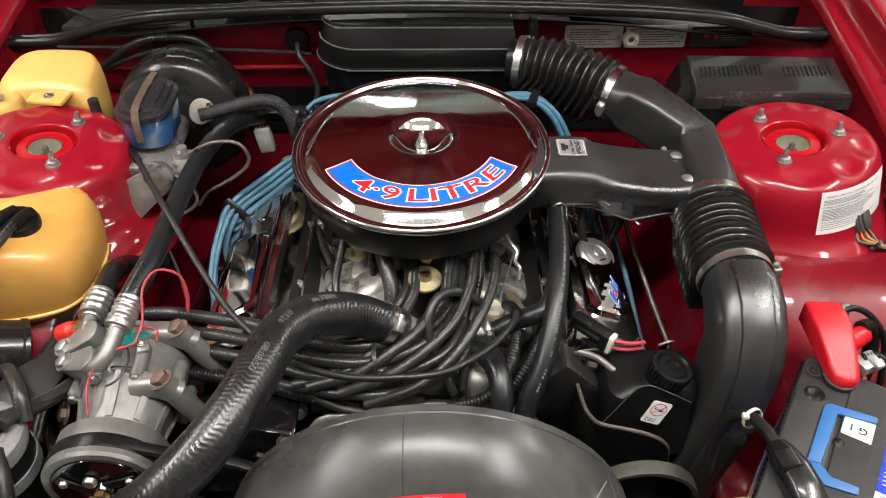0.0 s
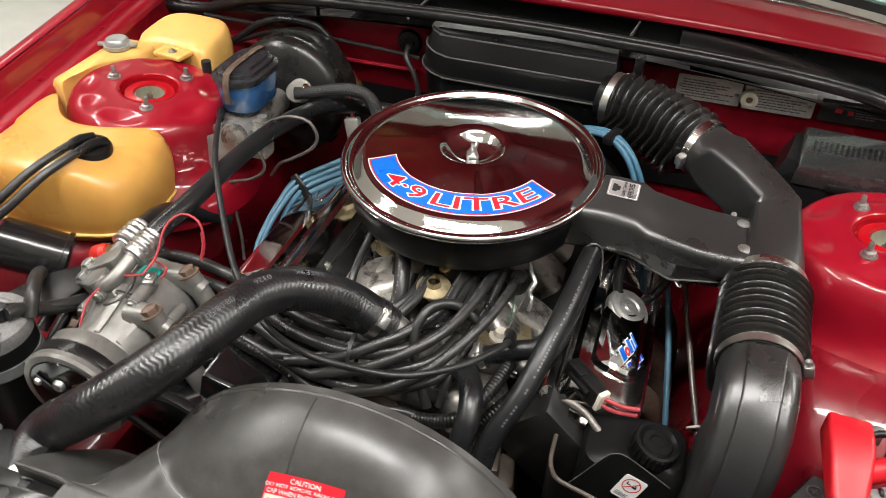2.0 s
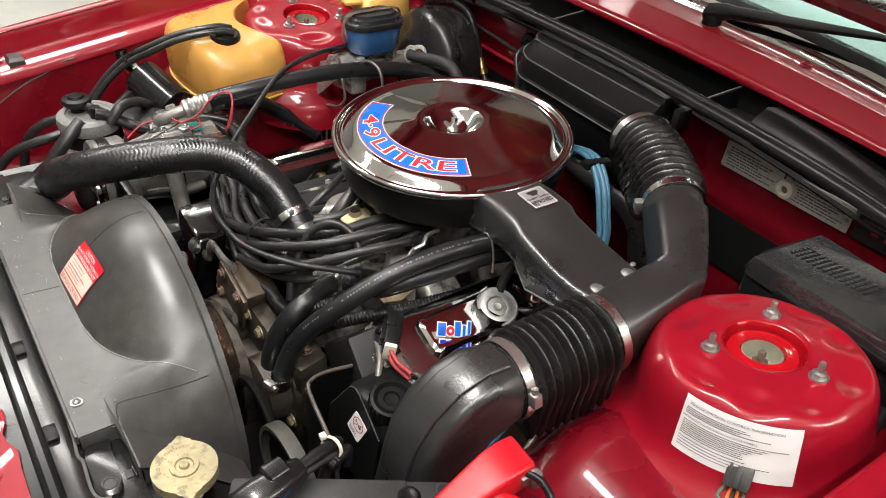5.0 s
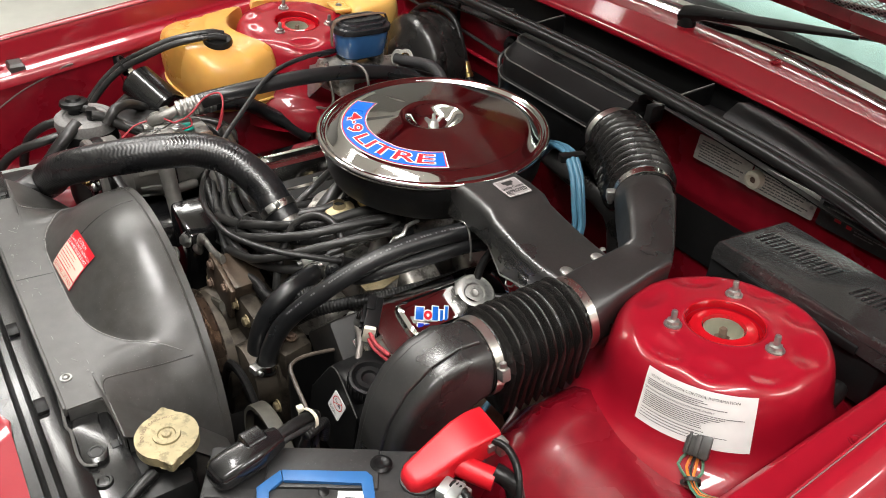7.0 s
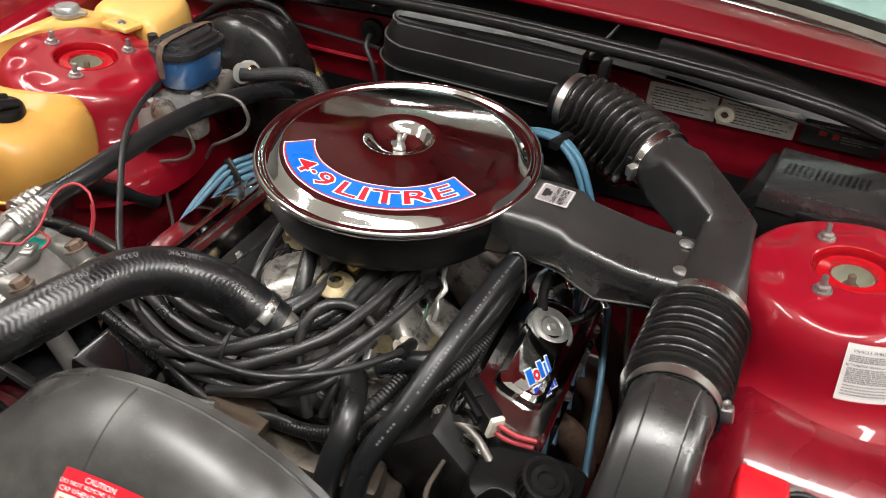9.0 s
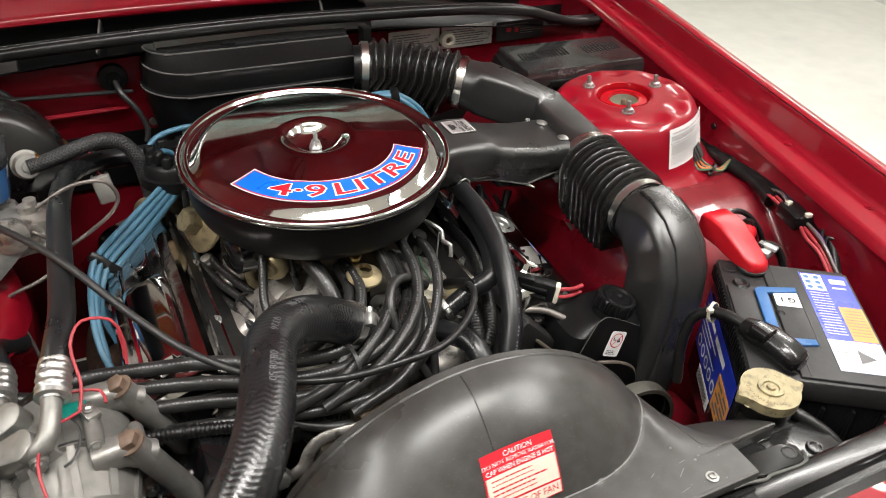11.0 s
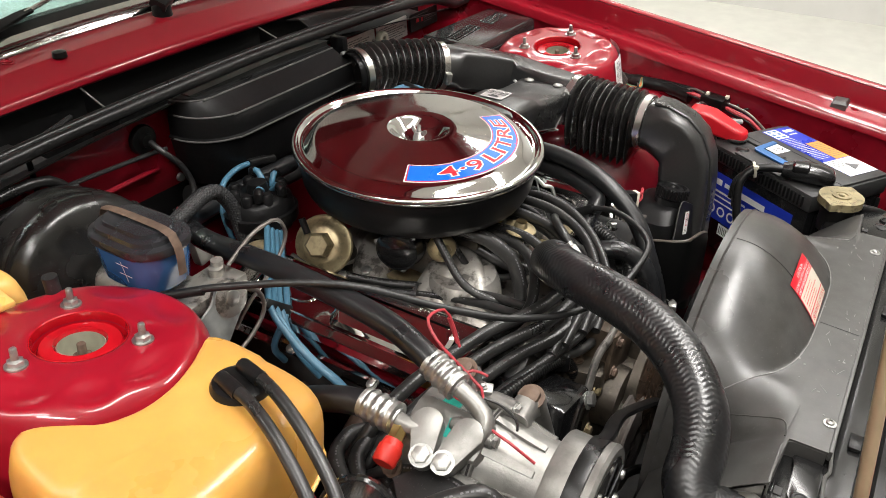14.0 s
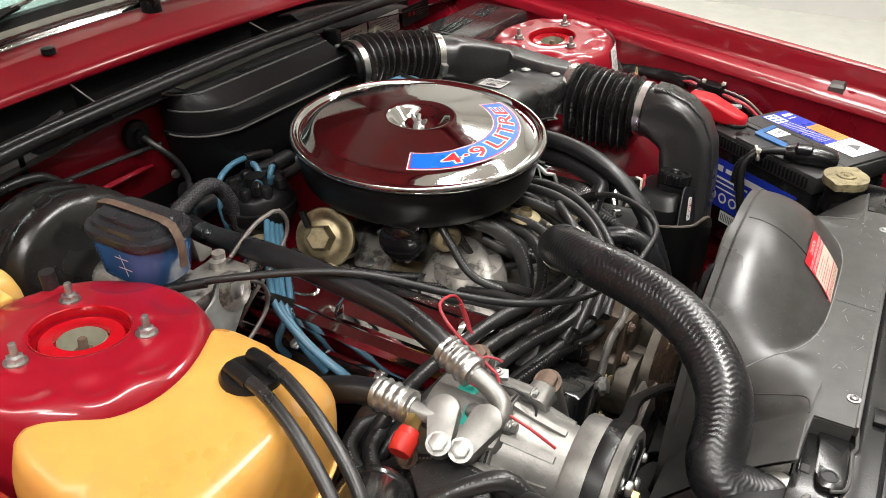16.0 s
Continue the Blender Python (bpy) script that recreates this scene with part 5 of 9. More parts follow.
    part("stub", tube([(0.494, 0.590, 0.772), (0.512, 0.600, 0.770), (0.533, 0.614, 0.768)], 0.0120, 18), RED_RUBBER, t1)
    part("lip", lathe([(0.0185, 0.0), (0.020, 0.001), (0.020, 0.004), (0.017, 0.005)], 24, Matrix.Translation((0.4862, 0.556, top - 0.001))), BATTERY_GREY, t1)
    part("bolt", join(box((0.012, 0.010, 0.020), Matrix.Translation((0.513, 0.636, 0.785)), 0.002), box((0.006, 0.016, 0.010), Matrix.Translation((0.508, 0.630, 0.784)), 0.001)), ZINC, t1)
    for k, pts in enumerate(([(0.529, 0.616, 0.776), (0.545, 0.625, 0.770), (0.556, 0.625, 0.748), (0.556, 0.61, 0.715), (0.545, 0.59, 0.67), (0.54, 0.58, 0.62)], [(0.506, 0.63, 0.79), (0.522, 0.635, 0.792), (0.545, 0.632, 0.782), (0.566, 0.618, 0.755), (0.572, 0.60, 0.71), (0.57, 0.58, 0.66)])):
        part("cable", tube(pts, 0.0095 if k == 0 else 0.004, 12), RUBBER, t1, "black battery cable")
    lmw = [(0.515, 0.575, 0.770), (0.535, 0.578, 0.768), (0.555, 0.572, 0.755), (0.565, 0.56, 0.72), (0.565, 0.55, 0.66)]
    part("fuse_link", join(box((0.030, 0.022, 0.014), Matrix.Translation((0.522, 0.572, 0.764)) @ Matrix.Rotation(0.4, 4, "Z"), 0.002), box((0.012, 0.026, 0.006), Matrix.Translation((0.526, 0.570, 0.772)) @ Matrix.Rotation(0.4, 4, "Z"), 0.002)), GALV, t1, "pale plastic wiring clip")
    part("red_cable", tube([(0.490, 0.590, 0.762), (0.503, 0.582, 0.764), (0.514, 0.568, 0.758), (0.518, 0.552, 0.742), (0.515, 0.54, 0.70)], 0.0035, 10), WIRE_RED, t1)
    part("loom_sleeve", tube(lmw, 0.006, 12, 0.0012, radius=lambda s, n: 0.006 - 0.0011 * (0.5 + 0.5 * math.cos(2 * math.pi * s / 0.0042))), RUBBER, t1, "", 70)
    neg = thing("terminal_cover", (0.385, 0.40, top), "glossy black battery terminal cover with a taped cable", "terminal cover")
    ax = (-0.16, 1, 0.05)
    body = duct([((0.3875, 0.3800, 0.7655), ax, (1, 0, 0), 0.016, 0.012, 0.005), ((0.3873, 0.3825, 0.7660), ax, (1, 0, 0), 0.029, 0.020, 0.009), ((0.3868, 0.388, 0.7675), ax, (1, 0, 0), 0.036, 0.025, 0.011), ((0.3845, 0.405, 0.7695), ax, (1, 0, 0), 0.037, 0.028, 0.012),
                 ((0.3815, 0.425, 0.7705), ax, (1, 0, 0), 0.036, 0.029, 0.012), ((0.3775, 0.443, 0.7705), ax, (1, 0, 0), 0.030, 0.026, 0.011), ((0.3740, 0.457, 0.7695), ax, (1, 0, 0), 0.023, 0.021, 0.010)], 5)
    part("boot", body, GLOSSY, neg)
    part("boot_block", duct([((0.375, 0.418, 0.779), ax, (1, 0, 0), 0.016, 0.010, 0.004), ((0.3745, 0.421, 0.780), ax, (1, 0, 0), 0.024, 0.016, 0.006), ((0.3715, 0.440, 0.780), ax, (1, 0, 0), 0.023, 0.016, 0.006), ((0.371, 0.443, 0.779), ax, (1, 0, 0), 0.016, 0.010, 0.004)], 4), GLOSSY, neg)
    part("cable", tube([(0.375, 0.452, 0.770), (0.369, 0.475, 0.770), (0.361, 0.497, 0.764), (0.349, 0.510, 0.748), (0.339, 0.508, 0.715), (0.335, 0.495, 0.66)], 0.0068, 14, radius=lambda s, n: 0.0068 + 0.0005 * math.sin(s * 300)), RUBBER, neg)
    part("cable", tube([(0.381, 0.450, 0.768), (0.375, 0.475, 0.765), (0.368, 0.497, 0.758), (0.353, 0.516, 0.738), (0.345, 0.512, 0.70)], 0.0042, 12), WIRE, neg)
    part("loom_sleeve", tube([(0.378, 0.485, 0.757), (0.370, 0.503, 0.754), (0.357, 0.518, 0.74), (0.352, 0.52, 0.71)], 0.006, 12, 0.0012, radius=lambda s, n: 0.006 - 0.0011 * (0.5 + 0.5 * math.cos(2 * math.pi * s / 0.0042))), RUBBER, neg, "", 70)
    part("tie", join(lathe([(0.0118, -0.002), (0.0128, -0.002), (0.0128, 0.002), (0.0118, 0.002)], 18, place((0.363, 0.496, 0.763), (-0.4, 1, -0.25))), box((0.007, 0.007, 0.006), Matrix.Translation((0.352, 0.492, 0.772)), 0.001)), NYLON, neg)
    return M


BATTERY = battery()

# ---- engine ----


def block():
    e = thing("engine_block", (0, 0.8, 0.32), "oily cast engine block under the intake manifold", "engine")
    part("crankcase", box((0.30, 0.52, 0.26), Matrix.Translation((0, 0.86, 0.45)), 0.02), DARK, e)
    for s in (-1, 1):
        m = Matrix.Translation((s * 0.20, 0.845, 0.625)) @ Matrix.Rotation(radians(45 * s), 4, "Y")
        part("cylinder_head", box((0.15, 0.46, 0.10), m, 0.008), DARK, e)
        for k in range(4):
            p = [(s * 0.235, 0.69 + 0.1 * k, 0.60), (s * 0.29, 0.695 + 0.1 * k, 0.585), (s * 0.315, 0.72 + 0.09 * k, 0.53), (s * 0.32, 0.76 + 0.06 * k, 0.46)]
            part("exhaust_runner", tube(p, 0.021, 12, 0.015), RUST, e)
    # timing cover and water pump in front
    tc = [slab([(-0.115, 0.40), (0.105, 0.40), (0.135, 0.50), (0.145, 0.58), (0.12, 0.645), (-0.05, 0.652), (-0.105, 0.635), (-0.13, 0.57)], 0.0, 0.055, 0.008, Matrix.Translation((0, 0.615, 0)) @ Matrix.Rotation(radians(90), 4, "X"))]
    for c, r, h in (((0.085, 0.56, 0.575), 0.050, 0.03), ((-0.06, 0.56, 0.585), 0.045, 0.03), ((0.01, 0.555, 0.52), 0.065, 0.04)):
        tc.append(lathe([(r * 1.05, -0.02), (r, 0), (r * 0.95, h), (r * 0.5, h + 0.004), (0, h + 0.004)], 28, place(c, (0, -1, 0))))
    for c, s2 in (((0.105, 0.585, 0.618), (0.07, 0.05, 0.05)), ((-0.085, 0.58, 0.625), (0.05, 0.055, 0.045)), ((0.14, 0.60, 0.565), (0.035, 0.06, 0.09))):
        tc.append(box(s2, Matrix.Translation(c) @ Matrix.Rotation(0.2, 4, "Z"), 0.008))
    t = part("timing_cover", tc[0], ALU_OLD, e, "oil-stained cast alloy timing cover")
    for k, bm in enumerate(tc[1:]):
        part("pump_housing" if k < 3 else "cast_lug", bm, ALU_OLD).parent = t
    for x, z in ((-0.10, 0.62), (-0.115, 0.56), (0.125, 0.62), (0.135, 0.545), (0.04, 0.635), (0.0, 0.64), (0.07, 0.50)):
        part("bolt", hexbolt((x, 0.557, z), (0, -1, 0), 0.007, 0.007), GOLD).parent = t
    arm = [(-0.045, 0.560, 0.690), (-0.072, 0.556, 0.688), (-0.112, 0.555, 0.690), (-0.128, 0.555, 0.676), (-0.136, 0.555, 0.655), (-0.155, 0.555, 0.645), (-0.176, 0.557, 0.640), (-0.188, 0.558, 0.612)]
    part("bracket_arm", tube(arm, 0.0085, 10, 0.006, squash=0.55), ALU, None, "pale cast bracket arm").parent = t
    part("cast_block", box((0.072, 0.050, 0.052), Matrix.Translation((-0.036, 0.580, 0.655)) @ Matrix.Rotation(0.25, 4, "Y"), 0.006), CAST_BROWN, None, "brown stained cast housing").parent = t
    part("cast_flange", box((0.086, 0.008, 0.064), Matrix.Translation((-0.040, 0.552, 0.650)) @ Matrix.Rotation(0.25, 4, "Y"), 0.003), CAST_BROWN).parent = t
    for x, z in ((-0.072, 0.634), (-0.010, 0.668), (-0.062, 0.676)):
        part("bolt", hexbolt((x, 0.547, z), (0, -1, 0), 0.006, 0.006), RUST).parent = t
    for x in (-0.112, -0.09, 0.118):
        part("bolt", hexbolt((x, 0.59, 0.649), (0, 0, 1), 0.006, 0.006), RUST).parent = t
    return e


block()


def intake_manifold():
    m = thing("intake_manifold", (0, 0.82, 0.62), "dull cast aluminium intake manifold in the engine's valley", "manifold")
    bs = [slab([(-0.155, 0.64), (0.155, 0.64), (0.165, 0.70), (0.16, 1.02), (-0.16, 1.02), (-0.165, 0.70)], 0.615, 0.640, 0.006)]
    for s in (-1, 1):
        for k, y in enumerate((0.725, 0.80, 0.90, 0.975)):
            mid = 0.80 if k < 2 else 0.94
            bs.append(duct([((s * 0.035, mid, 0.70), (s, (y - mid) * 3, 0), (0, 1, 0), 0.055, 0.055, 0.02), ((s * 0.08, (mid + y) / 2, 0.695), (s, (y - mid) * 2, -0.2), (0, 1, 0), 0.060, 0.052, 0.018), ((s * 0.125, y, 0.668), (s, 0.1, -0.6), (0, 1, 0), 0.064, 0.050, 0.014), ((s * 0.165, y, 0.635), (s, 0, -1), (0, 1, 0), 0.066, 0.05, 0.012)]))
    bs.append(box((0.13, 0.17, 0.06), Matrix.Translation((0, 0.885, 0.70)), 0.015))
    bs.append(lathe([(0.062, 0.615), (0.058, 0.66), (0.052, 0.70), (0.046, 0.712), (0, 0.712)], 32, Matrix.Translation((-0.075, 0.775, 0))))
    bs.append(lathe([(0.055, 0.615), (0.05, 0.66), (0.046, 0.69), (0.03, 0.70), (0, 0.70)], 28, Matrix.Translation((0.06, 0.73, 0))))
    # water crossover at the front with its raised name plate ribs
    bs.append(box((0.25, 0.055, 0.055), Matrix.Translation((0.0, 0.665, 0.645)), 0.014))
    bs.append(lathe([(0.042, 0.64), (0.040, 0.675), (0.034, 0.70), (0.0, 0.71)], 28, Matrix.Translation((-0.02, 0.672, 0))))
    bs.append(lathe([(0.036, 0.62), (0.034, 0.665), (0.025, 0.675), (0.0, 0.678)], 24, Matrix.Translation((0.075, 0.655, 0))))
    for k, bm in enumerate(bs):
        part("floor_plate" if k == 0 else "runner" if k < 9 else "carburettor_pad" if k == 9 else "water_crossover" if k == 12 else "cast_boss", bm, ALU, m, "", 45)
    for x, y in ((-0.104, 0.926), (-0.125, 0.84), (-0.13, 0.74), (-0.12, 0.665), (0.125, 0.70), (0.13, 0.80), (-0.05, 0.645), (0.035, 0.645), (0.11, 0.655)):
        part("bolt", hexbolt((x, y, 0.69 if abs(x) < 0.115 and y > 0.68 else 0.672), (0.3 * (1 if x > 0 else -1), 0, 1), 0.007, 0.007), ZINC, m)
    part("tab", slab([(-0.118, 0.82), (-0.085, 0.815), (-0.082, 0.875), (-0.115, 0.88)], 0.687, 0.693, 0.0015), GOLD, m, "brownish heat-stained tab")
    # thermostat neck that the large hose is clamped to
    part("thermostat_housing", join(tube([(-0.012, 0.665, 0.695), (-0.016, 0.661, 0.722), (-0.024, 0.657, 0.738), (-0.060, 0.651, 0.760)], 0.021, 20), lathe([(0.036, 0), (0.036, 0.010), (0.03, 0.014), (0, 0.014)], 24, Matrix.Translation((-0.012, 0.666, 0.688)))), ALU, m)
    part("embossed_ribs", join(*[box((0.005, 0.010, 0.002), Matrix.Translation((0.004 + 0.009 * i, 0.715 + 0.005 * i, 0.7015)) @ Matrix.Rotation(0.5, 4, "Z"), 0.0006) for i in range(7)]), ALU_CLEAN, m)
    return m


intake_manifold()


def carburettor():
    c = thing("carburettor", (0, 0.89, 0.70), "cast metal carburettor half hidden under the air cleaner", "carburettor")
    part("body", join(box((0.12, 0.15, 0.035), Matrix.Translation((0, 0.89, 0.742)), 0.008), box((0.10, 0.12, 0.05), Matrix.Translation((0, 0.89, 0.772)), 0.010), box((0.09, 0.06, 0.04), Matrix.Translation((0.0, 0.80, 0.748)), 0.008)), ALU_OLD, c)
    part("choke_pod", join(lathe([(0, 0.022), (0.022, 0.022), (0.030, 0.016), (0.032, 0), (0.034, -0.004), (0.034, -0.008), (0, -0.008)], 28, place((-0.118, 0.85, 0.752), (-1, -0.25, 0.05)))), GLOSSY, c, "black round choke pod")
    for i, a in enumerate((90, 210, 330)):
        q = place((-0.118, 0.85, 0.752), (-1, -0.25, 0.05)) @ Matrix.Rotation(radians(a), 4, "Z")
        part("screw", pan_screw(q @ Vector((0.030, 0, 0.012)), (-1, -0.25, 0.05), 0.003), ZINC, c)
    part("vacuum_break", lathe([(0, 0.018), (0.008, 0.018), (0.010, 0.012), (0.016, 0.010), (0.020, 0.004), (0.020, -0.004), (0.014, -0.010), (0, -0.010)], 24, place((-0.092, 0.80, 0.752), (-0.7, -0.9, 0.1))), GOLD, c, "gold passivated vacuum can")
    part("fuel_filter", join(lathe([(0, 0), (0.009, 0), (0.009, 0.02), (0.006, 0.022), (0, 0.022)], 6, place((0.006, 0.78, 0.745), (0, -0.6, 0.8))), lathe([(0, 0.02), (0.0055, 0.02), (0.0055, 0.035), (0, 0.035)], 12, place((0.006, 0.78, 0.745), (0, -0.6, 0.8)))), BRASS, c, "brass fuel union")
    part("valve_disc", join(lathe([(0.008, 0.012), (0.010, 0.004), (0.022, 0.001), (0.023, -0.001), (0.010, -0.002), (0.009, -0.022), (0, -0.022)], 28, place((0.004, 0.730, 0.757), (0.05, -0.12, 1)))), GOLD, c, "gold passivated valve disc")
    part("linkage", tube([(0.112, 0.80, 0.775), (0.120, 0.775, 0.778), (0.128, 0.765, 0.772), (0.124, 0.752, 0.766), (0.130, 0.742, 0.764), (0.128, 0.735, 0.750)], 0.003, 8), ZINC, c, "bent plated linkage")
    part("solenoid", join(lathe([(0, 0.03), (0.010, 0.03), (0.013, 0.022), (0.013, 0.0), (0.009, -0.006), (0.0, -0.006)], 20, place((0.100, 0.792, 0.735), (0.1, -0.35, 0.9)))), RUBBER, c)
    part("green_lead", tube([(0.100, 0.787, 0.735), (0.103, 0.765, 0.720), (0.104, 0.745, 0.712)], 0.0012, 6), WIRE_GREEN, c)
    part("bracket", slab([(0.06, 0.70), (0.135, 0.70), (0.142, 0.725), (0.13, 0.76), (0.11, 0.765), (0.10, 0.745), (0.065, 0.735)], 0.698, 0.7005, 0.0006), GOLD, c, "gold passivated cable bracket")
    part("pedal_stop", lathe([(0, 0.012), (0.007, 0.012), (0.010, 0.006), (0.015, 0.004), (0.016, 0)], 20, Matrix.Translation((0.098, 0.727, 0.701))), NYLON, c)
    part("spring", tube([(0.124, 0.765, 0.772), (0.112, 0.745, 0.735), (0.104, 0.728, 0.71)], 0.0012, 6), ZINC, c)
    for pts in ([(-0.100, 0.885, 0.745), (-0.103, 0.884, 0.71), (-0.101, 0.883, 0.692)], [(-0.085, 0.868, 0.745), (-0.089, 0.866, 0.715), (-0.088, 0.862, 0.692)]):
        part("choke_tube", tube(pts, 0.0035, 10), RUST, c, "rusty steel choke tube")
    return c


carburettor()


def egr_valve():
    e = thing("exhaust_valve", (-0.169, 0.949, 0.70), "gold passivated round exhaust recirculation valve with a hexagonal hub", "valve")
    m = place((-0.150, 0.960, 0.734), (-0.83, -0.30, 0.48))
    part("diaphragm", lathe([(0.0, 0.012), (0.024, 0.012), (0.030, 0.009), (0.034, 0.004), (0.041, 0.002), (0.043, -0.001), (0.041, -0.004), (0.030, -0.006), (0.027, -0.020), (0.0, -0.02)], 40, m), GOLD, e)
    part("hub", lathe([(0.0, 0.031), (0.0155, 0.031), (0.018, 0.028), (0.0195, 0.011), (0.0, 0.011)], 6, m), GOLD, e, "hexagonal hub")
    part("body", join(box((0.05, 0.05, 0.05), m @ Matrix.Translation((0.01, 0, -0.045)), 0.01), box((0.09, 0.05, 0.012), Matrix.Translation((-0.125, 0.935, 0.685)), 0.004)), ALU_OLD, e)
    for p in ((-0.155, 0.925, 0.692), (-0.125, 0.905, 0.692)):
        part("bolt", hexbolt(p, (-0.3, 0, 1), 0.008, 0.008), ZINC, e)
    part("nipple", tube([(-0.165, 0.975, 0.755), (-0.163, 0.985, 0.775)], 0.005, 10, smooth=False), RUBBER, e)
    return e


egr_valve()


def rocker_cover(s):
    r = thing("rocker_cover", (s * 0.23, 0.84, 0.66), "chrome-plated rocker cover with an oil filler neck" if s > 0 else "chrome-plated rocker cover reflecting red under the hoses", "engine cover", "rocker covers")
    M = Matrix.Translation((s * 0.228, 0.845, 0.676)) @ Matrix.Rotation(radians(20 * s), 4, "Y")
    rings = []
    for z, w, l, c in ((0.0, 0.130, 0.415, 0.012), (0.005, 0.130, 0.415, 0.012), (0.006, 0.112, 0.398, 0.016), (0.030, 0.106, 0.392, 0.018), (0.040, 0.100, 0.386, 0.022), (0.046, 0.088, 0.374, 0.022), (0.0475, 0.070, 0.355, 0.020)):
        rings.append([M @ Vector((x, y, z)) for x, y in rounded(w, l, c, 4)])
    part("cover", loft(rings), CHROME_OLD, r, "", 25)
    rings = []
    for z, w, l in ((0.047, 0.060, 0.17), (0.056, 0.056, 0.165), (0.059, 0.046, 0.155)):
        rings.append([M @ Vector((x, y - 0.07, z)) for x, y in rounded(w, l, 0.014, 3)])
    part("raised_panel", loft(rings), CHROME, r, "", 25)
    part("embossed_line", tube([M @ Vector((x, y, 0.0478)) for x, y in [(p, q) for p, q in rounded(0.056, 0.30, 0.022, 5)] + [rounded(0.056, 0.30, 0.022, 5)[0]]], 0.0022, 8), CHROME, r)
    ring = [M @ Vector((0.012 * math.cos(radians(q)), 0.085 + 0.030 * math.sin(radians(q)), 0.0478)) for q in range(0, 361, 20)]
    part("embossed_oval", tube(ring, 0.0020, 8), CHROME, r)
    for y in (-0.19, -0.065, 0.065, 0.19):
        for x in (-0.059, 0.059):
            part("bolt", hexbolt(M @ Vector((x, y, 0.006)), M.to_3x3() @ Vector((0, 0, 1)), 0.005, 0.005), ZINC, r)
    return r, M


rocker_cover(-1)
right_cover, RC = rocker_cover(1)


def oil_cap():
    c = thing("oil_filler_cap", (0.25, 0.808, 0.70), "plated press-on oil filler cap with a stepped rim", "cap")
    m = place((0.246, 0.806, 0.728), (0.42, -0.12, 0.9))
    part("neck", lathe([(0.017, -0.035), (0.017, -0.006), (0.020, -0.004), (0.020, 0)], 28, m), CHROME_OLD, c)
    part("cap", lathe([(0, 0.007), (0.005, 0.008), (0.007, 0.006), (0.013, 0.0055), (0.015, 0.0075), (0.020, 0.0075), (0.023, 0.006), (0.027, 0.0065), (0.030, 0.003), (0.030, -0.005), (0.026, -0.008), (0.02, -0.008)], 40, m), ZINC, c)


oil_cap()


def oil_sticker():
    s = thing("oil_brand_sticker", (0.262, 0.73, 0.72), "blue and white sticker with a red dot on the rocker cover", "sticker")
    m = plane_of((0.259, 0.733, 0.7225), (0.30, 0.92, -0.27), (-0.62, 0.35, 0.75)) @ Matrix.Translation((0, 0, 0.006))
    upper = [(-0.031, -0.020, 0.007, 0.016), (-0.007, 0.001, 0.0085, 0.018), (0.004, 0.008, 0.0065, 0.014), (0.011, 0.015, 0.0095, 0.019)]
    lower = [(-0.027, -0.019, -0.011, 0.010), (-0.017, -0.009, -0.0110, 0.009), (-0.007, 0.001, -0.013, 0.013), (0.003, 0.010, -0.0110, 0.009), (0.012, 0.016, -0.0105, 0.010)]
    ring = lathe([(0.0, 0.0006), (0.0075, 0.0006)], 18, m @ Matrix.Translation((-0.0135, 0.0055, 0)))
    part("backing", join(ring, bars([(x0 - 0.0015, x1 + 0.0015, y, h + 0.003) for x0, x1, y, h in upper + lower], m @ Matrix.Translation((0, 0, 0.0004)))), WHITE, s)
    part("upper_bar", bars(upper, m @ Matrix.Translation((0, 0, 0.0012))), LABEL_BLUE, s)
    part("dot", lathe([(0.0022, 0.0012), (0.0060, 0.0012)], 18, m @ Matrix.Translation((-0.0135, 0.0055, 0))), LABEL_RED, s)
    part("lower_bar", bars(lower, m @ Matrix.Translation((0, 0, 0.0012))), DEEP_BLUE, s)


oil_sticker()


def distributor():
    d = thing("distributor", (-0.13, 1.04, 0.68), "black distributor cap with blue ignition leads", "distributor")
    m = place((-0.160, 1.065, 0.765), (0, 0.05, 1)) @ Matrix.Scale(0.86, 4)
    part("body", lathe([(0.03, -0.14), (0.03, -0.04), (0.050, -0.03), (0.050, -0.012)], 32, m), ALU_OLD, d)
    part("cap", lathe([(0.060, -0.016), (0.062, -0.012), (0.062, 0.004), (0.057, 0.006), (0.054, 0.022), (0.046, 0.030), (0.018, 0.034), (0.016, 0.05), (0.0, 0.05)], 40, m), BLACK, d)
    for k in range(8):
        a = radians(45 * k + 20)
        part("tower", lathe([(0.010, 0.020), (0.010, 0.040), (0.007, 0.044), (0, 0.044)], 14, m @ Matrix.Translation((0.041 * math.cos(a), 0.041 * math.sin(a), 0))), BLACK, d)
    v = part("vacuum_unit", lathe([(0, 0.012), (0.012, 0.012), (0.024, 0.008), (0.027, 0), (0.024, -0.008), (0.010, -0.012), (0, -0.012)], 28, place((-0.212, 1.02, 0.725), (-0.8, -0.5, 0.1))), GOLD, d, "gold passivated vacuum unit")
    return d


distributor()


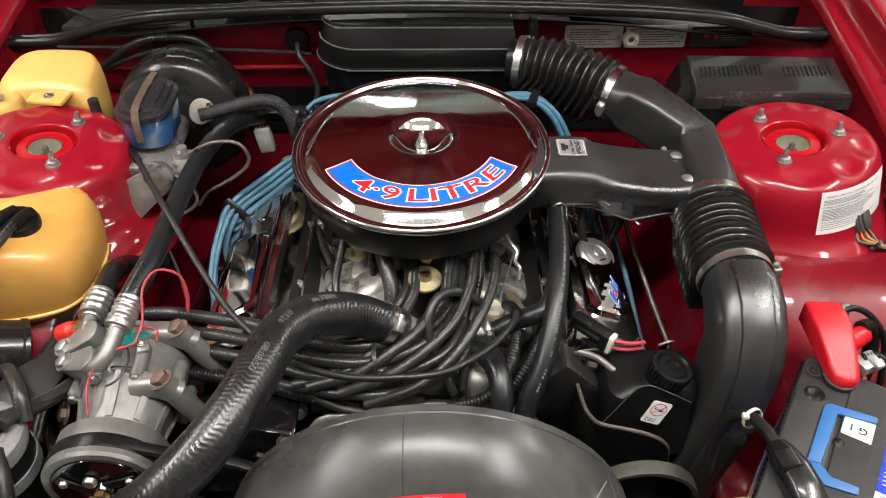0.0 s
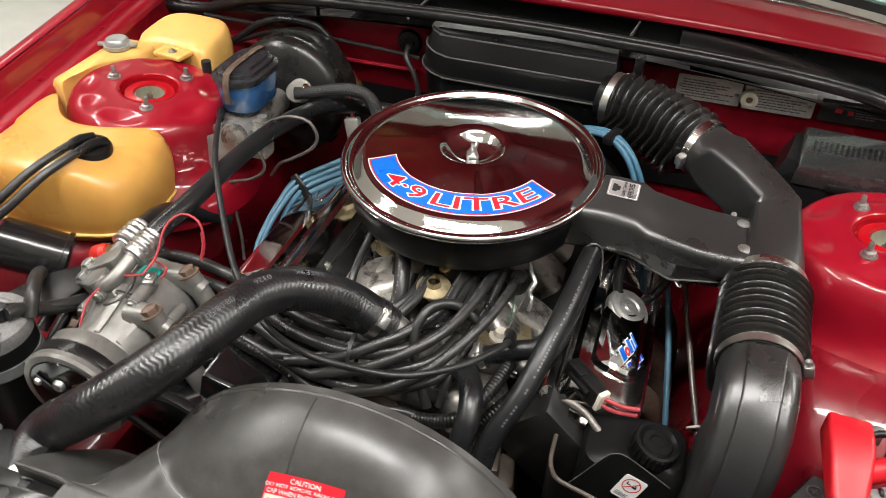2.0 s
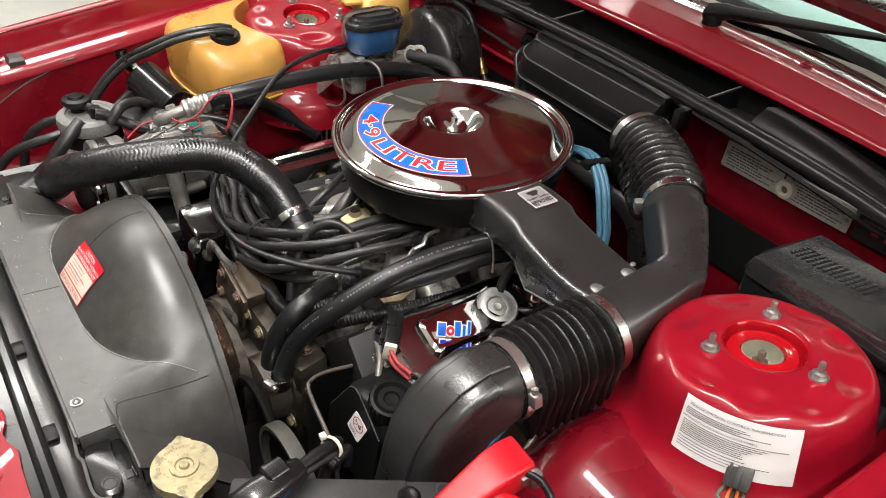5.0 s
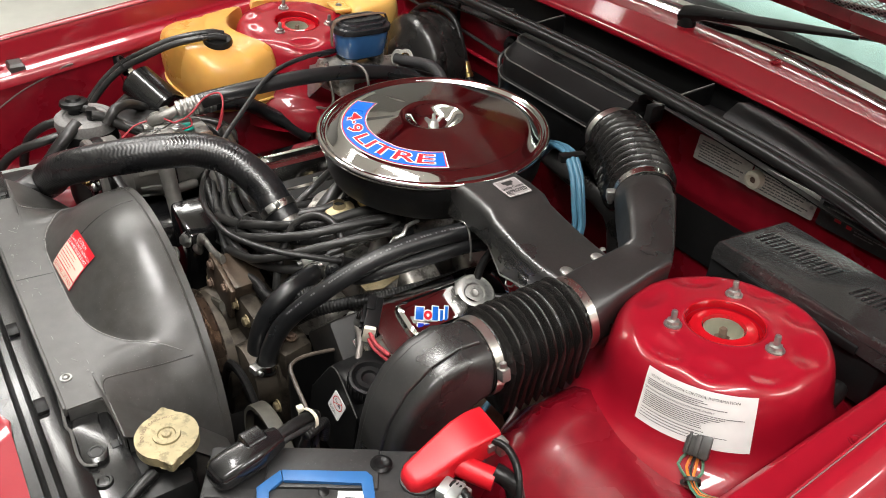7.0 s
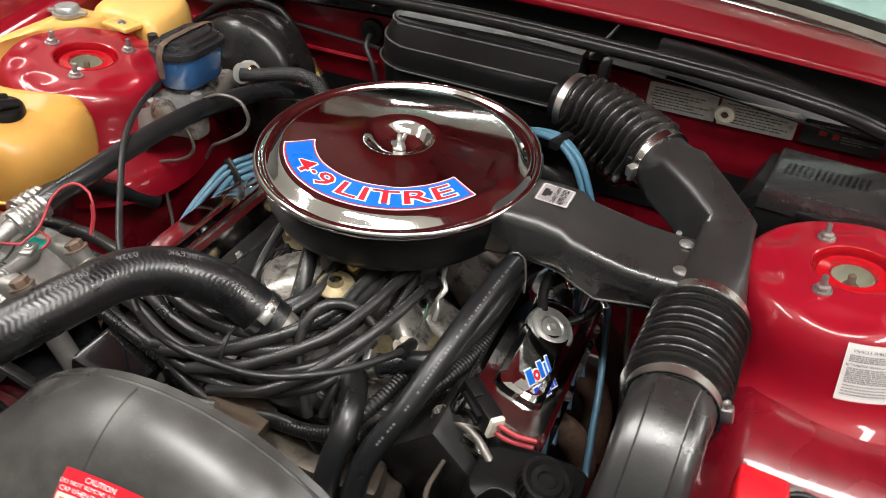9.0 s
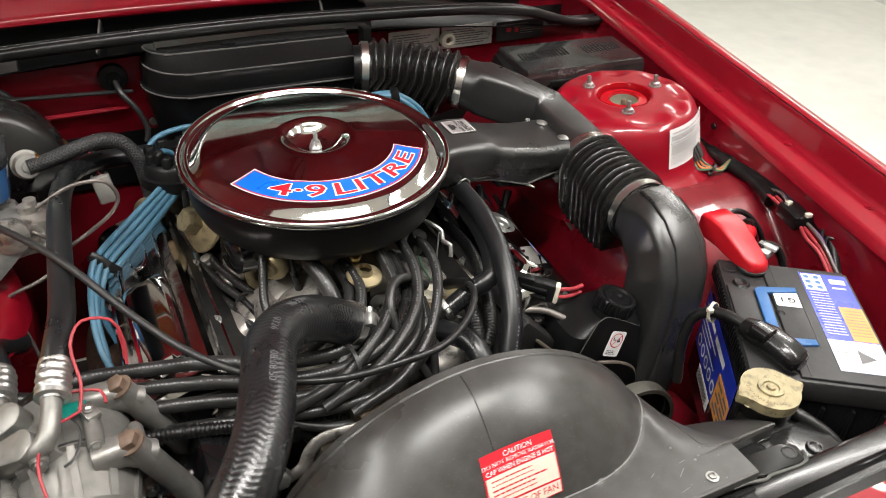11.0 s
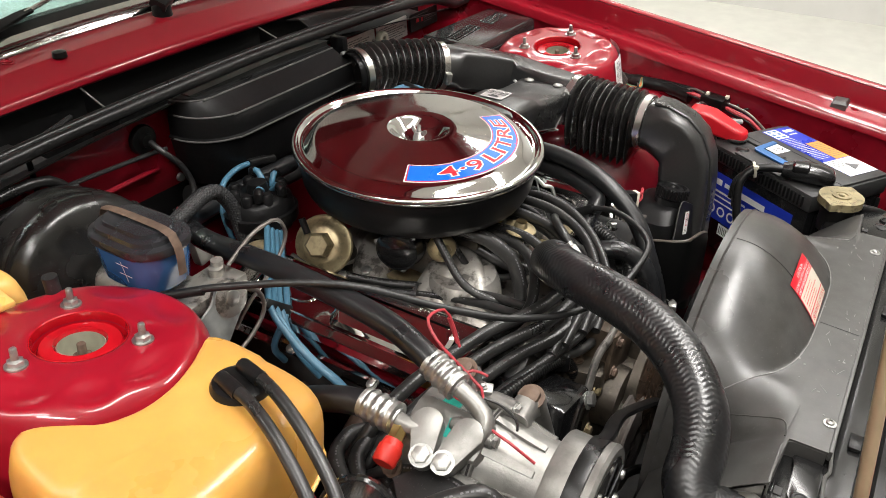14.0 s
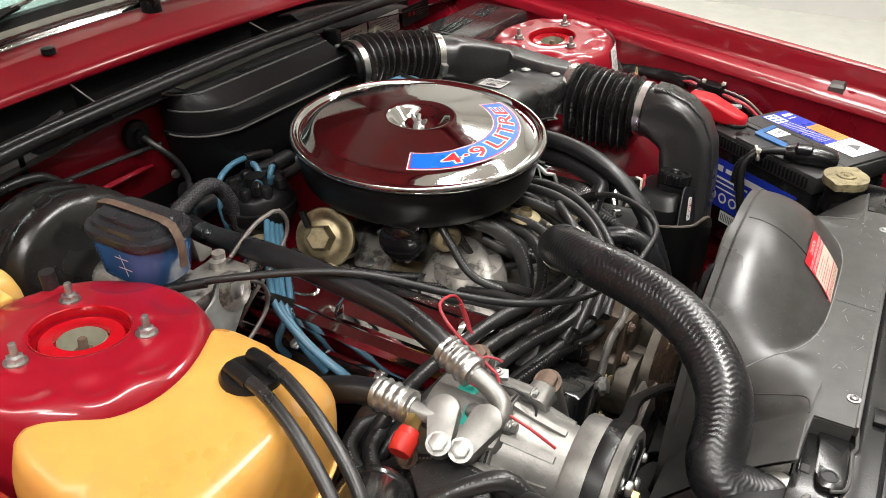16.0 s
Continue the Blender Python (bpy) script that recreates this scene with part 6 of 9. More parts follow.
def compressor():
    c = thing("aircon_compressor", (-0.35, 0.58, 0.64), "bright cast aluminium air conditioning compressor with a belt pulley", "compressor")
    X, Z = -0.352, 0.705
    m = place((X, 0.66, Z), (0.02, -1, -0.02))
    part("body", lathe([(0, 0), (0.050, 0), (0.056, 0.004), (0.0575, 0.02), (0.057, 0.078), (0.062, 0.079), (0.062, 0.085), (0.0565, 0.086), (0.054, 0.100), (0.048, 0.122), (0.046, 0.152), (0.040, 0.166), (0, 0.166)], 56, m), ALU_CLEAN, c, "", 45)
    part("parting_line", lathe([(0.0615, 0.0805), (0.0625, 0.081), (0.0625, 0.083), (0.0615, 0.0835)], 56, m), DARK, c)
    part("port_plinth", box((0.050, 0.090, 0.045), Matrix.Translation((X - 0.020, 0.612, Z + 0.036)) @ Matrix.Rotation(-0.45, 4, "Y"), 0.012), ALU_CLEAN, c)
    for y in (0.641, 0.562):
        part("ear", duct([((X + 0.020, y, Z + 0.044), (1, 0, 0.1), (0, 1, 0), 0.030, 0.030, 0.010), ((X + 0.045, y, Z + 0.046), (1, 0, 0), (0, 1, 0), 0.026, 0.030, 0.010), ((X + 0.070, y, Z + 0.030), (1, 0, -0.6), (0, 1, 0), 0.022, 0.030, 0.009)], 4), ALU_CLEAN, c)
    for k in range(10):
        a = radians(36 * k + 8)
        q = m @ Matrix.Rotation(a, 4, "Z")
        part("web", loft([[q @ Vector((rr, s2 * 0.0035, z)) for rr, z in ((0.040, 0.086), (0.062, 0.086), (0.056, 0.104), (0.051, 0.128), (0.049, 0.140), (0.040, 0.142))] for s2 in (-1, 1)]), ALU_CLEAN, c)
    for k in range(8):
        a = radians(45 * k + 24)
        q = m @ Matrix.Rotation(a, 4, "Z") @ Matrix.Translation((0.0635, 0, 0.048))
        part("lug", lathe([(0, 0), (0.006, 0.001), (0.0085, 0.006), (0.0085, 0.046), (0.0075, 0.047), (0, 0.047)], 16, q), ALU_CLEAN, c)
        part("bolt", hexbolt(q @ Vector((0, 0, 0.047)), (0.02, -1, -0.02), 0.0055, 0.006), ZINC, c)
    # mounting lugs with rusty bolts
    for y in (0.641, 0.561):
        part("mount_boss", tube([(-0.298, y, 0.758), (-0.270, y, 0.70), (-0.245, y, 0.645)], 0.013, 16, smooth=False), ALU_CLEAN, c)
        part("mount_bolt", hexbolt((-0.299, y, 0.759), (-0.4, 0, 0.9), 0.010, 0.010), RUST, c, "brown rusted bolt")
    part("mount_bolt", hexbolt((-0.416, 0.655, 0.712), (-0.8, 0.2, 0.5), 0.009, 0.009), RUST, c, "brown rusted bolt")
    part("mount_bolt", hexbolt((-0.425, 0.56, 0.70), (-0.8, -0.3, 0.5), 0.009, 0.009), RUST, c, "brown rusted bolt")
    # pipe unions: flat teardrop pads, bolted at their narrow end
    for bolt, end in (((-0.425, 0.6130, 0.7545), (-0.398, 0.6240, 0.7690)), ((-0.418, 0.5930, 0.7510), (-0.389, 0.5840, 0.7680))):
        bolt, end = Vector(bolt), Vector(end)
        u = (end - bolt).normalized()
        n = Vector((-0.45, -0.15, 0.9))
        n = (n - u * n.dot(u)).normalized()
        q = Matrix.Translation(bolt) @ Matrix((u, n.cross(u), n)).transposed().to_4x4()
        far = (end - bolt).length
        pad = [(0.0105 * math.cos(radians(g)), 0.0105 * math.sin(radians(g))) for g in range(100, 261, 16)] + [(far + 0.0165 * math.cos(radians(g)), 0.0165 * math.sin(radians(g))) for g in range(-80, 81, 16)]
        part("port_pad", slab(pad, -0.020, 0.006, 0.003, q), ALU_CLEAN, c)
        part("port_bolt", hexbolt(q @ Vector((0, 0, 0.006)), n, 0.0082, 0.007), ZINC, c)
    part("label", patch([(-0.372, 0.632, 0.7645), (-0.330, 0.632, 0.7620), (-0.330, 0.612, 0.7620), (-0.372, 0.612, 0.7645)][::-1], 0.0006), TEAL, c, "torn green paper label")
    part("label", patch([(-0.392, 0.610, 0.756), (-0.374, 0.612, 0.7645), (-0.374, 0.596, 0.7645), (-0.392, 0.594, 0.756)][::-1], 0.0006), TEAL, c, "torn green paper label")
    # clutch and pulley
    pm = place((X + 0.003, 0.496, Z - 0.003), (0.02, -1, -0.02))
    p = part("pulley", lathe([(0.045, -0.013), (0.062, -0.012), (0.0635, -0.010), (0.0635, 0.010), (0.060, 0.011), (0.058, 0.026), (0.0655, 0.027), (0.0665, 0.034), (0.064, 0.038), (0.0565, 0.0385), (0.050, 0.033), (0.020, 0.033)], 64, pm), ALU_CLEAN, c, "bright turned pulley")
    part("clutch_plate", lathe([(0.0, 0.046), (0.012, 0.046), (0.014, 0.040), (0.054, 0.039), (0.0555, 0.036), (0.0555, 0.032)], 48, pm), GLOSSY).parent = p
    for k in range(3):
        a = radians(120 * k + 35)
        part("clutch_arm", box((0.040, 0.012, 0.003), pm @ Matrix.Rotation(a, 4, "Z") @ Matrix.Translation((0.028, 0.008, 0.042)), 0.001), SATIN).parent = p
        for r0, a2, rr in ((0.041, 0.20, 0.005), (0.022, -0.5, 0.0075)):
            part("clutch_rivet", lathe([(0, 0.006), (rr * 0.8, 0.006), (rr, 0.004), (rr, 0)], 14, pm @ Matrix.Rotation(a + a2, 4, "Z") @ Matrix.Translation((r0, 0, 0.041))), ZINC).parent = p
    part("shaft_nut", hexbolt(pm @ Vector((0, 0, 0.046)), (0.02, -1, -0.02), 0.008, 0.007, False, 0.004), BRASS).parent = p
    part("belt_run", lathe([(0.0605, 0.0105), (0.066, 0.0105), (0.0665, 0.0125), (0.0665, 0.0245), (0.066, 0.0265), (0.0605, 0.0265)], 64, pm), RUBBER, c, "black drive belt on the pulley")
    # clutch lead
    part("earth_clip", box((0.014, 0.022, 0.006), Matrix.Translation((-0.328, 0.603, 0.772)) @ Matrix.Rotation(0.4, 4, "Z"), 0.001), ZINC, c)
    part("screw", pan_screw((-0.328, 0.603, 0.776), (0, 0, 1), 0.004), ZINC, c)
    part("red_lead", tube([(-0.335, 0.600, 0.779), (-0.330, 0.625, 0.79), (-0.332, 0.655, 0.815), (-0.318, 0.675, 0.826), (-0.292, 0.672, 0.822), (-0.285, 0.665, 0.802), (-0.286, 0.655, 0.775)], 0.0017, 8), WIRE_RED, c)
    part("red_lead", tube([(-0.335, 0.600, 0.779), (-0.355, 0.588, 0.782), (-0.366, 0.600, 0.785), (-0.362, 0.62, 0.784), (-0.340, 0.628, 0.78), (-0.315, 0.622, 0.778), (-0.312, 0.605, 0.776)], 0.0015, 8), WIRE_RED, c)
    part("red_lead", tube([(-0.352, 0.600, 0.776), (-0.372, 0.572, 0.773), (-0.376, 0.545, 0.768), (-0.372, 0.520, 0.752)], 0.0015, 8), WIRE_RED, c)
    part("black_lead", tube([(-0.345, 0.600, 0.776), (-0.338, 0.580, 0.772), (-0.345, 0.555, 0.768), (-0.356, 0.548, 0.766)], 0.0014, 6), WIRE, c)
    part("red_sleeve", tube([(-0.287, 0.668, 0.81), (-0.285, 0.664, 0.795), (-0.286, 0.658, 0.78)], 0.0026, 8), WIRE_RED, c)
    part("support", join(box((0.085, 0.11, 0.145), Matrix.Translation((-0.212, 0.60, 0.612)) @ Matrix.Rotation(0.25, 4, "Y"), 0.008), box((0.14, 0.16, 0.05), Matrix.Translation((-0.30, 0.60, 0.625)), 0.01)), GLOSSY, c, "black painted mounting bracket")
    for at in ((-0.165, 0.545, 0.660), (-0.205, 0.534, 0.61), (-0.16, 0.60, 0.648)):
        part("bolt", hexbolt(at, (0.2, -0.9, 0.3), 0.009, 0.009), ZINC, c)
    return c


compressor()

# drive belts and crank pulleys in the gap behind the shroud
belts = thing("drive_belt", (-0.1, 0.50, 0.5), "black rubber drive belt running down to the crank pulley", "belt", "drive belts")
part("belt", tube([(-0.318, 0.4775, 0.756), (-0.29, 0.478, 0.742), (-0.20, 0.49, 0.692), (-0.05, 0.480, 0.60), (0.02, 0.480, 0.52)], 0.0045, 8, 0.02, squash=1.7), RUBBER, belts)
part("belt", tube([(-0.30, 0.482, 0.66), (-0.15, 0.480, 0.56), (-0.04, 0.48, 0.46)], 0.007, 8, 0.02, squash=0.6), RUBBER, belts)
part("belt", tube([(0.035, 0.525, 0.672), (0.0, 0.525, 0.656), (-0.030, 0.525, 0.628), (-0.060, 0.525, 0.598), (-0.115, 0.525, 0.575), (-0.20, 0.525, 0.53)], 0.0085, 8, 0.02, squash=0.5), BELT, belts)
belt2 = thing("drive_belt", (0.2, 0.50, 0.5), "black rubber drive belt running down to the crank pulley", "belt", "drive belts")
part("belt", tube([(0.05, 0.505, 0.50), (0.09, 0.502, 0.60), (0.125, 0.500, 0.645), (0.165, 0.50, 0.652), (0.20, 0.50, 0.63), (0.225, 0.50, 0.56), (0.20, 0.50, 0.48)], 0.008, 8, 0.012, squash=0.7), RUBBER, belt2)
fan = thing("cooling_fan", (0, 0.47, 0.56), "dark cooling fan hub and pulley behind the shroud", "fan")
part("hub", lathe([(0, 0.06), (0.04, 0.06), (0.055, 0.05), (0.06, 0.02), (0.085, 0.015), (0.085, 0.0), (0.0, 0.0)], 40, place((0, 0.525, 0.575), (0, -1, 0))), ALU_OLD, fan)
part("grooved_pulley", lathe([(0.05, -0.002), (0.078, 0.0), (0.080, 0.003), (0.071, 0.009), (0.080, 0.015), (0.071, 0.021), (0.080, 0.027), (0.078, 0.031), (0.05, 0.032)], 56, place((0.0, 0.512, 0.590), (0, -1, 0))), PULLEY, fan, "brown polished grooved pulley")
for k in range(7):
    a = radians(360 / 7 * k + 10)
    q = Matrix.Translation((0, 0.450, 0.575)) @ Matrix.Rotation(a, 4, "Y")
    part("blade", slab([(0.045, -0.02), (0.19, -0.035), (0.20, 0.03), (0.05, 0.02)], -0.0015, 0.0015, 0.0005, q @ Matrix.Rotation(radians(90), 4, "X") @ Matrix.Rotation(radians(25), 4, "X")), SATIN, fan)
pul = thing("water_pump_pulley", (0.0, 0.515, 0.575), "worn steel water pump pulley", "pulley")
part("pulley", lathe([(0.03, 0.0), (0.068, 0.002), (0.070, 0.006), (0.060, 0.012), (0.070, 0.018), (0.068, 0.022), (0.03, 0.024)], 48, place((-0.09, 0.520, 0.545), (0, -1, 0))), STEEL_TUBE, pul)

# ---- radiator, shroud and front ----


def fan_arc(x):
    """Height of the fan cowl's rear rim."""
    return 0.620 + math.sqrt(max(0.226 ** 2 - (x - 0.009) ** 2, 0.0004))


def flat_top(x, y):
    """The shroud's top panel, its rear corners drooping beside the hump."""
    out = max(0.0, abs(x - 0.009) - 0.150)
    s = max(0.0, min(1.0, (y - 0.322) / 0.125))
    return 0.769 - min(0.769 - max(0.60, fan_arc(x)), 0.14) * s ** 1.25 * min(1, out / 0.022) if out > 0 else 0.769


def hump(x, y):
    """Height of the shroud's fan hump, or None off it."""
    w = min(1, abs(x - 0.004) / (0.195 if x > 0 else 0.208))
    front = 0.336 + 0.106 * w ** 4.0
    arc, low = fan_arc(x), flat_top(x, y)
    if arc <= low + 0.0005 or y <= front:
        return None
    t = min(1, (y - front) / (0.436 - front))
    return low + (arc - low) * math.sin(t * math.pi / 2) ** 0.85


def top_line(xs, ys, lift=0.0003):
    return [(x, y, (hump(x, y) or flat_top(x, y)) + lift) for x, y in zip(xs, ys)]


def shroud():
    s = thing("radiator_shroud", (0, 0.37, 0.72), "greyish black moulded radiator shroud with a raised fan hump", "shroud")
    nx, ny = 128, 40
    rows = []
    for j in range(ny + 1):
        y = 0.288 + (0.446 - 0.288) * j / ny
        half = 0.228 if y < 0.3265 else 0.292
        xs = [half * (2 * i / nx - 1) for i in range(nx + 1)]
        rows.append([(x, y, hump(x, y) or flat_top(x, y)) for x in xs])
    part("moulding", sheet(rows, 0.003), SHROUD, s, "", 28)
    ring = []
    for k in range(41):
        a = radians(-20 + 220 * k / 40)
        ring.append([(0.009 + 0.2255 * math.cos(a), 0.446, 0.62 + 0.2255 * math.sin(a)), (0.009 + 0.2255 * math.cos(a), 0.456, 0.62 + 0.2255 * math.sin(a))])
    part("fan_ring", sheet(ring, 0.003), SHROUD, s)
    part("ring_edge", tube([(0.009 + 0.226 * math.cos(radians(a)), 0.4465, 0.62 + 0.2255 * math.sin(radians(a))) for a in range(15, 166, 6)], 0.0018, 6), SHROUD, s)
    for x in (-0.292, 0.292):
        part("side_wall", sheet([[(x, 0.33 + 0.116 * k / 8, flat_top(x, 0.33 + 0.116 * k / 8) - 0.001 - d) for k in range(9)] for d in (0.0, 0.05, 0.10, 0.20)], 0.003), SHROUD, s)
    for sx in (-1, 1):
        lip = [(sx * 0.2265, 0.289), (sx * 0.2265, 0.320), (sx * 0.230, 0.3265), (sx * 0.240, 0.3285), (sx * 0.291, 0.3285)]
        part("cutout_wall", sheet([[(x, y, z) for x, y in lip] for z in (0.7665, 0.756, 0.742)], 0.002), SHROUD, s)
    part("rear_wall", sheet([[(sx * (0.225 + 0.015 * k), 0.446, max(0.45, z)) for k in (0, 1)] for sx in (1,) for z in (0.62, 0.52)], 0.003), SHROUD, s)
    # scuffed crease round the hump, and the two moulding lines over the top
    xs = [-0.185 + 0.375 * k / 40 for k in range(41)]
    ys = [0.335 + 0.106 * min(1, abs(x - 0.004) / (0.195 if x > 0 else 0.208)) ** 4.0 for x in xs]
    part("mould_line", tube([(x, y - 0.0005, 0.7692 if abs(x - 0.009) < 0.15 else flat_top(x, y) + 0.0004) for x, y in zip(xs, ys)], 0.00075, 6), SCUFF, s, "pale scuffed crease")
    part("weld_line", tube(top_line([-0.016] * 16, [0.352 + 0.006 * k for k in range(16)], 0.0002), 0.0006, 6), DIRT, s)
    part("weld_line", tube(top_line([-0.022 + 0.0006 * k for k in range(8)], [0.290 + 0.006 * k for k in range(8)], 0.0001), 0.0007, 6), DIRT, s)
    for sx in (-1, 1):
        part("ridge", tube(top_line([sx * x for x in (0.224, 0.214, 0.205, 0.2005, 0.1995, 0.1985, 0.1970, 0.1950)], [0.3275, 0.3285, 0.3310, 0.336, 0.350, 0.376, 0.405, 0.432], 0.0), 0.0009, 6), SHROUD, s)
    rnd = random.Random(4)
    for k in range(16):
        x, y, a, l = rnd.uniform(-0.16, 0.19), rnd.uniform(0.294, 0.330), rnd.uniform(-0.8, 0.8), rnd.uniform(0.004, 0.014)
        part("scratch", tube(top_line([x + l * (i / 4 - 0.5) * math.cos(a) for i in range(5)], [y + l * (i / 4 - 0.5) * math.sin(a) for i in range(5)], 0.0001), 0.00035, 5), SCUFF, s)
    for k in range(26):
        x, y, l = rnd.uniform(-0.20, 0.21), rnd.uniform(0.292, 0.345), rnd.uniform(0.0006, 0.0016)
        part("dirt_speck", lathe([(0, 0.0005), (l * 0.7, 0.0004), (l, 0.0)], 7, Matrix.Translation(top_line([x], [y], 0.0001)[0])), SCUFF, s)
    for x, y in ((0.181, 0.299), (-0.187, 0.294)):
        part("screw", pan_screw((x, y, 0.7692), (0, 0, 1), 0.0042), ZINC, s, "dull washer-head screw")
    part("front_lip", box((0.454, 0.004, 0.012), Matrix.Translation((0.0, 0.2865, 0.764)), 0.001), SHROUD, s)
    return s


shroud()


def caution_label():
    l = thing("caution_label", (0.004, 0.353, 0.796), "red and cream radiator caution label on the shroud", "label")
    # rows up the hump's front slope, evenly spaced along it
    line = [(y, hump(0.004, y) or 0.769) for y in [0.336 + 0.0005 * i for i in range(120)]]

    def along(v):
        s, i = -0.004, 0
        while s < v and i < len(line) - 2:
            s += math.hypot(line[i + 1][0] - line[i][0], line[i + 1][1] - line[i][1])
            i += 1
        return line[i][0]
    table = [along(0.0005 * k) for k in range(130)]

    def lie(u, v, up):
        k = min(max(v / 0.0005, 0), 128)
        y = table[int(k)] + (table[int(k) + 1] - table[int(k)]) * (k - int(k)) + 0.03 * u
        z = hump(0.004 + u, y) or 0.769
        return Vector((0.004 + u + 0.05 * (v - 0.028), y - 0.7 * (up + 0.0012), z + 0.7 * (up + 0.0012)))

    def field(u0, u1, v0, v1, up, n=8):
        return sheet([[lie(u0 + (u1 - u0) * i / n, v0 + (v1 - v0) * j / n, up) for i in range(n + 1)] for j in range(n + 1)])
    part("film", field(-0.037, 0.037, 0.0, 0.057, 0.0), LABEL_RED, l)
    part("cream_field", join(field(-0.0355, 0.0355, 0.0135, 0.0375, 0.0004), field(-0.0355, 0.0355, 0.0012, 0.0118, 0.0004)), NYLON, l)
    for words, size, v, mat in (("CAUTION", 0.0066, 0.0522, WHITE), ("DO NOT REMOVE RADIATOR", 0.0056, 0.0465, WHITE), ("CAP WHEN ENGINE IS HOT", 0.0056, 0.0408, WHITE), ("BEWARE OF FAN", 0.0086, 0.0066, LABEL_RED)):
        part("words", lettering(words, size, None, bend=lambda a, b, v=v: lie(a, v + b, 0.0008)), mat, l)
    part("red_print", bars(small_print(-0.031, 0.032, 0.035, 0.0155, 5, 4, 0.0012), None, lambda a, b: lie(a, b, 0.0008)), LABEL_RED, l)


caution_label()


def radiator():
    r = thing("radiator", (0, 0.32, 0.5), "black radiator with a brassy pressure cap", "radiator")
    part("core", box((0.60, 0.05, 0.36), Matrix.Translation((0.0, 0.335, 0.54)), 0.004), SATIN, r)
    part("tank", box((0.075, 0.065, 0.40), Matrix.Translation((0.325, 0.345, 0.545)), 0.015), SATIN, r)
    part("tank", box((0.075, 0.065, 0.40), Matrix.Translation((-0.325, 0.345, 0.545)), 0.015), SATIN, r)
    part("filler_neck", lathe([(0.024, 0.72), (0.024, 0.756), (0.029, 0.758), (0.029, 0.762), (0, 0.762)], 32, Matrix.Translation((0.318, 0.362, 0))), SATIN, r)
    # pressure cap with two ears
    pts = []
    for k in range(64):
        a = 2 * math.pi * k / 64
        e = max(0, math.cos(2 * (a - radians(-12)))) ** 14
        rr = 0.0312 + 0.0092 * e
        pts.append((0.318 + rr * math.cos(a), 0.362 + rr * math.sin(a)))
    cap = slab(pts, 0.763, 0.7745, 0.0035)
    c = part("pressure_cap", join(cap, lathe([(0.014, 0.774), (0.0135, 0.7765), (0.009, 0.7765), (0.008, 0.775), (0.005, 0.775), (0.004, 0.7772), (0, 0.7772)], 32, Matrix.Translation((0.318, 0.362, 0)))), CAPGOLD, r, "worn brassy pressure cap")

    def ringwise(x, y):
        a = radians(205) - x / 0.0235
        return Vector((0.318 + (0.0235 + y) * math.cos(a), 0.362 + (0.0235 + y) * math.sin(a), 0.7749))
    part("cap_words", lettering("DO NOT OPEN HOT", 0.0052, None, bend=ringwise), RUST).parent = c
    part("overflow_hose", tube([(0.338, 0.340, 0.752), (0.345, 0.325, 0.750), (0.356, 0.300, 0.742), (0.362, 0.275, 0.72), (0.362, 0.26, 0.68), (0.36, 0.25, 0.62)], 0.0065, 12), RUBBER, r)
    # pressed corner mounts: a sunk plate, a raised tab with a hole, two square slots and a rivet
    for s in (-1, 1):
        b = part("mount_plate", slab([(s * x, y) for x, y in ((0.2285, 0.266), (0.300, 0.262), (0.352, 0.270), (0.352, 0.330), (0.2285, 0.3275))][::s], 0.744, 0.7485, 0.0015), SUPPORT, r, "glossy black pressed corner mount")
        tab = [(0.2300, 0.288), (0.246, 0.287), (0.282, 0.284), (0.294, 0.286), (0.300, 0.293), (0.301, 0.303), (0.296, 0.309), (0.284, 0.311), (0.250, 0.312), (0.2300, 0.316)]
        part("mount_tab", slab([(s * x, y) for x, y in tab][::s], 0.7485, 0.7555, 0.003), SUPPORT).parent = b
        edge = [(0.198, 0.2855, 0.7600), (0.215, 0.2850, 0.7595), (0.228, 0.2835, 0.7580), (0.240, 0.2825, 0.7560), (0.246, 0.2850, 0.7555), (0.262, 0.2840, 0.7553), (0.284, 0.2825, 0.7550), (0.297, 0.2860, 0.7545), (0.302, 0.2960, 0.7540)]
        # The pale tube paints a highlight on the glossy rolled edge.
        part("rolled_edge", tube([(s * x, y, z) for x, y, z in edge], 0.0017, 8), EDGE_HIGHLIGHT).parent = b
        part("mount_hole", lathe([(0, 0.0003), (0.0052, 0.0003), (0.0058, 0.0012), (0.0074, 0.0010), (0.0080, 0)], 20, Matrix.Translation((s * 0.286, 0.299, 0.7555))), INK).parent = b
        for x, y in ((0.279, 0.3185), (0.278, 0.2755)):
            part("square_slot", box((0.010, 0.007, 0.0012), Matrix.Translation((s * x, y, 0.7490)), 0.0003), INK).parent = b
            part("slot_lip", box((0.016, 0.0022, 0.005), Matrix.Translation((s * x, y + 0.0055, 0.7500)), 0.0008), SUPPORT).parent = b
        part("rivet", lathe([(0, 0.0014), (0.005, 0.0018), (0.006, 0.003), (0.008, 0.003), (0.009, 0.001), (0.009, 0)], 24, Matrix.Translation((s * 0.322, 0.296, 0.7485))), SUPPORT).parent = b
        part("outer_flange", slab([(s * x, y) for x, y in ((0.304, 0.262), (0.352, 0.258), (0.40, 0.258), (0.40, 0.285), (0.352, 0.289), (0.306, 0.283))][::s], 0.7485, 0.7535, 0.002), SUPPORT).parent = b
    return r


radiator()

# ---- coolant, heater and air conditioning hoses ----


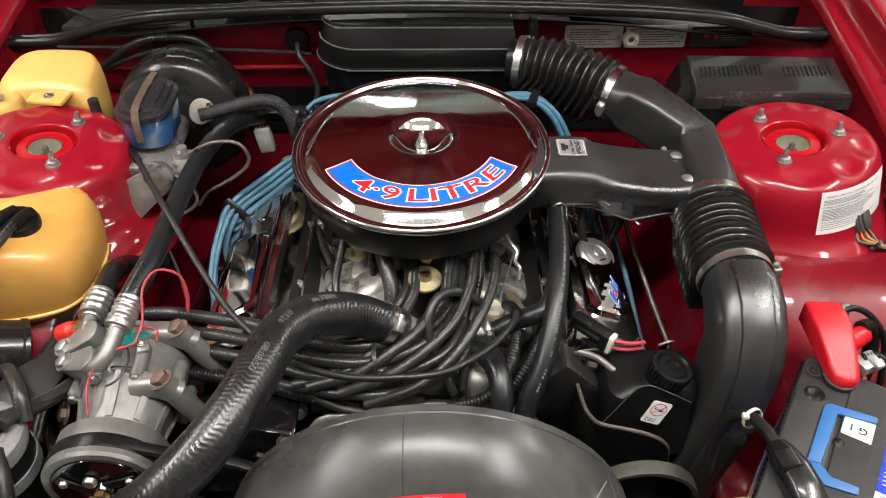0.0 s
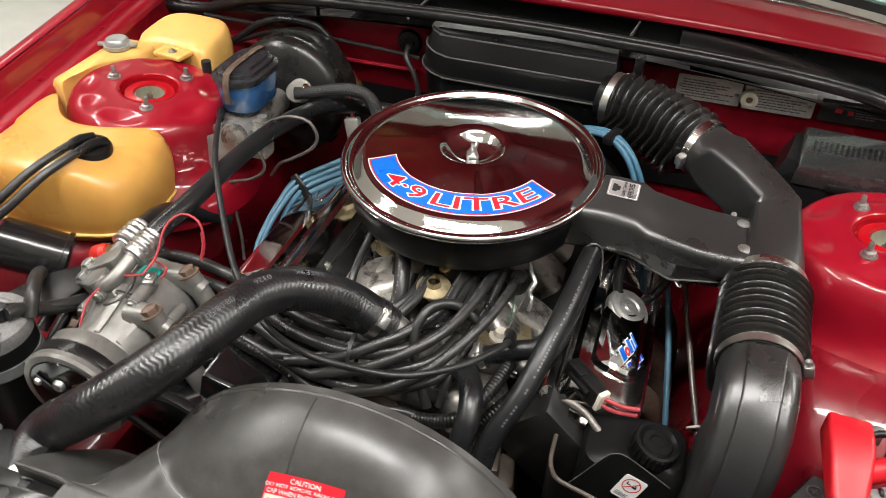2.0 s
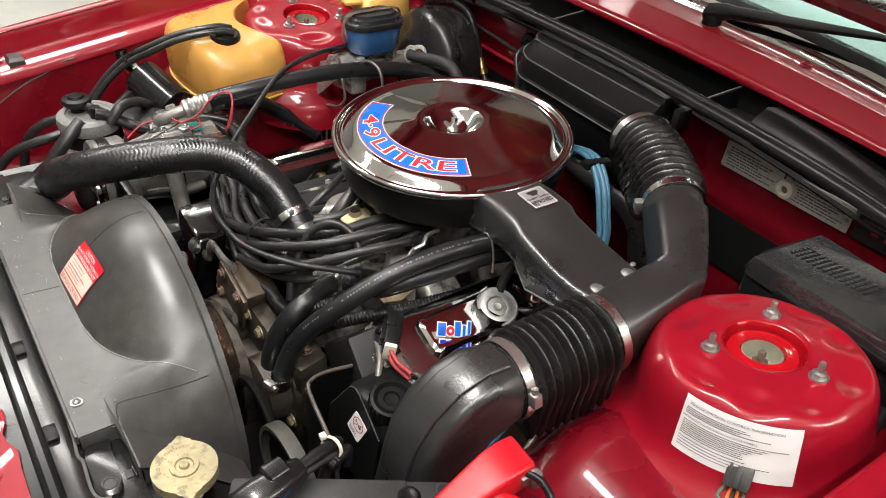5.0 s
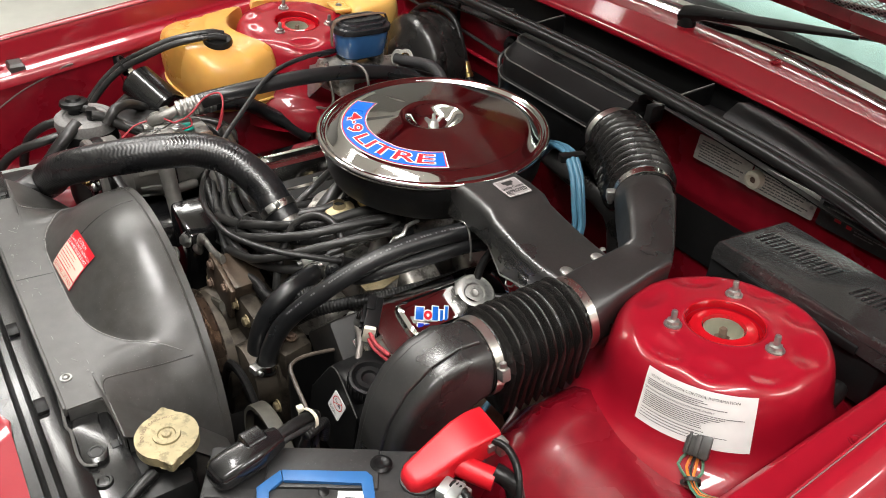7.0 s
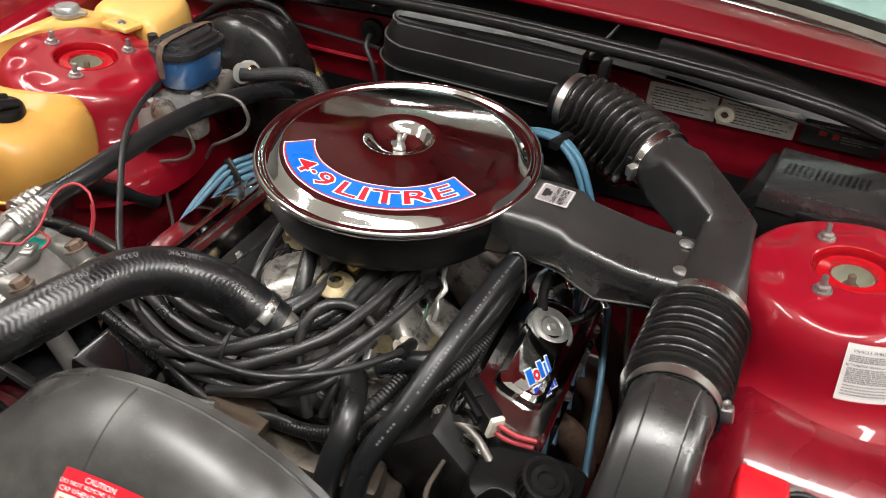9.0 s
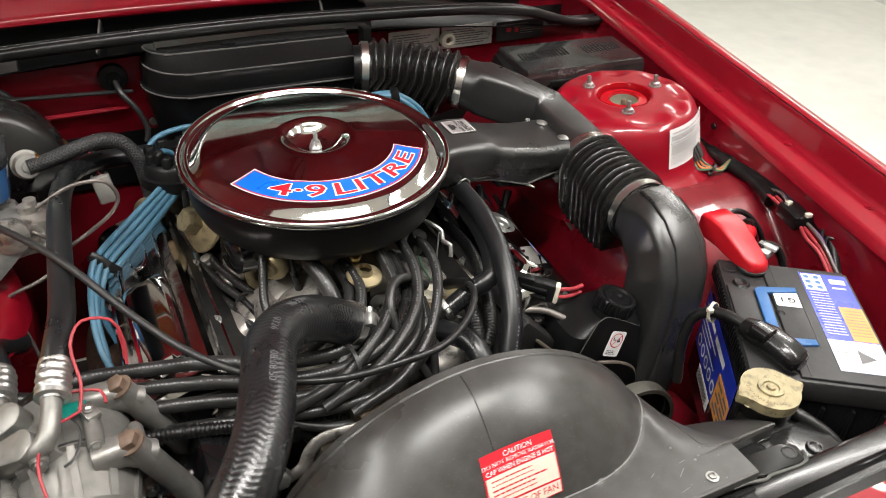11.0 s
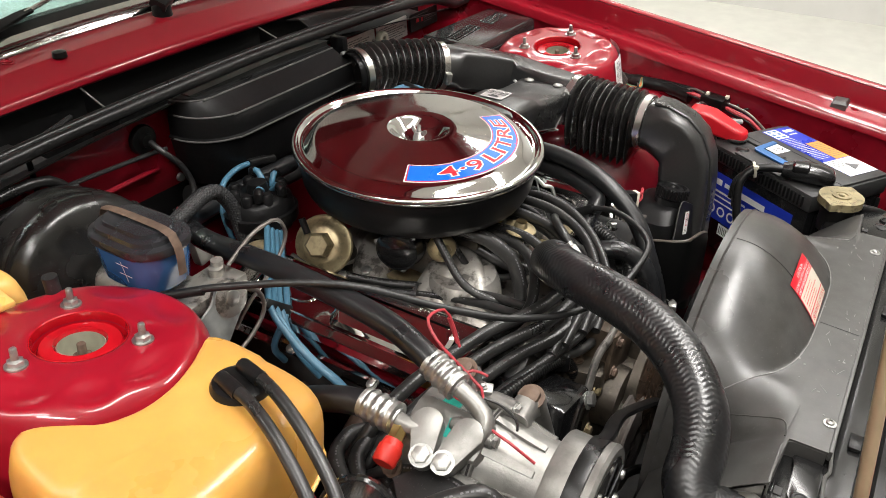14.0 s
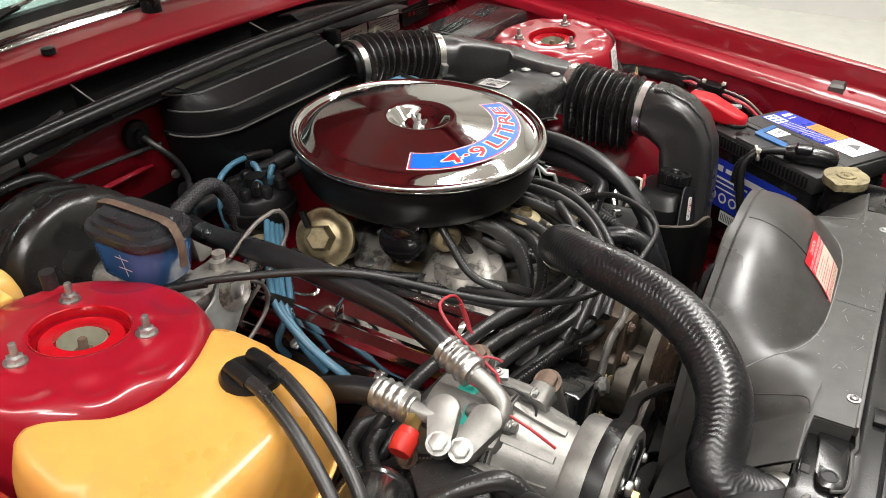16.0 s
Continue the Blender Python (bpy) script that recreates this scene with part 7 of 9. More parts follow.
def hose(label, pts, r, mat, n=16, step=0.006, category="hose", group="", name="hose", marks=None):
    h = thing(name, pts[0], label, category, group)
    part("hose", tube(pts, r, n, step), mat, h, "")
    if marks:
        seed, side, size = marks
        P = glide(pts, 0.004)
        rnd = random.Random(seed)
        bm = bmesh.new()
        k = int(len(P) * 0.12)
        while k < len(P) * 0.75:
            a, b = P[k], P[min(k + 1, len(P) - 1)]
            t = (b - a).normalized()
            sd = Vector(side)
            u = (sd - t * sd.dot(t)).normalized()
            w = t.cross(u)
            if rnd.random() < 0.72:
                q = a + u * (r + 0.0004)
                bm.faces.new([bm.verts.new(q + t * x + w * y) for x, y in ((0, -size), (0.0028, -size), (0.0028, size), (0, size))])
            k += 1
        part("printing", bm, INK_GREY, h, "faint printed marks")
    return h


def hose_words(h, r, side, items, size):
    """Printed characters along a hose; items of (words, distance from its start)."""
    P = glide(UPPER, 0.004)
    run = [0.0]
    for p, q in zip(P[:-1], P[1:]):
        run.append(run[-1] + (q - p).length)

    def on(s, y):
        k = max(i for i in range(len(run) - 1) if run[i] <= max(s, 0))
        f = (s - run[k]) / (run[k + 1] - run[k])
        c, t = P[k].lerp(P[k + 1], f), (P[k + 1] - P[k]).normalized()
        n = Vector(side)
        n = (n - t * n.dot(t)).normalized()
        w = n.cross(t)
        a = y / r
        return c + (n * math.cos(a) + w * math.sin(a)) * (r + 0.0005)
    for words, start in items:
        part("printing", lettering(words, size, None, align="LEFT", bend=lambda x, y, s0=start: on(s0 + x, y)), INK_GREY, h, "grey printed characters")


UPPER = [(-0.030, 0.657, 0.738), (-0.052, 0.651, 0.757), (-0.076, 0.646, 0.775), (-0.104, 0.630, 0.796), (-0.134, 0.607, 0.811), (-0.157, 0.573, 0.819), (-0.171, 0.530, 0.820), (-0.187, 0.485, 0.816), (-0.206, 0.450, 0.808), (-0.229, 0.422, 0.796), (-0.256, 0.401, 0.780),
         (-0.282, 0.393, 0.761), (-0.304, 0.391, 0.743), (-0.316, 0.380, 0.730), (-0.315, 0.358, 0.722), (-0.305, 0.338, 0.72), (-0.285, 0.32, 0.72)]
upper = hose("thick ribbed black rubber radiator hose", UPPER, 0.0262, HOSE, 40, 0.004, name="radiator_hose")
hose_words(upper, 0.0262, (0.3, 0.15, 1), (("3BEE9K", 0.105), ("0326", 0.165), ("08:08:50", 0.215)), 0.0105)
clamp((-0.046, 0.653, 0.752), (-0.75, -0.2, 0.62), 0.0265, 0.011, upper, 100)
clamp((-0.300, 0.332, 0.72), (0.8, -0.5, 0), 0.0265, 0.010, upper, 100)


def crimp(parent, at, axis, r):
    m = place(at, axis)
    bm = lathe([(0.0, 0.0), (r * 0.72, 0.0), (r * 0.78, 0.002), (r * 1.12, 0.003), (r * 1.12, 0.008)] + [(r * 1.02, 0.009 + 0.0011 * k) for k in range(27)] + [(r * 1.08, 0.0395), (r * 1.06, 0.043), (r * 0.9, 0.044)], 64, Matrix.Identity(4))
    for v in bm.verts:
        if 0.0085 < v.co.z < 0.0385 and math.hypot(v.co.x, v.co.y) > r * 0.9:
            wave = math.sin(math.pi * (v.co.z - 0.009) / 0.0297 * 3) ** 2 * (0.35 + 0.65 * abs(math.cos(4 * math.atan2(v.co.y, v.co.x))))
            v.co.x *= 1 + 0.16 * wave
            v.co.y *= 1 + 0.16 * wave
    bm.transform(m)
    part("crimp_sleeve", bm, ZINC, parent, "crimped plated sleeve")


ac1 = hose("smooth black air conditioning hose crossing the engine", [(-0.352, 0.640, 0.798), (-0.345, 0.667, 0.806), (-0.335, 0.713, 0.814), (-0.330, 0.777, 0.819), (-0.326, 0.844, 0.821), (-0.321, 0.919, 0.818), (-0.312, 0.994, 0.808), (-0.294, 1.052, 0.798), (-0.262, 1.095, 0.785), (-0.21, 1.115, 0.775), (-0.12, 1.125, 0.77), (-0.02, 1.13, 0.765)],
            0.0135, SMOOTH, 20, name="aircon_hose", group="air conditioning hoses")
crimp(ac1, (-0.3565, 0.612, 0.789), Vector((0.006, 0.030, 0.008)), 0.0145)
part("pipe", tube([(-0.3565, 0.618, 0.791), (-0.359, 0.600, 0.785), (-0.364, 0.582, 0.777), (-0.374, 0.574, 0.770), (-0.386, 0.580, 0.762)], 0.0095, 16), ALU_CLEAN, ac1, "bent aluminium pipe")
ac2 = hose("short black air conditioning hose behind the washer tank", [(-0.405, 0.685, 0.768), (-0.407, 0.712, 0.764), (-0.411, 0.735, 0.758), (-0.416, 0.765, 0.745), (-0.425, 0.80, 0.72), (-0.42, 0.84, 0.69), (-0.40, 0.88, 0.66)], 0.0140, SMOOTH, 20, name="aircon_hose", group="air conditioning hoses")
crimp(ac2, (-0.406, 0.652, 0.767), Vector((0.001, 0.030, 0.001)), 0.0150)
part("pipe", tube([(-0.406, 0.656, 0.767), (-0.406, 0.640, 0.766), (-0.402, 0.626, 0.764)], 0.0085, 16), ALU_CLEAN, ac2, "aluminium pipe")
part("service_union", lathe([(0.0085, 0), (0.0085, 0.014), (0, 0.014)], 6, place((-0.411, 0.647, 0.763), (-1, -0.1, -0.42))), BRASS, ac2)
part("service_cap", lathe([(0, 0.025), (0.0105, 0.025), (0.012, 0.023), (0.0125, 0.008), (0.011, 0.006), (0.010, 0), (0, 0)], 20, place((-0.4235, 0.6455, 0.7575), (-1, -0.1, -0.42))), RED_CAP, ac2, "red plastic service cap")

heat1 = hose("glossy black heater hose curving down at the front", [(0.196, 0.872, 0.783), (0.187, 0.827, 0.792), (0.180, 0.745, 0.793), (0.169, 0.672, 0.774), (0.152, 0.612, 0.735), (0.130, 0.577, 0.690), (0.123, 0.558, 0.650), (0.123, 0.548, 0.61)], 0.0130, SMOOTH, 20, name="heater_hose", group="heater hoses", marks=(3, (0.4, -0.3, 0.9), 0.0012))
heat2 = hose("glossy black heater hose curving down at the front", [(0.205, 0.880, 0.768), (0.190, 0.828, 0.770), (0.180, 0.740, 0.765), (0.160, 0.680, 0.752), (0.125, 0.675, 0.735), (0.085, 0.668, 0.716)], 0.0125, SMOOTH, 20, name="heater_hose", group="heater hoses")
heat3 = hose("glossy black elbow hose curving down at the front", [(0.060, 0.655, 0.702), (0.075, 0.645, 0.709), (0.092, 0.612, 0.715), (0.098, 0.582, 0.702), (0.094, 0.562, 0.672), (0.090, 0.552, 0.635), (0.090, 0.548, 0.60)], 0.0145, SMOOTH, 20, name="heater_hose", group="heater hoses")
clamp((0.066, 0.652, 0.705), (0.6, -0.3, 0.35), 0.0150, 0.009, heat3, 60)
clamp((0.090, 0.670, 0.717), (0.9, 0.1, 0.4), 0.0132, 0.009, heat2, 60)
clamp((0.123, 0.548, 0.622), (0, 0.1, 1), 0.0135, 0.010, heat1, 240)
part("wire_hook", tube([(0.178, 0.835, 0.760), (0.176, 0.826, 0.79), (0.184, 0.822, 0.808), (0.197, 0.824, 0.806), (0.202, 0.828, 0.78), (0.203, 0.83, 0.75)], 0.0014, 8), ZINC, heat1, "bent wire hook")

# bundle of small hoses swinging across the engine's front
for k, (pts, r) in enumerate((
        ([(-0.44, 0.72, 0.66), (-0.38, 0.700, 0.720), (-0.335, 0.690, 0.738), (-0.29, 0.680, 0.742), (-0.208, 0.662, 0.742), (-0.141, 0.636, 0.740), (-0.075, 0.628, 0.738), (-0.018, 0.648, 0.740), (0.028, 0.692, 0.748), (0.042, 0.745, 0.752), (0.045, 0.79, 0.75)], 0.0082),
        ([(-0.45, 0.71, 0.645), (-0.38, 0.685, 0.705), (-0.29, 0.665, 0.727), (-0.208, 0.646, 0.727), (-0.141, 0.620, 0.727), (-0.070, 0.612, 0.727), (-0.010, 0.630, 0.730), (0.034, 0.670, 0.738), (0.052, 0.715, 0.745), (0.054, 0.77, 0.75)], 0.0080),
        ([(-0.43, 0.69, 0.64), (-0.36, 0.662, 0.70), (-0.28, 0.645, 0.714), (-0.20, 0.628, 0.713), (-0.135, 0.604, 0.712), (-0.065, 0.598, 0.714), (-0.005, 0.612, 0.716), (0.036, 0.640, 0.722), (0.056, 0.68, 0.73)], 0.0078),
        ([(-0.42, 0.68, 0.61), (-0.34, 0.652, 0.672), (-0.24, 0.622, 0.694), (-0.16, 0.600, 0.697), (-0.09, 0.588, 0.695), (-0.02, 0.592, 0.696), (0.04, 0.622, 0.705), (0.062, 0.66, 0.715), (0.070, 0.70, 0.722)], 0.0066),
        ([(-0.24, 0.70, 0.71), (-0.17, 0.66, 0.718), (-0.11, 0.655, 0.722), (-0.05, 0.68, 0.735), (-0.02, 0.72, 0.745), (-0.018, 0.78, 0.75)], 0.0072))):
    b = hose("black rubber small-bore hose bundled across the engine", pts, r, DUSTY_RUBBER, 14, 0.008, group="bundled hoses", marks=(20 + k, (0, -0.5, 0.9), 0.0009))
    if k == 1:
        cable_tie((-0.058, 0.612, 0.727), (1, 0.1, 0), 0.024, b)
for k, (pts, r) in enumerate((
        ([(-0.020, 0.810, 0.757), (-0.012, 0.778, 0.756), (-0.008, 0.735, 0.757), (-0.012, 0.700, 0.753), (-0.035, 0.655, 0.742), (-0.062, 0.625, 0.730), (-0.10, 0.602, 0.715), (-0.16, 0.600, 0.700)], 0.0068),
        ([(0.050, 0.810, 0.757), (0.038, 0.775, 0.761), (0.034, 0.735, 0.763), (0.028, 0.694, 0.758), (0.0, 0.650, 0.750), (-0.035, 0.619, 0.740), (-0.08, 0.597, 0.724), (-0.14, 0.592, 0.705)], 0.0070),
        ([(0.075, 0.800, 0.757), (0.070, 0.760, 0.766), (0.062, 0.705, 0.766), (0.042, 0.655, 0.756), (0.006, 0.618, 0.742), (-0.04, 0.594, 0.724), (-0.10, 0.585, 0.702)], 0.0068),
        ([(0.100, 0.790, 0.755), (0.098, 0.740, 0.763), (0.086, 0.690, 0.759), (0.062, 0.645, 0.744), (0.030, 0.610, 0.724), (-0.01, 0.588, 0.706), (-0.07, 0.578, 0.688)], 0.0064),
        ([(-0.060, 0.790, 0.768), (-0.048, 0.755, 0.758), (-0.040, 0.722, 0.735), (-0.046, 0.700, 0.700), (-0.060, 0.69, 0.67)], 0.0105),
        ([(-0.100, 0.815, 0.790), (-0.110, 0.785, 0.760), (-0.118, 0.750, 0.726), (-0.108, 0.712, 0.708), (-0.085, 0.68, 0.700)], 0.0056))):
    hose("black small-bore hose sweeping out from under the air cleaner", pts, r, DUSTY_RUBBER, 14, 0.008, group="bundled hoses", marks=(60 + k, (-0.3, -0.4, 0.9), 0.0009))
loop = hose("thin black hose looping over the bundled hoses", [(0.075, 0.70, 0.742), (0.045, 0.697, 0.765), (0.020, 0.680, 0.770), (0.008, 0.655, 0.755), (0.012, 0.635, 0.73), (0.028, 0.615, 0.70), (0.040, 0.605, 0.675)], 0.0062, DUSTY_RUBBER, 12, group="bundled hoses")
hose("thin black hose rising to the carburettor", [(0.080, 0.79, 0.755), (0.077, 0.74, 0.742), (0.062, 0.68, 0.725), (0.056, 0.635, 0.70), (0.052, 0.615, 0.67)], 0.0055, DUSTY_RUBBER, 12, group="vacuum hoses", marks=(31, (0, -0.5, 0.9), 0.0008))
hose("thin black vacuum hose beside the carburettor", [(-0.072, 0.802, 0.765), (-0.070, 0.785, 0.735), (-0.062, 0.765, 0.708), (-0.045, 0.735, 0.70), (-0.02, 0.71, 0.70)], 0.0050, DUSTY_RUBBER, 12, group="vacuum hoses")
hose("black bypass hose at the thermostat", [(-0.030, 0.80, 0.735), (-0.032, 0.765, 0.725), (-0.022, 0.725, 0.71), (-0.002, 0.69, 0.70)], 0.0095, DUSTY_RUBBER, 14, group="vacuum hoses")
hose("thin black hose drooping in front of the manifold", [(-0.145, 0.595, 0.69), (-0.10, 0.585, 0.672), (-0.05, 0.580, 0.668), (0.01, 0.590, 0.672), (0.05, 0.588, 0.668), (0.065, 0.590, 0.645)], 0.0060, DUSTY_RUBBER, 12, group="vacuum hoses")
for k, (dx, dz) in enumerate(((0, 0), (0.016, 0.004), (-0.012, -0.010))):
    b = hose("black braided vacuum hose along the chrome rocker cover", [(-0.176 + dx, 1.00, 0.715 + dz), (-0.166 + dx, 0.93, 0.692 + dz), (-0.148 + dx, 0.87, 0.688 + dz), (-0.130 + dx, 0.82, 0.690 + dz), (-0.120 + dx, 0.76, 0.698 + dz), (-0.118 + dx, 0.71, 0.706 + dz), (-0.122 + dx, 0.66, 0.712 + dz)], 0.0058, DUSTY_RUBBER, 12, group="vacuum hoses", marks=(40 + k, (-0.5, 0, 0.9), 0.0008))
    if k == 0:
        cable_tie((-0.128, 0.815, 0.689), (0.25, -1, 0.1), 0.016, b)

# split corrugated looms


def loom(label, pts, r):
    h = thing("corrugated_loom", pts[0], label, "cable sleeve", "corrugated looms")
    part("sleeve", tube(pts, r, 14, 0.0012, radius=lambda s, n: r - 0.0013 * (0.5 + 0.5 * math.cos(2 * math.pi * s / 0.0046))), RUBBER, h, "", 70)
    return h


loom("black corrugated wiring loom beside the rocker cover", [(0.205, 0.905, 0.705), (0.190, 0.850, 0.713), (0.187, 0.790, 0.716), (0.172, 0.724, 0.711), (0.150, 0.660, 0.704), (0.128, 0.625, 0.69), (0.10, 0.60, 0.66)], 0.0095)
loom("black corrugated wiring loom across the timing cover", [(-0.115, 0.600, 0.672), (-0.07, 0.594, 0.664), (-0.01, 0.592, 0.664), (0.045, 0.588, 0.672), (0.085, 0.590, 0.69), (0.11, 0.62, 0.71), (0.125, 0.67, 0.72)], 0.0092)
loom("black corrugated wiring loom below the bundled hoses", [(-0.40, 0.67, 0.64), (-0.30, 0.63, 0.69), (-0.20, 0.605, 0.695), (-0.14, 0.595, 0.68), (-0.115, 0.59, 0.655), (-0.10, 0.585, 0.62)], 0.0080)
loom("black corrugated wiring loom dropping past the steering reservoir", [(0.214, 0.685, 0.715), (0.215, 0.665, 0.69), (0.217, 0.652, 0.65), (0.218, 0.645, 0.60), (0.218, 0.64, 0.56)], 0.0085)
conn = thing("wiring_connector", (-0.118, 0.602, 0.66), "black plastic wiring connector on the loom", "connector")
part("shell", box((0.035, 0.026, 0.026), Matrix.Translation((-0.125, 0.601, 0.674)) @ Matrix.Rotation(0.4, 4, "Z"), 0.004), BLACK, conn)
conn2 = thing("wiring_connector", (0.209, 0.667, 0.728), "black plastic wiring connector with two red wires", "connector")
q = plane_of((0.2165, 0.6625, 0.7260), (0.77, -0.63, -0.10), (0.15, 0.05, 0.95))
part("shell", join(box((0.056, 0.026, 0.020), q, 0.003), box((0.026, 0.030, 0.012), q @ Matrix.Translation((-0.014, 0, 0.005)), 0.002), box((0.034, 0.005, 0.006), q @ Matrix.Translation((0, 0.004, 0.012)), 0.001), box((0.034, 0.004, 0.006), q @ Matrix.Translation((0, -0.006, 0.012)), 0.001)), BLACK, conn2)
part("lock", box((0.007, 0.026, 0.016), q @ Matrix.Translation((0.030, 0, 0)), 0.002), NYLON, conn2, "grey plastic lock")
for dx in (-0.005, 0.005):
    part("red_wire", tube([q @ Vector((0.030, dx, 0)), q @ Vector((0.040, dx * 1.2, -0.005)), q @ Vector((0.050, dx, -0.013)), q @ Vector((0.062, dx, -0.030))], 0.0027, 8), WIRE_RED, conn2)
part("grey_wire", tube([(0.185, 0.655, 0.700), (0.205, 0.648, 0.702), (0.225, 0.640, 0.70), (0.245, 0.625, 0.692), (0.262, 0.62, 0.685)], 0.0045, 10), STEEL_TUBE, conn2)
part("lug", hexbolt((0.178, 0.655, 0.698), (-0.6, -0.6, 0.3), 0.008, 0.010), ZINC, conn2)

# ---- power steering reservoir and its guard ----


def steering_reservoir():
    p = thing("steering_fluid_reservoir", (0.29, 0.61, 0.60), "black power steering reservoir with a ribbed screw cap", "reservoir")
    def ring(z, w, l, rad, dx=0.0):
        return [(0.286 + dx + x, 0.620 + y, z) for x, y in rounded(w, l, rad, 5)]
    part("tank", loft([ring(0.60, 0.118, 0.084, 0.02), ring(0.672, 0.120, 0.086, 0.02, 0.002), ring(0.690, 0.112, 0.080, 0.02, 0.004), ring(0.700, 0.086, 0.066, 0.02, 0.012), ring(0.703, 0.066, 0.056, 0.02, 0.015)]), BLACK, p, "", 30)
    m = place((0.3020, 0.6055, 0.692), (0.20, -0.06, 1))
    part("neck", lathe([(0.027, -0.006), (0.0255, 0), (0.0245, 0.016), (0.020, 0.018)], 32, m), BLACK, p)
    bm = lathe([(0, 0.030), (0.008, 0.031), (0.010, 0.034), (0.016, 0.034), (0.018, 0.031), (0.0215, 0.0355), (0.025, 0.035), (0.0268, 0.032), (0.0268, 0.018), (0.022, 0.017)], 112, Matrix.Identity(4))
    for v in bm.verts:
        if math.hypot(v.co.x, v.co.y) > 0.0255 and math.cos(28 * math.atan2(v.co.y, v.co.x)) < 0:
            v.co.x, v.co.y = v.co.x * 0.94, v.co.y * 0.94
    bm.transform(m)
    part("cap", bm, BLACK, p, "ribbed black screw cap", 20)
    q = plane_of((0.2894, 0.5695, 0.6775), (0.92, 0.0, -0.37), (0.366, 0.12, 0.925))
    s = part("warning_sticker", slab(rounded(0.0268, 0.037, 0.003, 3), 0, 0.0005, 0, q), WHITE, p, "white sticker with a red prohibition ring")
    at = q @ Matrix.Translation((0.0, 0.0055, 0))
    ringp = join(lathe([(0.0094, 0.0009), (0.0106, 0.0009)], 32, at), bars([(-0.0095, 0.0095, 0, 0.0011)], at @ Matrix.Translation((0, 0, 0.0010)) @ Matrix.Rotation(radians(48), 4, "Z")))
    part("ring_mark", ringp, LABEL_RED).parent = s
    part("hook_mark", bars([(-0.0065, -0.001, 0.0005, 0.0012), (-0.0065, -0.0052, 0.002, 0.004), (0.001, 0.0065, -0.001, 0.0030), (0.003, 0.0055, 0.002, 0.0016)], at @ Matrix.Translation((0, 0, 0.0008))), INK).parent = s
    part("small_print", bars(small_print(-0.010, 0.010, -0.009, -0.016, 3, 12, 0.0011), q @ Matrix.Translation((0, 0, 0.0008))), INK_GREY).parent = s
    # upright plate that carries the sticker
    top = [(0.2235, 0.6550), (0.240, 0.682), (0.256, 0.7090), (0.2625, 0.7170), (0.2705, 0.7205), (0.280, 0.7190), (0.305, 0.7060), (0.3310, 0.6910)]
    lean = lambda x, z, d: (x, 0.5705 + 0.12 * (z - 0.678) + d, z)
    outline = top + [(0.336, 0.60), (0.2235, 0.60)]
    pl = part("plate", loft([[lean(x, z, d) for x, z in outline] for d in (0.0032, 0.0008)]), SATIN, p, "black upright steel plate")
    part("plate_edge", tube([lean(x, z, 0.0016) for x, z in top], 0.0007, 6), EDGE_HIGHLIGHT).parent = pl
    g = thing("pulley_guard", (0.22, 0.60, 0.58), "open black sheet metal guard beside the steering pump", "guard")
    rim_line = [(0.2000, 0.672, 0.655), (0.1980, 0.640, 0.670), (0.1985, 0.600, 0.681), (0.2000, 0.570, 0.6875), (0.2060, 0.552, 0.6900), (0.2160, 0.5435, 0.6900), (0.2450, 0.538, 0.6875), (0.2700, 0.536, 0.680), (0.2900, 0.535, 0.668), (0.3010, 0.535, 0.650), (0.3040, 0.535, 0.620)]
    P = glide(rim_line, 0.01)
    part("wall", sheet([[(v.x, v.y, v.z - d) for v in P] for d in (0.0, 0.04, 0.08, 0.12)], 0.003), SATIN, g)
    part("rim", tube(rim_line, 0.0026, 8), RIM_BROWN, g, "pale brown worn edge")
    b = thing("drive_belt", (0.27, 0.497, 0.62), "dusty olive drive belt round the steering pump pulley", "belt")
    part("belt", lathe([(0.064, 0.013), (0.0695, 0.013), (0.0700, 0.011), (0.0700, -0.003), (0.0695, -0.005), (0.064, -0.005)], 56, place((0.264, 0.497, 0.607), (0, -1, 0))), BELT, b)
    part("pulley", lathe([(0.0645, -0.003), (0.060, 0.002), (0.055, 0.006), (0.030, 0.004), (0.012, 0.010), (0, 0.010)], 40, place((0.264, 0.497, 0.607), (0, -1, 0))), SATIN, b)
    return p


steering_reservoir()

# ---- yellow washer and coolant tanks ----


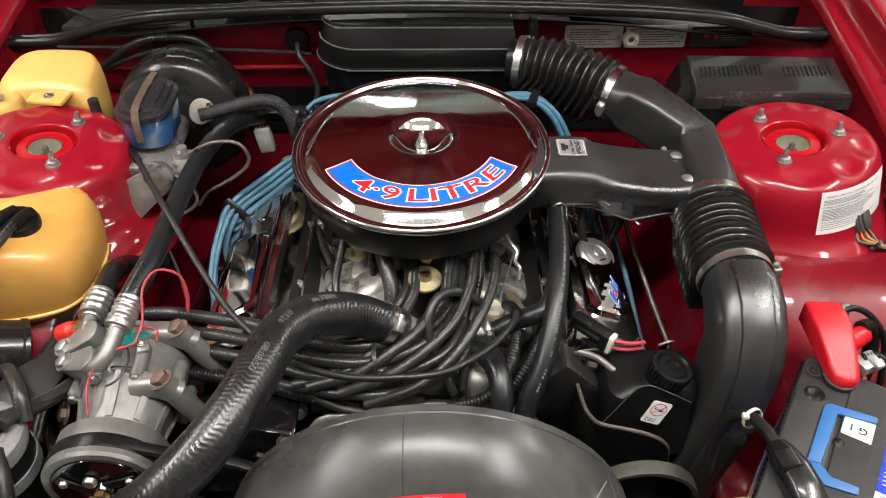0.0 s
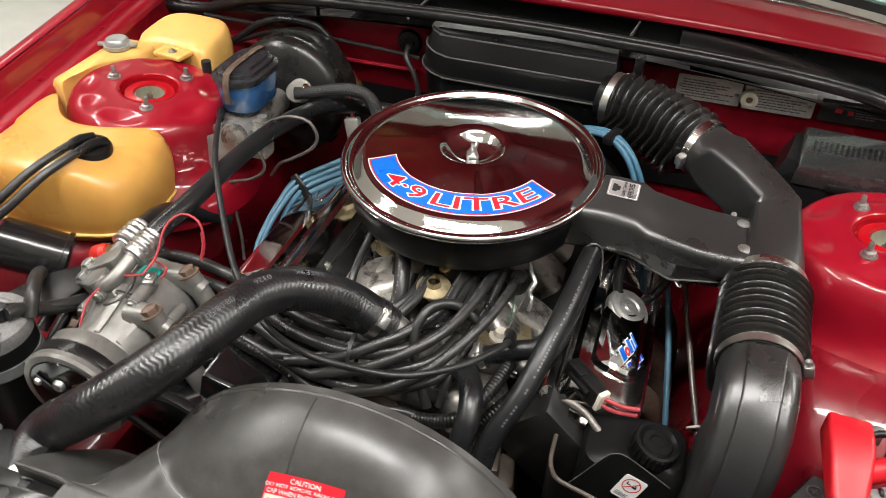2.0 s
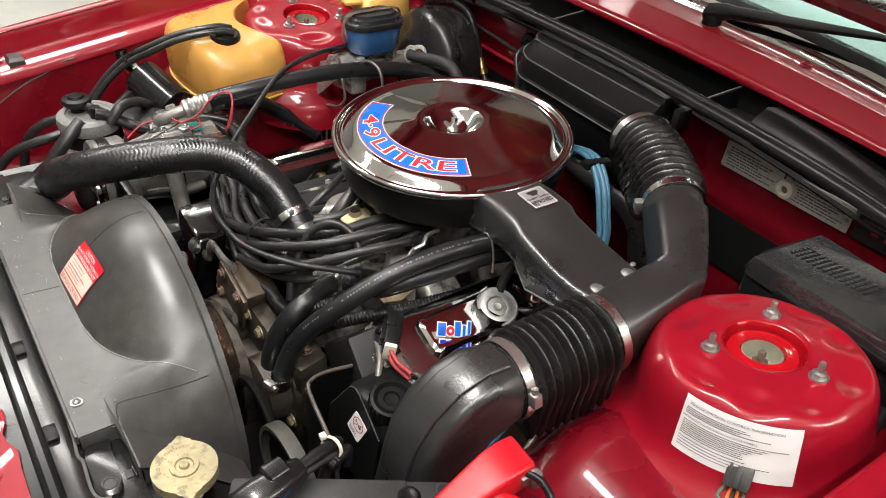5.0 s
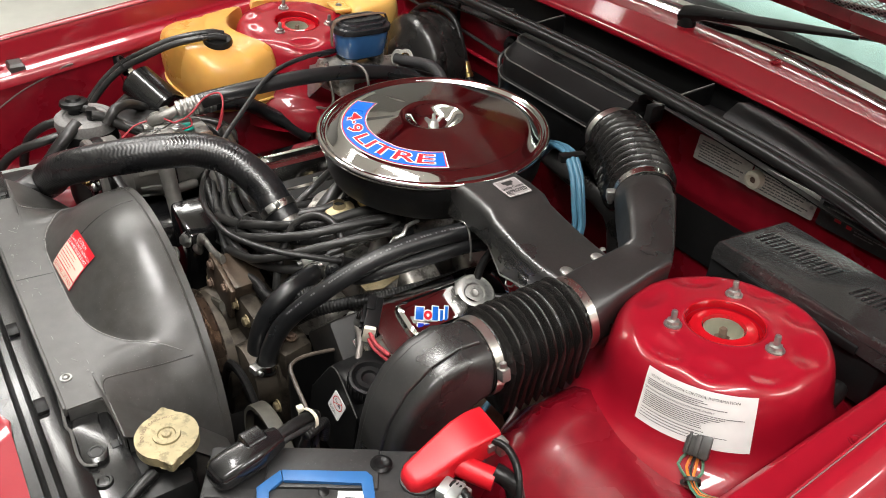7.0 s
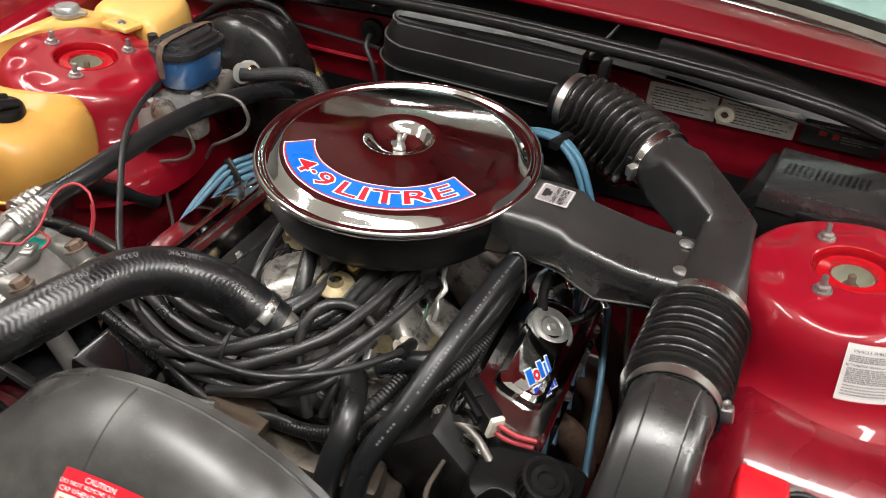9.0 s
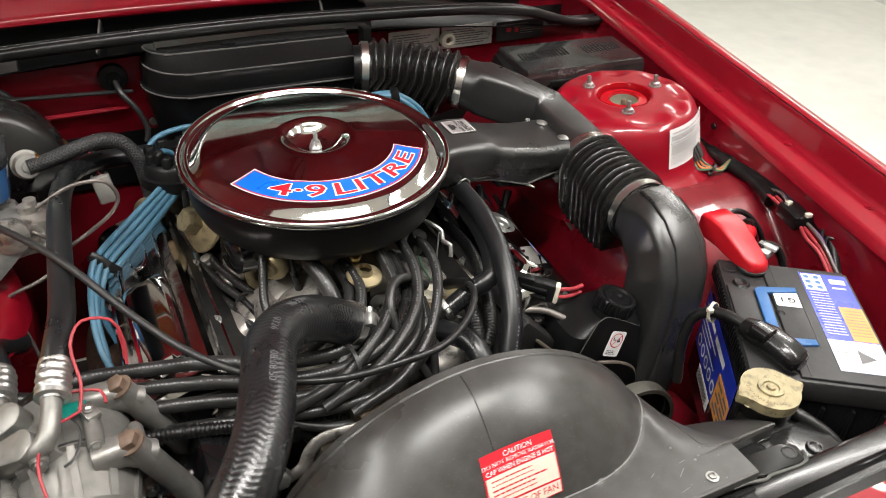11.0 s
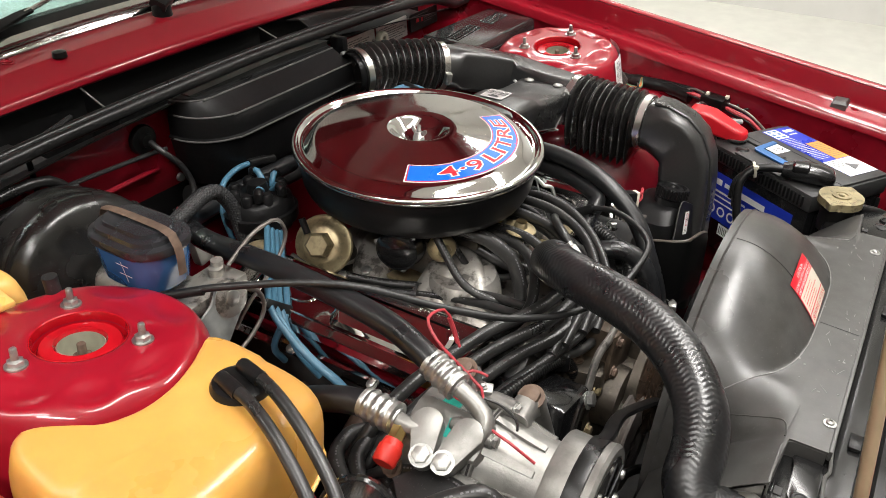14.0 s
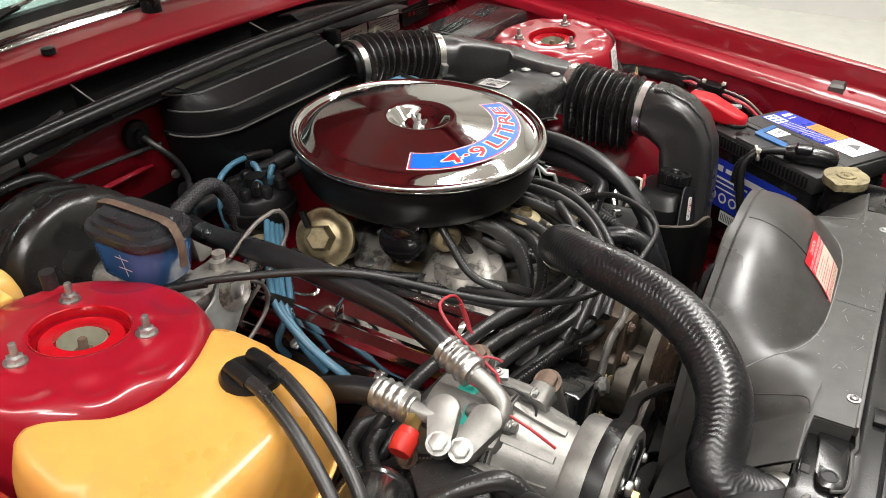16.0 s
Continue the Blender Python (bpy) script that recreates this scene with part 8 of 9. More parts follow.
def yellow_tanks():
    t = thing("washer_tank", (-0.56, 0.72, 0.69), "aged yellow plastic tank with a black grommet and two hoses", "tank")
    top = [(-0.674, 0.842), (-0.656, 0.862), (-0.634, 0.838), (-0.608, 0.815), (-0.576, 0.803), (-0.540, 0.804), (-0.507, 0.815), (-0.478, 0.832), (-0.460, 0.842), (-0.447, 0.830), (-0.441, 0.800), (-0.440, 0.760), (-0.447, 0.724), (-0.466, 0.700), (-0.510, 0.684), (-0.560, 0.678), (-0.610, 0.678), (-0.648, 0.686), (-0.670, 0.712), (-0.677, 0.75), (-0.679, 0.800)]
    cen = Vector((-0.555, 0.745, 0))
    ring3 = glide([(x, y, 0) for x, y in top[-2:] + top + top[:2]], 0.008)
    k0 = min(range(len(ring3) // 2), key=lambda k: (ring3[k] - Vector((*top[0], 0))).length)
    k1 = min(range(len(ring3) // 2, len(ring3)), key=lambda k: (ring3[k] - Vector((*top[0], 0))).length)
    fine = [(v.x, v.y) for v in ring3[k0:k1]]
    rings = []
    for z, k in ((0.712, 0.70), (0.718, 0.88), (0.732, 0.97), (0.760, 1.02), (0.785, 1.03), (0.805, 1.027), (0.817, 1.012), (0.826, 0.988), (0.833, 0.955), (0.8375, 0.915), (0.8405, 0.865), (0.8425, 0.80), (0.8438, 0.70), (0.8445, 0.56), (0.845, 0.36), (0.845, 0.12)):
        ring = []
        for x, y in fine:
            kk = 1 - (1 - k) * (0.45 if y > 0.79 and k < 1 else 1)
            vx, vy = cen.x + (x - cen.x) * kk, cen.y + (y - cen.y) * kk
            soft_ramp = lambda u, e: (math.sqrt(u * u + e * e) + u) / 2
            fall = (0.42 * soft_ramp(vx + 0.505, 0.025) + 0.28 * soft_ramp(0.70 - vy, 0.03) + 0.10 * soft_ramp(-0.60 - vx, 0.03) - 0.22 * soft_ramp(vy - 0.795, 0.02)) * max(0, min(1, (z - 0.76) / 0.08))
            ring.append((vx, vy, z - fall))
        rings.append(ring)
    part("tank", loft(rings), YELLOW, t, "", 80)
    seam = [(cen.x + (x - cen.x) * 1.0, cen.y + (y - cen.y) * 1.0, 0.735) for x, y in top[9:18]]
    part("seam", tube(seam, 0.0025, 6), YELLOW_PALE, t)
    part("grommet", lathe([(0, 0.009), (0.020, 0.009), (0.025, 0.007), (0.027, 0.003), (0.027, -0.006)], 36, place((-0.508, 0.751, 0.8385), (0.12, -0.05, 1))), RUBBER, t, "black rubber grommet")
    for k, (a, b) in enumerate(((-0.013, 0.004), (0.010, 0.0))):
        pts = [(-0.502 + a, 0.762 + b, 0.8480), (-0.508 + a, 0.744 + b, 0.8525), (-0.515 + a, 0.712 + b, 0.8510), (-0.531 + a, 0.666 + b, 0.840), (-0.550 + a, 0.622 + b, 0.818), (-0.571 + a, 0.590 + b, 0.797), (-0.584 + a, 0.562 + b, 0.772), (-0.592 + a, 0.534 + b, 0.740), (-0.598 + a, 0.505, 0.695), (-0.605 + a, 0.48, 0.65)]
        part("hose", tube(pts, 0.0060, 14), DUSTY_RUBBER, t, "black rubber hose")
        part("elbow", tube([pts[0], pts[1], tuple((Vector(pts[1]) * 0.6 + Vector(pts[2]) * 0.4))], 0.0072, 14, smooth=False), RUBBER, t)
    cable_tie((-0.5725, 0.592, 0.797), (-0.4, -1, -0.8), 0.017, t)

    b = thing("coolant_tank", (-0.58, 1.08, 0.76), "pale yellow plastic tank with moulded lettering behind the tower", "tank")
    plan = [(-0.668, 1.080), (-0.670, 1.120), (-0.664, 1.160), (-0.640, 1.180), (-0.590, 1.182), (-0.545, 1.176), (-0.524, 1.150), (-0.516, 1.105), (-0.513, 1.068), (-0.524, 1.052), (-0.560, 1.058), (-0.60, 1.062), (-0.645, 1.058)]
    way = glide([(x, y, 0) for x, y in plan[-2:] + plan + plan[:2]], 0.008)
    k0 = min(range(len(way) // 2), key=lambda k: (way[k] - Vector((*plan[0], 0))).length)
    k1 = min(range(len(way) // 2, len(way)), key=lambda k: (way[k] - Vector((*plan[0], 0))).length)
    rings = []
    for z, k in ((0.75, 0.93), (0.775, 0.985), (0.80, 1.0), (0.822, 1.0), (0.836, 0.985), (0.846, 0.955), (0.8535, 0.91), (0.858, 0.85), (0.8605, 0.76), (0.8615, 0.62), (0.862, 0.40), (0.862, 0.15)):
        rings.append([(-0.580 + (v.x + 0.580) * k, 1.112 + (v.y - 1.112) * k, z + 0.10 * (v.y - 1.112) * k * max(0, min(1, (z - 0.80) / 0.05))) for v in way[k0:k1]])
    bm = loft(rings)
    part("tank", bm, YELLOW_PALE, b, "", 80)
    rings = []
    for z, k in ((0.76, 0.9), (0.79, 1.0), (0.835, 1.0), (0.846, 0.90), (0.850, 0.6)):
        rings.append([(-0.655 + (x + 0.655) * k, 0.95 + (y - 0.95) * (1 - (1 - k) * 0.4), z) for x, y in ((-0.694, 0.895), (-0.700, 1.075), (-0.62, 1.075), (-0.615, 1.02), (-0.655, 0.97), (-0.664, 0.92), (-0.672, 0.89))])
    part("side_arm", loft(rings), YELLOW_PALE, b, "", 80)
    part("filler_cap", join(lathe([(0, 0.010), (0.016, 0.010), (0.019, 0.007), (0.020, 0.0), (0.023, 0.0), (0.023, -0.006)], 28, Matrix.Translation((-0.664, 1.025, 0.858))), box((0.066, 0.010, 0.006), Matrix.Translation((-0.664, 1.025, 0.857)) @ Matrix.Rotation(0.3, 4, "Z"), 0.002)), GALV, b, "pale plated filler cap")
    part("tab", slab([(-0.60, 1.030), (-0.545, 1.022), (-0.540, 1.058), (-0.60, 1.064)], 0.845, 0.852, 0.002), YELLOW_PALE, b)
    part("screw", pan_screw((-0.570, 1.043, 0.8525), (0, 0, 1), 0.005), ZINC, b)
    part("stub", lathe([(0, 0.03), (0.008, 0.03), (0.008, 0.0), (0.0, 0)], 16, Matrix.Translation((-0.500, 1.032, 0.822))), DIRT, b)
    part("moulded_bars", bars(small_print(-0.625, -0.545, 0.030, -0.010, 2, 6, 0.006), plane_of((0, 1.112, 0.8622), (1, 0, 0), (0, 1, 0.10))), YELLOW_PALE, b)


yellow_tanks()

# ---- brakes ----


def brakes():
    b = thing("brake_booster", (-0.40, 1.12, 0.67), "round black brake booster on the firewall", "brake booster")
    m = place((-0.402, 1.128, 0.765), (0, -1, 0.06))
    part("drum", lathe([(0, 0.045), (0.040, 0.045), (0.052, 0.040), (0.072, 0.028), (0.094, 0.022), (0.104, 0.012), (0.106, -0.004), (0.103, -0.012), (0.106, -0.020), (0.102, -0.06), (0.06, -0.09), (0, -0.10)], 56, m), BOOSTER, b)
    for k in range(5):
        a = radians(72 * k + 20)
        part("crimp", box((0.010, 0.020, 0.012), m @ Matrix.Rotation(a, 4, "Z") @ Matrix.Translation((0.1055, 0, -0.004)), 0.003), BOOSTER, b)
    part("check_valve", join(lathe([(0, 0.030), (0.007, 0.030), (0.0075, 0.027), (0.015, 0.027), (0.017, 0.024), (0.017, 0.006), (0.020, 0.004), (0.020, 0)], 28, place((-0.352, 1.075, 0.806), (0.1, -0.9, 0.3)))), CAP_GREY, b, "cream plastic check valve")
    c = thing("brake_master_cylinder", (-0.40, 0.98, 0.76), "cast alloy brake master cylinder with a galvanised bracket", "brake cylinder")
    part("body", join(tube([(-0.402, 1.085, 0.775), (-0.402, 0.94, 0.775)], 0.022, 24, smooth=False), box((0.05, 0.07, 0.04), Matrix.Translation((-0.392, 0.965, 0.783)), 0.01), box((0.075, 0.035, 0.04), Matrix.Translation((-0.375, 0.935, 0.778)), 0.008), lathe([(0.016, 0), (0.016, 0.03), (0, 0.03)], 20, Matrix.Translation((-0.402, 1.035, 0.79))), lathe([(0.016, 0), (0.016, 0.03), (0, 0.03)], 20, Matrix.Translation((-0.402, 0.975, 0.79))),
                      lathe([(0.009, 0), (0.009, 0.022), (0, 0.022)], 16, Matrix.Translation((-0.358, 0.942, 0.795)))), ALU, c)
    part("valve_body", join(box((0.06, 0.05, 0.045), Matrix.Translation((-0.372, 0.930, 0.785)) @ Matrix.Rotation(0.3, 4, "Z"), 0.012), lathe([(0.022, 0), (0.022, 0.010), (0.012, 0.014), (0, 0.014)], 20, place((-0.378, 0.908, 0.800), (-0.1, -1, 0.2))), box((0.10, 0.05, 0.018), Matrix.Translation((-0.385, 0.940, 0.798)), 0.004), lathe([(0.008, 0), (0.0075, 0.018), (0, 0.018)], 16, Matrix.Translation((-0.352, 0.945, 0.805)))), ALU, c)
    flag = [(-0.437, 0.791), (-0.405, 0.806), (-0.392, 0.822), (-0.372, 0.822), (-0.359, 0.806), (-0.362, 0.786), (-0.386, 0.763), (-0.432, 0.720), (-0.440, 0.715), (-0.446, 0.720)]
    br = part("bracket", loft([[(x, 0.8985 + 0.15 * (z - 0.78) + d, z) for x, z in flag] for d in (0.0015, -0.0015)]), GALV, c, "spangled galvanised bracket")
    part("bracket_bolt", hexbolt((-0.379, 0.901, 0.804), (-0.05, -1, 0.15), 0.010, 0.008), ZINC).parent = br
    for pts in ([(-0.345, 0.935, 0.815), (-0.310, 0.932, 0.836), (-0.285, 0.93, 0.842), (-0.263, 0.93, 0.838), (-0.252, 0.93, 0.815), (-0.264, 0.93, 0.792), (-0.300, 0.93, 0.766), (-0.323, 0.932, 0.751), (-0.345, 0.94, 0.72)],
                [(-0.355, 0.905, 0.800), (-0.338, 0.900, 0.788), (-0.330, 0.90, 0.766), (-0.338, 0.90, 0.748), (-0.361, 0.90, 0.732), (-0.39, 0.90, 0.722), (-0.411, 0.90, 0.711), (-0.429, 0.90, 0.694), (-0.433, 0.90, 0.668), (-0.42, 0.90, 0.63)],
                [(-0.400, 0.905, 0.700), (-0.392, 0.895, 0.665), (-0.385, 0.89, 0.62), (-0.38, 0.88, 0.58)]):
        part("brake_pipe", tube(pts, 0.0026, 10), STEEL_TUBE, c, "grey steel brake pipe")
    r = thing("brake_fluid_reservoir", (-0.40, 1.0, 0.81), "clear brake reservoir of blue fluid with a smoky ribbed lid", "reservoir")

    def ring(z, w, l, rad, dx=0.0):
        return [(-0.405 + dx + x, 1.000 + y, z) for x, y in rounded(w, l, rad, 6)]
    part("tank", loft([ring(0.812, 0.060, 0.090, 0.026), ring(0.818, 0.068, 0.100, 0.030), ring(0.855, 0.074, 0.112, 0.034), ring(0.866, 0.076, 0.114, 0.035)]), FLUID, r, "clear plastic holding blue fluid", 60)
    part("lid", loft([ring(0.862, 0.080, 0.118, 0.036), ring(0.868, 0.082, 0.120, 0.036), ring(0.872, 0.080, 0.118, 0.035), ring(0.874, 0.066, 0.104, 0.028), ring(0.879, 0.064, 0.102, 0.028), ring(0.881, 0.050, 0.088, 0.022), ring(0.885, 0.047, 0.085, 0.020), ring(0.8855, 0.03, 0.06, 0.014)]), SMOKED, r, "smoky ribbed lid", 30)
    part("strap", tube([(-0.405, 0.9385, 0.836), (-0.405, 0.9375, 0.862), (-0.405, 0.942, 0.878), (-0.405, 0.958, 0.887), (-0.405, 1.042, 0.887), (-0.405, 1.058, 0.878), (-0.405, 1.0625, 0.85)], 0.0055, 8, squash=0.25), RUST, r, "brown steel retaining strap")
    part("level_marks", bars([(-0.010, 0.010, 0.010, 0.0012), (-0.010, 0.010, -0.004, 0.0012), (-0.001, 0.0, 0.0, 0.03)], plane_of((-0.4435, 0.985, 0.842), (0, -1, 0), (-0.15, 0, 1))), WHITE, r)


brakes()
hose("braided black vacuum hose from the brake booster", [(-0.350, 1.050, 0.813), (-0.320, 1.058, 0.816), (-0.286, 1.062, 0.825), (-0.252, 1.067, 0.829), (-0.226, 1.071, 0.818), (-0.209, 1.068, 0.788), (-0.203, 1.062, 0.745), (-0.200, 1.05, 0.705)], 0.0105, BRAID, 18, name="vacuum_hose", group="vacuum hoses")
part("wire_clip", lathe([(0.0108, -0.002), (0.0125, -0.002), (0.0125, 0.002), (0.0108, 0.002)], 20, place((-0.335, 1.060, 0.815), (1, 0.1, 0.1))), BRASS, bpy.data.objects["vacuum_hose"])

# wiring above the booster
lm = thing("taped_loom", (-0.4, 1.2, 0.84), "taped black wiring loom looping above the brake booster", "wiring")
part("loom", tube([(-0.600, 1.220, 0.780), (-0.541, 1.208, 0.818), (-0.494, 1.205, 0.852), (-0.440, 1.203, 0.869), (-0.377, 1.203, 0.864), (-0.342, 1.203, 0.822), (-0.312, 1.200, 0.776), (-0.289, 1.196, 0.750), (-0.275, 1.19, 0.72)], 0.0070, 14, radius=lambda s, n: 0.0070 + 0.0006 * math.sin(s * 260)), RUBBER, lm)
part("loom", tube([(-0.60, 1.215, 0.79), (-0.535, 1.205, 0.815), (-0.47, 1.190, 0.845), (-0.41, 1.185, 0.86), (-0.35, 1.19, 0.85)], 0.0042, 12), RUBBER, lm)
part("union", lathe([(0.008, -0.016), (0.009, -0.014), (0.009, 0.006), (0.011, 0.008), (0.011, 0.016), (0.008, 0.017)], 16, place((-0.313, 1.200, 0.777), (0.5, 0, -0.85))), BRASS, lm, "yellowed taped union")
part("tie_strap", box((0.007, 0.004, 0.055), Matrix.Translation((-0.385, 1.222, 0.868)), 0.001), BLACK, lm)
part("thin_cable", tube([(-0.62, 1.22, 0.845), (-0.40, 1.218, 0.842), (-0.24, 1.216, 0.836), (-0.19, 1.21, 0.835)], 0.0035, 8), WIRE, lm)
gr = thing("firewall_grommet", (-0.20, 1.21, 0.85), "black rubber firewall grommet with a drooping wire", "grommet")
part("grommet", lathe([(0, 0.010), (0.009, 0.010), (0.011, 0.004), (0.020, 0.003), (0.022, 0), (0.022, -0.004)], 28, place((-0.214, 1.226, 0.854), (0, -1, 0))), RUBBER, gr)
part("wire", tube([(-0.212, 1.215, 0.852), (-0.208, 1.195, 0.840), (-0.190, 1.185, 0.815), (-0.180, 1.18, 0.785), (-0.185, 1.175, 0.765)], 0.0045, 10), WIRE, gr)
part("pipe", tube([(-0.60, 1.232, 0.800), (-0.40, 1.228, 0.800), (-0.20, 1.226, 0.803)], 0.004, 8), RED_SHADED, gr)
part("clip", lathe([(0, 0.006), (0.006, 0.005), (0.007, 0)], 14, place((-0.165, 1.225, 0.775), (0, -1, 0))), ZINC, gr)
cn = thing("wiring_plug", (-0.262, 1.08, 0.74), "yellowed cream wiring plug hanging on its wires", "connector")
part("shell", box((0.026, 0.018, 0.045), Matrix.Translation((-0.262, 1.085, 0.745)) @ Matrix.Rotation(-0.15, 4, "Y"), 0.004), CAP_GREY, cn)
for dx in (-0.006, 0, 0.006):
    part("wire", tube([(-0.265 + dx, 1.086, 0.765), (-0.268 + dx, 1.09, 0.79), (-0.275 + dx, 1.10, 0.81)], 0.0018, 6), WIRE_RED if dx == 0 else WIRE, cn)

# ---- ignition leads ----
run = [(-0.142, 1.062, 0.772), (-0.180, 1.024, 0.757), (-0.232, 0.976, 0.738), (-0.284, 0.926, 0.720), (-0.300, 0.890, 0.702), (-0.306, 0.850, 0.682), (-0.304, 0.812, 0.662)]
tops = [[(-0.152, 1.028, 0.806), (-0.150, 1.040, 0.806), (-0.146, 1.054, 0.790)], [(-0.186, 1.040, 0.806), (-0.176, 1.048, 0.808), (-0.154, 1.060, 0.788)], [(-0.134, 1.100, 0.806), (-0.134, 1.090, 0.808), (-0.138, 1.072, 0.788)], [(-0.122, 1.065, 0.806), (-0.128, 1.064, 0.808), (-0.138, 1.062, 0.788)]]
tails = [[(-0.298, 0.78, 0.640), (-0.29, 0.75, 0.62)], [(-0.306, 0.78, 0.635), (-0.30, 0.74, 0.615)], [(-0.300, 0.885, 0.680), (-0.29, 0.86, 0.64)], [(-0.305, 0.92, 0.675), (-0.29, 0.92, 0.64)]]
for k in range(4):
    o = k - 1.5
    mid = []
    for i, (x, y, z) in enumerate(run if k < 2 else run[:4]):
        w = (0.5, 0.8, 1.0, 1.0, 0.7, 0.6, 0.6)[i]
        mid.append((x + 0.0066 * o * w, y - 0.0027 * o * w, z - 0.0056 * o * w))
    pts = tops[k] + mid + tails[k]
    w = hose("blue silicone ignition lead sweeping down the chrome cover", pts, 0.0045, BLUE_WIRE, 12, 0.008, "ignition lead", "ignition leads", "ignition_lead")
    part("boot", tube([Vector(pts[0]) + Vector((0, 0, -0.010)), Vector(pts[0]), (Vector(pts[0]) + Vector(pts[1])) / 2], 0.0068, 12), RUBBER, w, "black rubber boot")
    if k == 0:
        m = Matrix.Translation((-0.284, 0.926, 0.720)) @ axes((0.726, -0.295, -0.62))
        part("lead_comb", box((0.014, 0.010, 0.046), m, 0.003), BLACK, w)
        part("lead_comb_tail", tube([m @ Vector((0, 0, 0.022)), m @ Vector((0.004, 0.0, 0.034))], 0.0025, 8, smooth=False), BLACK, w)
        cable_tie((-0.142, 1.062, 0.772), (-0.7, -0.7, -0.25), 0.0085, w)
rear_lead = hose("blue silicone ignition coil lead arching behind the distributor", [(-0.055, 1.135, 0.785), (-0.105, 1.135, 0.797), (-0.145, 1.131, 0.799), (-0.182, 1.116, 0.793), (-0.200, 1.100, 0.765), (-0.200, 1.088, 0.725)], 0.0043, BLUE_WIRE, 12, 0.008, "ignition lead", "ignition leads", "ignition_lead")
part("boot", tube([(-0.055, 1.135, 0.785), (-0.080, 1.135, 0.792), (-0.108, 1.135, 0.7975)], 0.0068, 12), RUBBER, rear_lead, "black rubber boot")
for k in range(4):
    a, b = (0.0, 0.009, 0.003, 0.012)[k], (0.0, 0.003, -0.009, -0.006)[k]
    w = hose("blue silicone ignition lead falling beside the snorkel", [(0.02 + 0.02 * k, 1.06, 0.80), (0.10 + a, 1.055 + b, 0.836), (0.140 + a, 1.044 + b, 0.850), (0.168 + a, 1.032 + b, 0.851), (0.195 + a, 1.022 + b, 0.832), (0.214 + a, 1.014 + b, 0.800), (0.228 + a, 1.008 + b, 0.765), (0.240 + a, 0.985 + b - 0.01 * k, 0.73), (0.270 + a * 0.5, 0.90 - 0.05 * k, 0.69), (0.29, 0.84 - 0.06 * k, 0.64)],
             0.0043, BLUE_WIRE, 12, 0.008, "ignition lead", "ignition leads", "ignition_lead")
    if k == 0:
        part("lead_comb", box((0.014, 0.040, 0.012), Matrix.Translation((0.172, 1.031, 0.851)) @ Matrix.Rotation(-0.3, 4, "Z"), 0.002), BLACK, w)
hose("blue silicone ignition lead running low past the reservoir", [(0.285, 0.945, 0.715), (0.300, 0.900, 0.676), (0.314, 0.845, 0.635), (0.322, 0.803, 0.605), (0.330, 0.762, 0.575), (0.336, 0.725, 0.548), (0.335, 0.70, 0.53)], 0.0045, BLUE_WIRE, 12, 0.010, "ignition lead", "ignition leads", "ignition_lead")

# throttle cable swinging right across
cab = hose("thin black throttle cable swinging across the engine", [(-0.478, 1.03, 0.79), (-0.460, 0.995, 0.803), (-0.440, 0.966, 0.812), (-0.420, 0.940, 0.817), (-0.397, 0.895, 0.829), (-0.352, 0.815, 0.8385), (-0.318, 0.760, 0.8330), (-0.273, 0.697, 0.806), (-0.231, 0.645, 0.785), (-0.190, 0.608, 0.773), (-0.145, 0.576, 0.768), (-0.090, 0.555, 0.770), (-0.035, 0.548, 0.775),
                                                                     (0.026, 0.554, 0.777), (0.078, 0.592, 0.772), (0.111, 0.640, 0.764), (0.120, 0.680, 0.748), (0.112, 0.712, 0.725)], 0.0042, WIRE, 12, name="throttle_cable", category="cable")
part("end_boot", tube([(0.120, 0.668, 0.754), (0.117, 0.695, 0.738), (0.112, 0.712, 0.725)], 0.0075, 12), RUBBER, cab)
part("ferrule", tube([(-0.430, 0.951, 0.815), (-0.405, 0.91, 0.824)], 0.0056, 12, smooth=False), RUBBER, cab)
hose("thin black breather hose beneath the snorkel", [(0.228, 0.846, 0.778), (0.226, 0.832, 0.756), (0.234, 0.822, 0.735), (0.256, 0.832, 0.722), (0.278, 0.852, 0.728), (0.29, 0.862, 0.75)], 0.0062, RUBBER, 14, group="vacuum hoses")
hose("grey steel pipe along the red inner wing", [(0.318, 0.945, 0.690), (0.330, 0.900, 0.657), (0.338, 0.880, 0.642), (0.353, 0.830, 0.611), (0.369, 0.780, 0.580), (0.382, 0.735, 0.553), (0.385, 0.70, 0.535)], 0.0042, STEEL_TUBE, 12, group="steel pipes", category="pipe", name="steel_pipe")
hose("grey steel pipe hooked into the inner wing", [(0.405, 0.89, 0.70), (0.402, 0.86, 0.68), (0.415, 0.835, 0.655), (0.430, 0.825, 0.65)], 0.0032, STEEL_TUBE, 10, group="steel pipes", category="pipe", name="steel_pipe")
band = thing("pipe_clip", (0.3705, 0.775, 0.577), "cream nylon clip on the steel pipe", "clip")
part("clip", lathe([(0.005, -0.002), (0.014, -0.0015), (0.014, 0.0015), (0.005, 0.002)], 24, place((0.3705, 0.775, 0.577), (0.25, -0.8, -0.5))), NYLON, band)

# ---- left front: dryer, canister and their hoses ----


